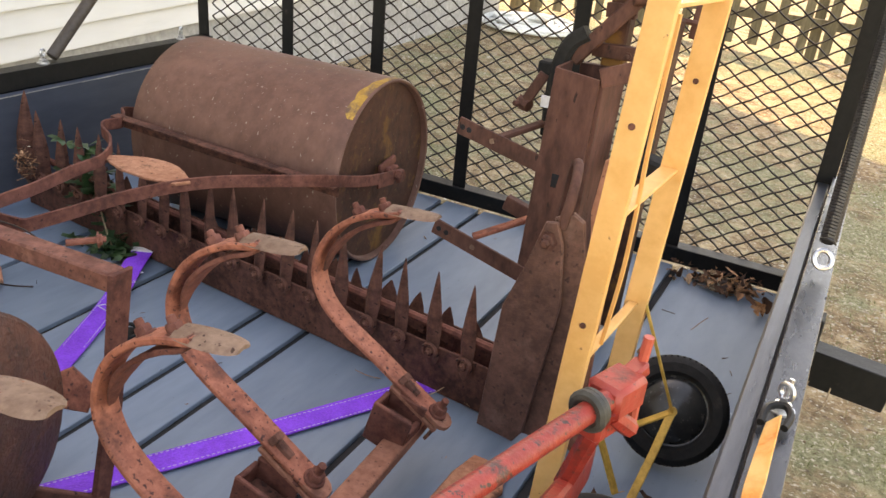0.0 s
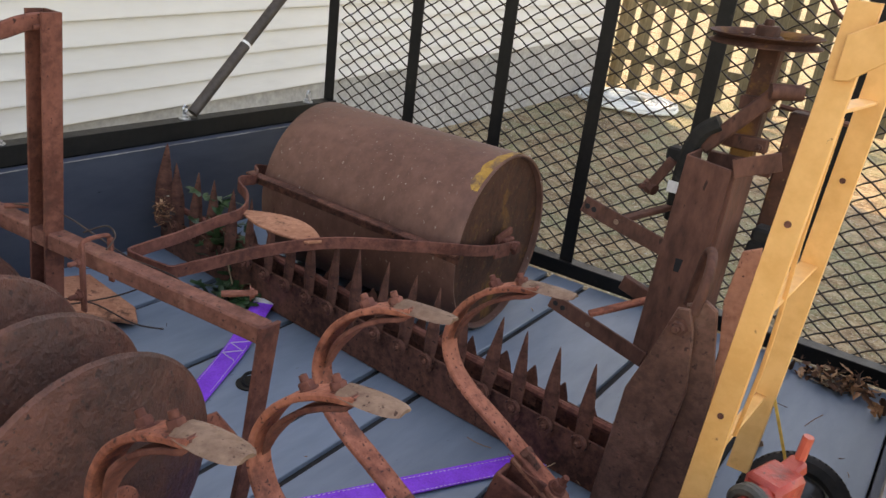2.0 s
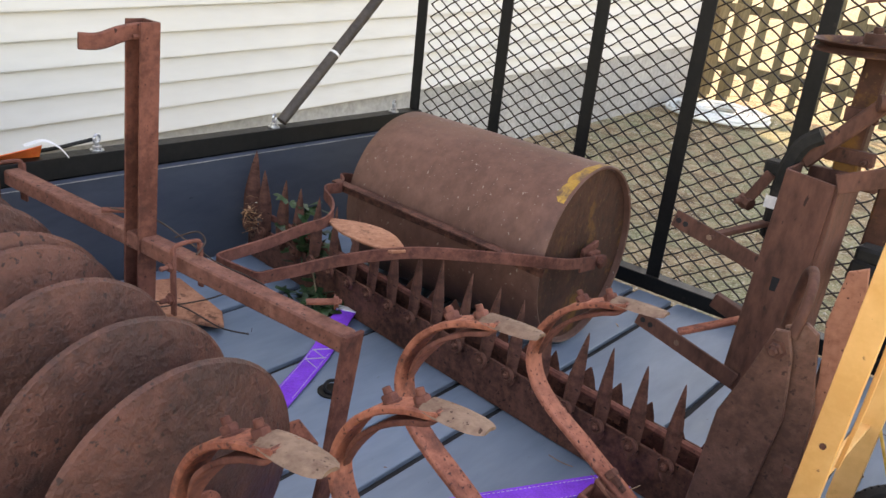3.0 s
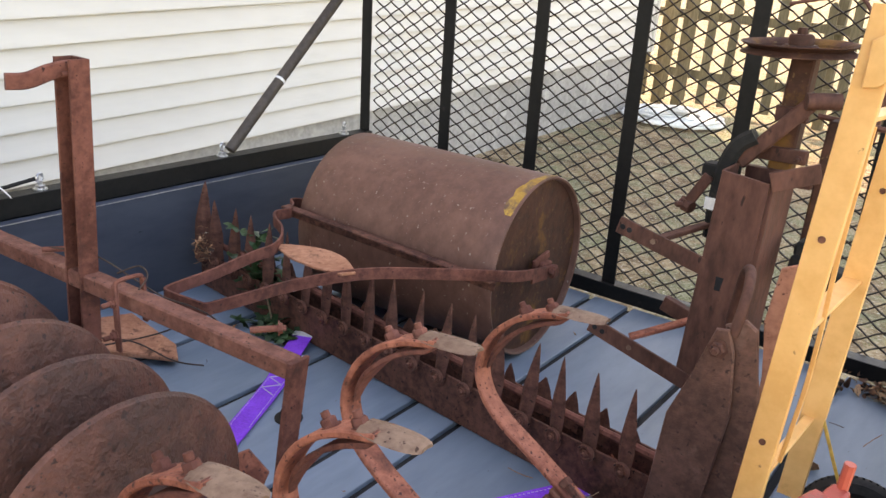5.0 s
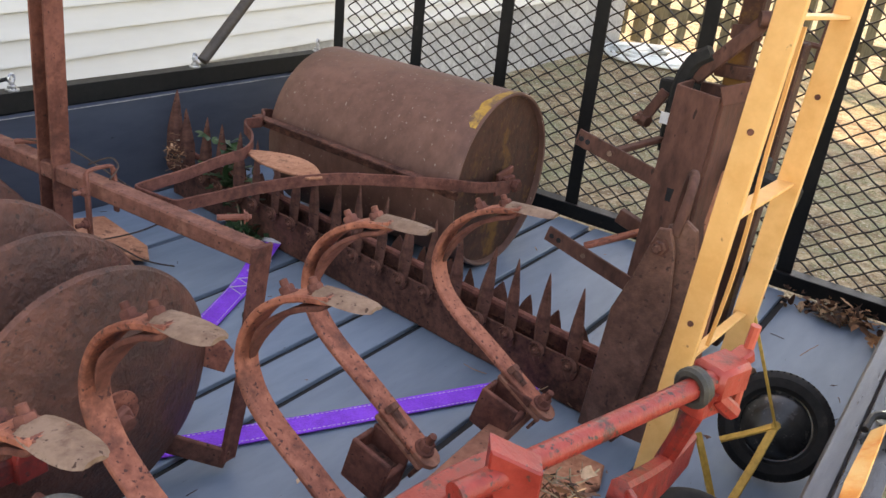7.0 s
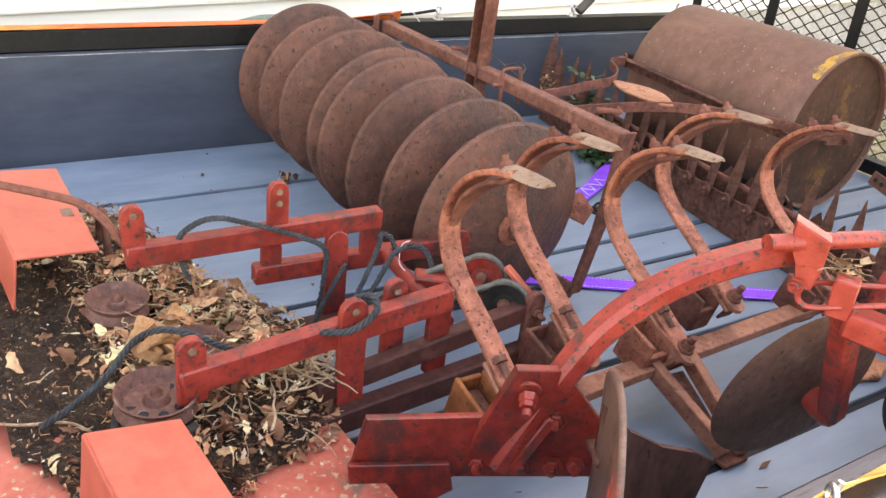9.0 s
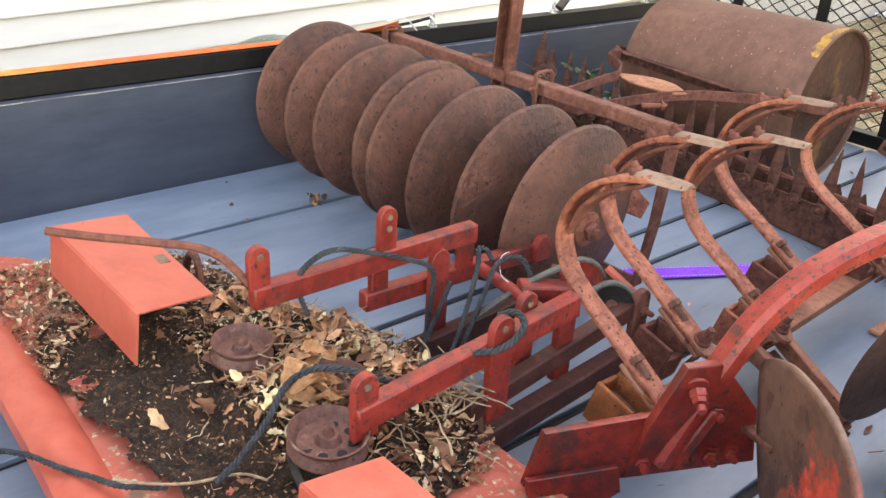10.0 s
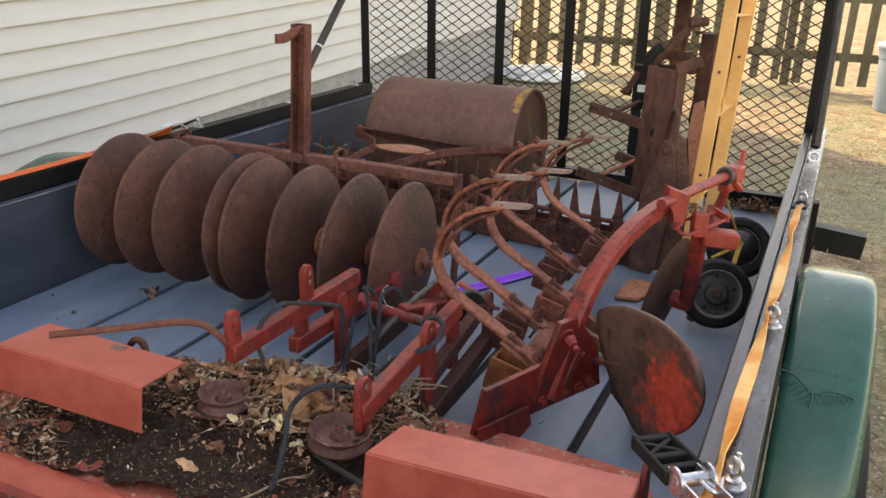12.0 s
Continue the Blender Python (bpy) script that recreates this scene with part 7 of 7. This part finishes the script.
# ---- brown column with a belt pulley on top ----
def build_column():
    t = thing("belt_column", (0.50, -0.62, 0), "tall brown rusted column with a belt pulley on top", "machine part")
    # folded front plate
    a0, a1 = V(0.455, -0.660, 0.600), V(0.437, -0.665, 0.150)
    b0, b1 = V(0.548, -0.672, 0.594), V(0.540, -0.680, 0.100)
    bm = B()
    plate(bm, [a0, b0, b1, a1], 0.008, 0.001)
    fp = part("front_plate", bm, RUST_PLATE, t, "brown rusted front plate")
    bm = B()
    plate(bm, [b0 + V(0.004, 0, 0), b0 + V(0.014, 0.11, 0.015), b1 + V(0.014, 0.11, 0), b1 + V(0.004, 0, 0)], 0.008, 0.001)
    part("side_plate", bm, RUST_PLATE, t)
    bm = B()
    plate(bm, [a0 + V(0, 0.004, 0), a0 + V(0.0, 0.09, 0), a1 + V(0, 0.09, 0), a1 + V(0, 0.004, 0)], 0.006, 0.001)
    part("side_plate", bm, RUST_PLATE, t)
    bm = B()
    box(bm, (0.497, -0.6715, 0.381), (0.026, 0.003, 0.028), bevel=0)
    part("square_hole", bm, GAP, fp)
    bm = B()
    beam(bm, b0 + V(0.0, -0.004, 0.004), b0 + V(0.075, 0.03, 0.032), 0.006, 0.036, bevel=0.001)
    part("top_lug", bm, RUST_PLATE, t)
    # inner post
    bm = B()
    beam(bm, (0.515, -0.52, 0.0), (0.519, -0.482, 0.818), 0.045, 0.045, (0, 1, 0), 0.004)
    post = part("inner_post", bm, RUST_END, t)
    for z, w in ((0.62, 0.09), (0.575, 0.13), (0.70, 0.06)):
        bm = B()
        beam(bm, (0.523 - w / 2, -0.515, z), (0.523 + w / 2, -0.52, z + 0.004), 0.02, 0.028)
        bolt(bm, (0.523 + w * 0.35, -0.526, z), (0, -1, 0), 0.008)
        part("post_lug", bm, RUST_PLATE, post)
    # pulley on top
    bm = B()
    r, c = 0.110, V(0.503, -0.482, 0.824)
    ax = V(-0.05, -0.03, 1)
    lathe(bm, [(0.0, 0.006), (0.03, 0.006), (0.04, -0.004), (r * 0.82, -0.005), (r * 0.88, 0.005), (r, 0.0105), (r * 1.0, 0.0085), (r * 0.84, 0.0), (r * 1.0, -0.0085), (r, -0.0105), (r * 0.88, -0.008), (0.03, -0.013), (0, -0.013)], c, ax, 48)
    pu = part("pulley", bm, RUST_END, t, "dark red V-belt pulley lying flat")
    bm = B()
    lathe(bm, [(0, 0.034), (0.008, 0.034), (0.010, 0.03), (0.010, 0.022), (0.021, 0.022), (0.024, 0.018), (0.024, 0.0), (0, 0.0)], c + V(0, 0, 0.004), ax, 8)
    part("pulley_nut", bm, RUST_END, pu)
    # diagonal arm and its cap
    bm = B()
    beam(bm, (0.562, -0.545, 0.734), (0.452, -0.560, 0.598), 0.026, 0.030, bevel=0.004)
    tube(bm, [(0.555, -0.57, 0.737), (0.608, -0.54, 0.742)], 0.016, 10)
    part("diagonal_arm", bm, RUST_PLATE, t)
    # thin bent rod above
    bm = B()
    tube(bm, spline([(0.44, -0.38, 0.90), (0.50, -0.36, 0.915), (0.56, -0.34, 0.925), (0.60, -0.36, 0.89), (0.64, -0.36, 0.86)]), 0.004, 6)
    part("bent_rod", bm, RUST_PLATE, t)
    bm = B()
    beam(bm, (0.655, -0.44, 0.66), (0.665, -0.42, 0.87), 0.020, 0.014, (0, 1, 0))
    part("hanging_bar", bm, RUST_PLATE, t)
    bm = B()
    tube(bm, [(0.56, -0.47, 0.700), (0.70, -0.45, 0.690)], 0.006, 6)
    part("spacer_rod", bm, RUST_PLATE, t)
    # black motor bracket with a white tag
    bm = B()
    sweep(bm, spline([(0.430, -0.56, 0.44), (0.428, -0.56, 0.52), (0.432, -0.56, 0.585), (0.448, -0.56, 0.632), (0.475, -0.555, 0.655)]), rect(0.032, 0.055), fixed=False, up=(0, 1, 0))
    mb = part("rubber_flap", bm, RUBBER, t, "black rubber flap")
    bm = B()
    box(bm, (0.424, -0.592, 0.512), (0.028, 0.003, 0.024), bevel=0)
    part("white_tag", bm, WHITE, mb)
    bm = B()
    box(bm, (0.405, -0.56, 0.575), (0.035, 0.04, 0.028), bevel=0.004)
    part("black_clip", bm, RUBBER, mb)
    bm = B()
    beam(bm, (0.405, -0.575, 0.565), (0.375, -0.58, 0.505), 0.022, 0.022)
    bolt(bm, (0.368, -0.585, 0.498), (-0.5, -0.8, 0), 0.012)
    tube(bm, [(0.36, -0.58, 0.500), (0.385, -0.59, 0.494)], 0.013, 8)
    part("clip_arm", bm, RUST_PLATE, t)
    # side brackets
    for p, q, w in (((0.267, -0.668, 0.447), (0.455, -0.664, 0.404), 0.036), ((0.245, -0.690, 0.222), (0.470, -0.684, 0.162), 0.036)):
        bm = B()
        beam(bm, p, q, 0.006, w, bevel=0.001)
        br = part("bracket_bar", bm, RUST_PLATE, t)
        for k in (0.06, 0.14, 0.42):
            bm = B()
            pos = V(p) + (V(q) - V(p)) * k
            lathe(bm, [(0, 0.0), (0.006, 0.0), (0.006, 0.001), (0, 0.001)], pos + V(0, -0.0035, 0), (0, -1, 0), 8)
            part("slot", bm, GAP if k < 0.4 else RUST_PALE, br)
    bm = B()
    beam(bm, (0.330, -0.672, 0.212), (0.442, -0.60, 0.268), 0.026, 0.008)
    part("brace", bm, RUST_ORANGE, t)
    bm = B()
    beam(bm, (0.345, -0.665, 0.430), (0.425, -0.58, 0.468), 0.022, 0.010)
    part("brace", bm, RUST_PLATE, t)
    bm = B()
    beam(bm, (0.348, -0.55, 0.262), (0.43, -0.55, 0.238), 0.02, 0.034)
    part("rear_lug", bm, RUST_PLATE, t)
    # black brackets behind
    bm = B()
    beam(bm, (0.60, -0.60, 0.44), (0.72, -0.62, 0.425), 0.05, 0.045, bevel=0.006)
    box(bm, (0.625, -0.595, 0.47), (0.05, 0.05, 0.03), bevel=0.006)
    part("black_bracket", bm, RUBBER, t)
    bm = B()
    beam(bm, (0.605, -0.50, 0.02), (0.615, -0.49, 0.70), 0.05, 0.05, (0, 1, 0), 0.004)
    part("rear_post", bm, RUST_END, t)


build_column()


# ---- pointed wing plates leaning by the column ----
def build_wing():
    t = thing("pointed_wing_plates", (0.62, -0.98, 0), "pair of tall brown pointed steel plates with a clevis", "plow part")
    bm = B()
    plate(bm, [(0.594, -1.003, 0.432), (0.572, -1.004, 0.352), (0.541, -1.004, 0.263), (0.524, -1.004, 0.012), (0.596, -1.006, 0.004), (0.612, -1.006, 0.03), (0.628, -1.005, 0.17), (0.641, -1.004, 0.296), (0.628, -1.003, 0.40), (0.614, -1.003, 0.436)], 0.009, 0.002)
    part("front_wing", bm, RUST_WING, t, "flat pointed wing plate")
    bm = B()
    plate(bm, [(0.602, -0.985, 0.435), (0.632, -0.985, 0.452), (0.652, -0.985, 0.440), (0.662, -0.984, 0.38), (0.676, -0.982, 0.32), (0.690, -0.982, 0.015), (0.600, -0.986, 0.015), (0.640, -0.986, 0.29)], 0.012, 0.003)
    part("rear_wing", bm, RUST_WING, t)
    bm = B()
    bolt(bm, (0.603, -1.008, 0.402), (0, -1, 0), 0.012, 0.011, tail=0.006)
    part("nut", bm, RUST_PLATE, t)
    bm = B()
    tube(bm, spline([(0.618, -0.995, 0.425), (0.622, -0.985, 0.465), (0.617, -0.955, 0.498), (0.604, -0.915, 0.508), (0.590, -0.885, 0.49), (0.580, -0.865, 0.44), (0.572, -0.85, 0.38)]), 0.0085, 10)
    part("clevis", bm, RUST_PLATE, t)
    bm = B()
    plate(bm, [(0.660, -0.962, 0.540), (0.686, -0.962, 0.554), (0.696, -0.962, 0.50), (0.700, -0.962, 0.30), (0.704, -0.962, 0.006), (0.665, -0.962, 0.006), (0.668, -0.962, 0.36), (0.652, -0.962, 0.45)], 0.009)
    part("back_wing", bm, RUST_BAR, t, "pinkish rusted back plate")
    bm = B()
    box(bm, (0.668, -0.992, 0.205), (0.016, 0.006, 0.018), bevel=0.002)
    part("square_lug", bm, RUST_PLATE, t)
    bm = B()
    beam(bm, (0.56, -0.95, 0.03), (0.60, -0.72, 0.05), 0.05, 0.05)
    part("foot", bm, RUST_PLATE, t)


build_wing()


# ---- loose pieces on the bed ----
def build_floor_plate():
    bm = B()
    plate(bm, [(0.546, -1.252, 0.008), (0.612, -1.242, 0.008), (0.640, -1.150, 0.008), (0.620, -1.090, 0.008), (0.560, -1.090, 0.008), (0.548, -1.15, 0.008)], 0.012, 0.003)
    tagged(part("steel_foot_plate", bm, RUST_SEAT), "flat tan rusted plate lying on the deck", "steel plate")
    bm = B()
    plate(bm, [(-0.80, -1.10, 0.03), (-0.60, -1.12, 0.02), (-0.54, -1.16, 0.02), (-0.70, -1.28, 0.03), (-0.84, -1.25, 0.04)], 0.014, 0.003)
    tagged(part("scrap_plate", bm, RUST_SEAT), "flat tan rusted scrap plate under the frame bar", "steel plate")
    for pts in ([(-0.72, -1.26, 0.05), (-0.62, -1.22, 0.06), (-0.53, -1.18, 0.03), (-0.50, -1.12, 0.006)], [(-0.68, -1.30, 0.05), (-0.60, -1.17, 0.07), (-0.56, -1.08, 0.10)]):
        bm = B()
        tube(bm, spline(pts), 0.002, 5)
        tagged(part("loose_wire", bm, WIRE), "short bent piece of dark rusty wire", "wire", "loose wires")


build_floor_plate()


def build_tie_down():
    t = thing("floor_tie_down", (-0.20, -1.14, 0), "black recessed tie-down ring on the deck", "tie-down")
    bm = B()
    lathe(bm, [(0, 0.0), (0.030, 0.0), (0.030, 0.003), (0.022, 0.005), (0, 0.003)], (-0.20, -1.14, 0), (0, 0, 1), 24)
    part("base_plate", bm, BLACK, t)
    bm = B()
    ring(bm, (-0.197, -1.14, 0.013), 0.017, 0.004, (0.3, -0.3, 1))
    part("ring", bm, BLACK, t)


build_tie_down()


def webbing(name, pts, w, material, label, group, twist=None, th=0.0025, k=8):
    t = thing(name, pts[0], label, "strap", group)
    sp = spline(pts, k)
    bm = B()
    tw = None
    if twist:
        tw = [twist[min(len(twist) - 1, i // k)] + (twist[min(len(twist) - 1, i // k + 1)] - twist[min(len(twist) - 1, i // k)]) * (i % k) / k for i in range(len(sp))]
    strap_bar(bm, sp, w, th, twist=tw)
    part("webbing", bm, material, t)
    return t, sp


t1, _ = webbing("purple_strap", [(-0.434, -0.866, 0.020), (-0.392, -0.945, 0.016), (-0.325, -1.06, 0.008), (-0.245, -1.23, 0.006), (-0.17, -1.40, 0.006), (-0.12, -1.52, 0.006)], 0.050, PURPLE, "bright purple tie-down webbing lying on the deck", "purple straps")
t2, _ = webbing("purple_strap", [(0.03, -1.583, 0.006), (0.06, -1.53, 0.006), (0.16, -1.355, 0.006), (0.30, -1.10, 0.006), (0.42, -0.885, 0.006)], 0.050, PURPLE, "bright purple tie-down webbing stretched across the deck", "purple straps")
bm = B()
strap_bar(bm, [(-0.440, -0.855, 0.0215), (-0.430, -0.874, 0.0215)], 0.051, 0.004)
part("white_end", bm, WHITE, t1, "white heat-cut end")
bm = B()
zz = [V(-0.385, -0.925, 0.0145) + (V(-0.300, -1.115, 0.0095) - V(-0.385, -0.925, 0.0145)) * (i / 9) + V(0.9, 0.4, 0).normalized() * (0.018 if i % 2 else -0.018) for i in range(10)]
tube(bm, zz, 0.0012, 4)
part("stitching", bm, WHITE, t1)
for s in (-1, 1):
    for tt, a, b in ((t1, V(-0.33, -1.05, 0.0098), V(-0.24, -1.24, 0.0078)), (t2, V(0.05, -1.548, 0.0078), V(0.40, -0.93, 0.0078))):
        side = V((b - a).y, -(b - a).x, 0).normalized() * 0.020 * s
        bm = B()
        n = int((b - a).length / 0.009)
        for i in range(n):
            p = a + (b - a) * (i / n) + side
            tube(bm, [p, p + (b - a).normalized() * 0.005], 0.0007, 4)
        part("edge_stitch", bm, WHITE, tt)

# orange straps along the rails
webbing("orange_strap", [(0.994, -1.215, 0.346), (0.993, -1.36, 0.346), (0.994, -1.50, 0.346), (0.993, -1.62, 0.338), (0.992, -1.76, 0.335), (0.991, -1.88, 0.340), (0.989, -1.985, 0.346), (0.988, -2.06, 0.344), (0.986, -2.15, 0.337), (0.984, -2.23, 0.335), (0.982, -2.32, 0.336), (0.982, -2.42, 0.340), (0.980, -2.50, 0.345), (0.976, -2.58, 0.342), (0.962, -2.66, 0.328)], 0.023, ORANGE,
        "twisted bright orange ratchet strap along the trailer rail", "orange straps", twist=[0.9, 0.5, 1.35, 0.5, 0.0, 0.6, 1.4, 1.0, 0.3, 0.0, 0.15, 0.7, 1.25, 0.8, 0.2])
t3, _ = webbing("orange_strap", [(-1.0, -1.34, 0.345), (-1.0, -1.45, 0.342), (-1.0, -1.7, 0.336), (-1.0, -2.2, 0.336), (-1.0, -2.9, 0.336), (-1.0, -3.7, 0.336)], 0.040, ORANGE_RED, "faded orange ratchet strap along the trailer rail", "orange straps", twist=[1.1, 0.5, 0.0, 0.0, 0.0, 0.0])
bm = B()
strap_bar(bm, spline([(-0.995, -1.38, 0.365), (-0.985, -1.34, 0.375), (-0.975, -1.31, 0.36), (-0.968, -1.29, 0.335)]), 0.022, 0.002)
part("white_label", bm, WHITE, t3)
bm = B()
tube(bm, spline([(-1.0, -1.34, 0.347), (-1.0, -1.29, 0.350), (-1.0, -1.24, 0.356), (-1.0, -1.205, 0.36)]), 0.005, 8)
part("hook", bm, BLACK, t3)
bm = B()
tube(bm, spline([(0.980, -1.225, 0.342), (0.984, -1.19, 0.346), (1.002, -1.178, 0.348), (1.012, -1.195, 0.346), (1.008, -1.225, 0.344)]), 0.005, 8)
tagged(part("strap_hook", bm, BLACK), "black steel hook of the orange strap", "hook")


def build_ratchet():
    t = thing("ratchet_buckle", (0.95, -2.60, 0.335), "black and zinc ratchet buckle resting on the trailer rail", "ratchet")
    # open black handle, two side bars joined by cross bars
    a0, b0 = V(0.884, -2.486, 0.338), V(0.946, -2.562, 0.344)
    d = (b0 - a0).normalized()
    side = V(-d.y, d.x, 0).normalized() * 0.027
    for q in (-1, 1):
        bm = B()
        beam(bm, a0 + side * q, b0 + side * q, 0.006, 0.020, bevel=0.0015)
        part("handle_bar", bm, RUBBER, t, "black plastic handle side")
    for f in (0.04, 0.52, 0.80):
        bm = B()
        c0 = a0 + (b0 - a0) * f
        beam(bm, c0 - side, c0 + side, 0.012, 0.014, bevel=0.002)
        part("cross_bar", bm, RUBBER, t)
    for q in (-1, 1):
        bm = B()
        beam(bm, a0 - side * q + d * 0.008, a0 + side * q + d * 0.045, 0.007, 0.010, bevel=0.001)
        part("web_rib", bm, RUBBER, t)
    # zinc frame and spool
    bm = B()
    for q in (-0.75, 0.75):
        beam(bm, b0 + side * q - d * 0.012, b0 + side * q + d * 0.070, 0.003, 0.022, bevel=0.0006)
    part("frame", bm, STEEL, t, "zinc-plated frame")
    bm = B()
    tube(bm, [b0 - side * 0.95 + d * 0.012 + V(0, 0, 0.004), b0 + side * 0.95 + d * 0.012 + V(0, 0, 0.004)], 0.009, 12)
    for q in (-0.85, 0.85):
        lathe(bm, [(0.0, -0.0018), (0.019, -0.0018), (0.019, 0.0018), (0.0, 0.0018)], b0 + side * q + d * 0.012 + V(0, 0, 0.004), side, 14)
    part("spool", bm, STEEL, t)
    bm = B()
    tube(bm, spline([b0 + d * 0.066 - side * 0.7, b0 + d * 0.072, b0 + d * 0.066 + side * 0.7]), 0.004, 8)
    part("bolt", bm, STEEL, t)
    bm = B()
    ring(bm, b0 + d * 0.03 + V(0.012, 0.0, 0.008), 0.012, 0.003, (0.4, 0.3, 0.8))
    part("pawl_ring", bm, STEEL, t)


build_ratchet()


def build_chain():
    t = thing("chain", (0.42, -0.80, 0), "short rusty chain lying behind the harrow", "chain")
    pts = spline([(0.36, -0.80, 0.012), (0.40, -0.84, 0.03), (0.43, -0.86, 0.015), (0.47, -0.84, 0.01), (0.50, -0.86, 0.01)], 4)
    for i, (a, b) in enumerate(zip(pts, pts[1:])):
        bm = B()
        d = (b - a).normalized()
        s, dd, u = frame_of(d, (0, 0, 1) if i % 2 else (0.5, 0.5, 0.3))
        c = (a + b) / 2
        tube(bm, [c + dd * 0.010 * math.cos(2 * math.pi * k / 10) + s * 0.006 * math.sin(2 * math.pi * k / 10) for k in range(10)], 0.0022, 5, closed=True)
        part("link", bm, RUST_ORANGE, t)


build_chain()
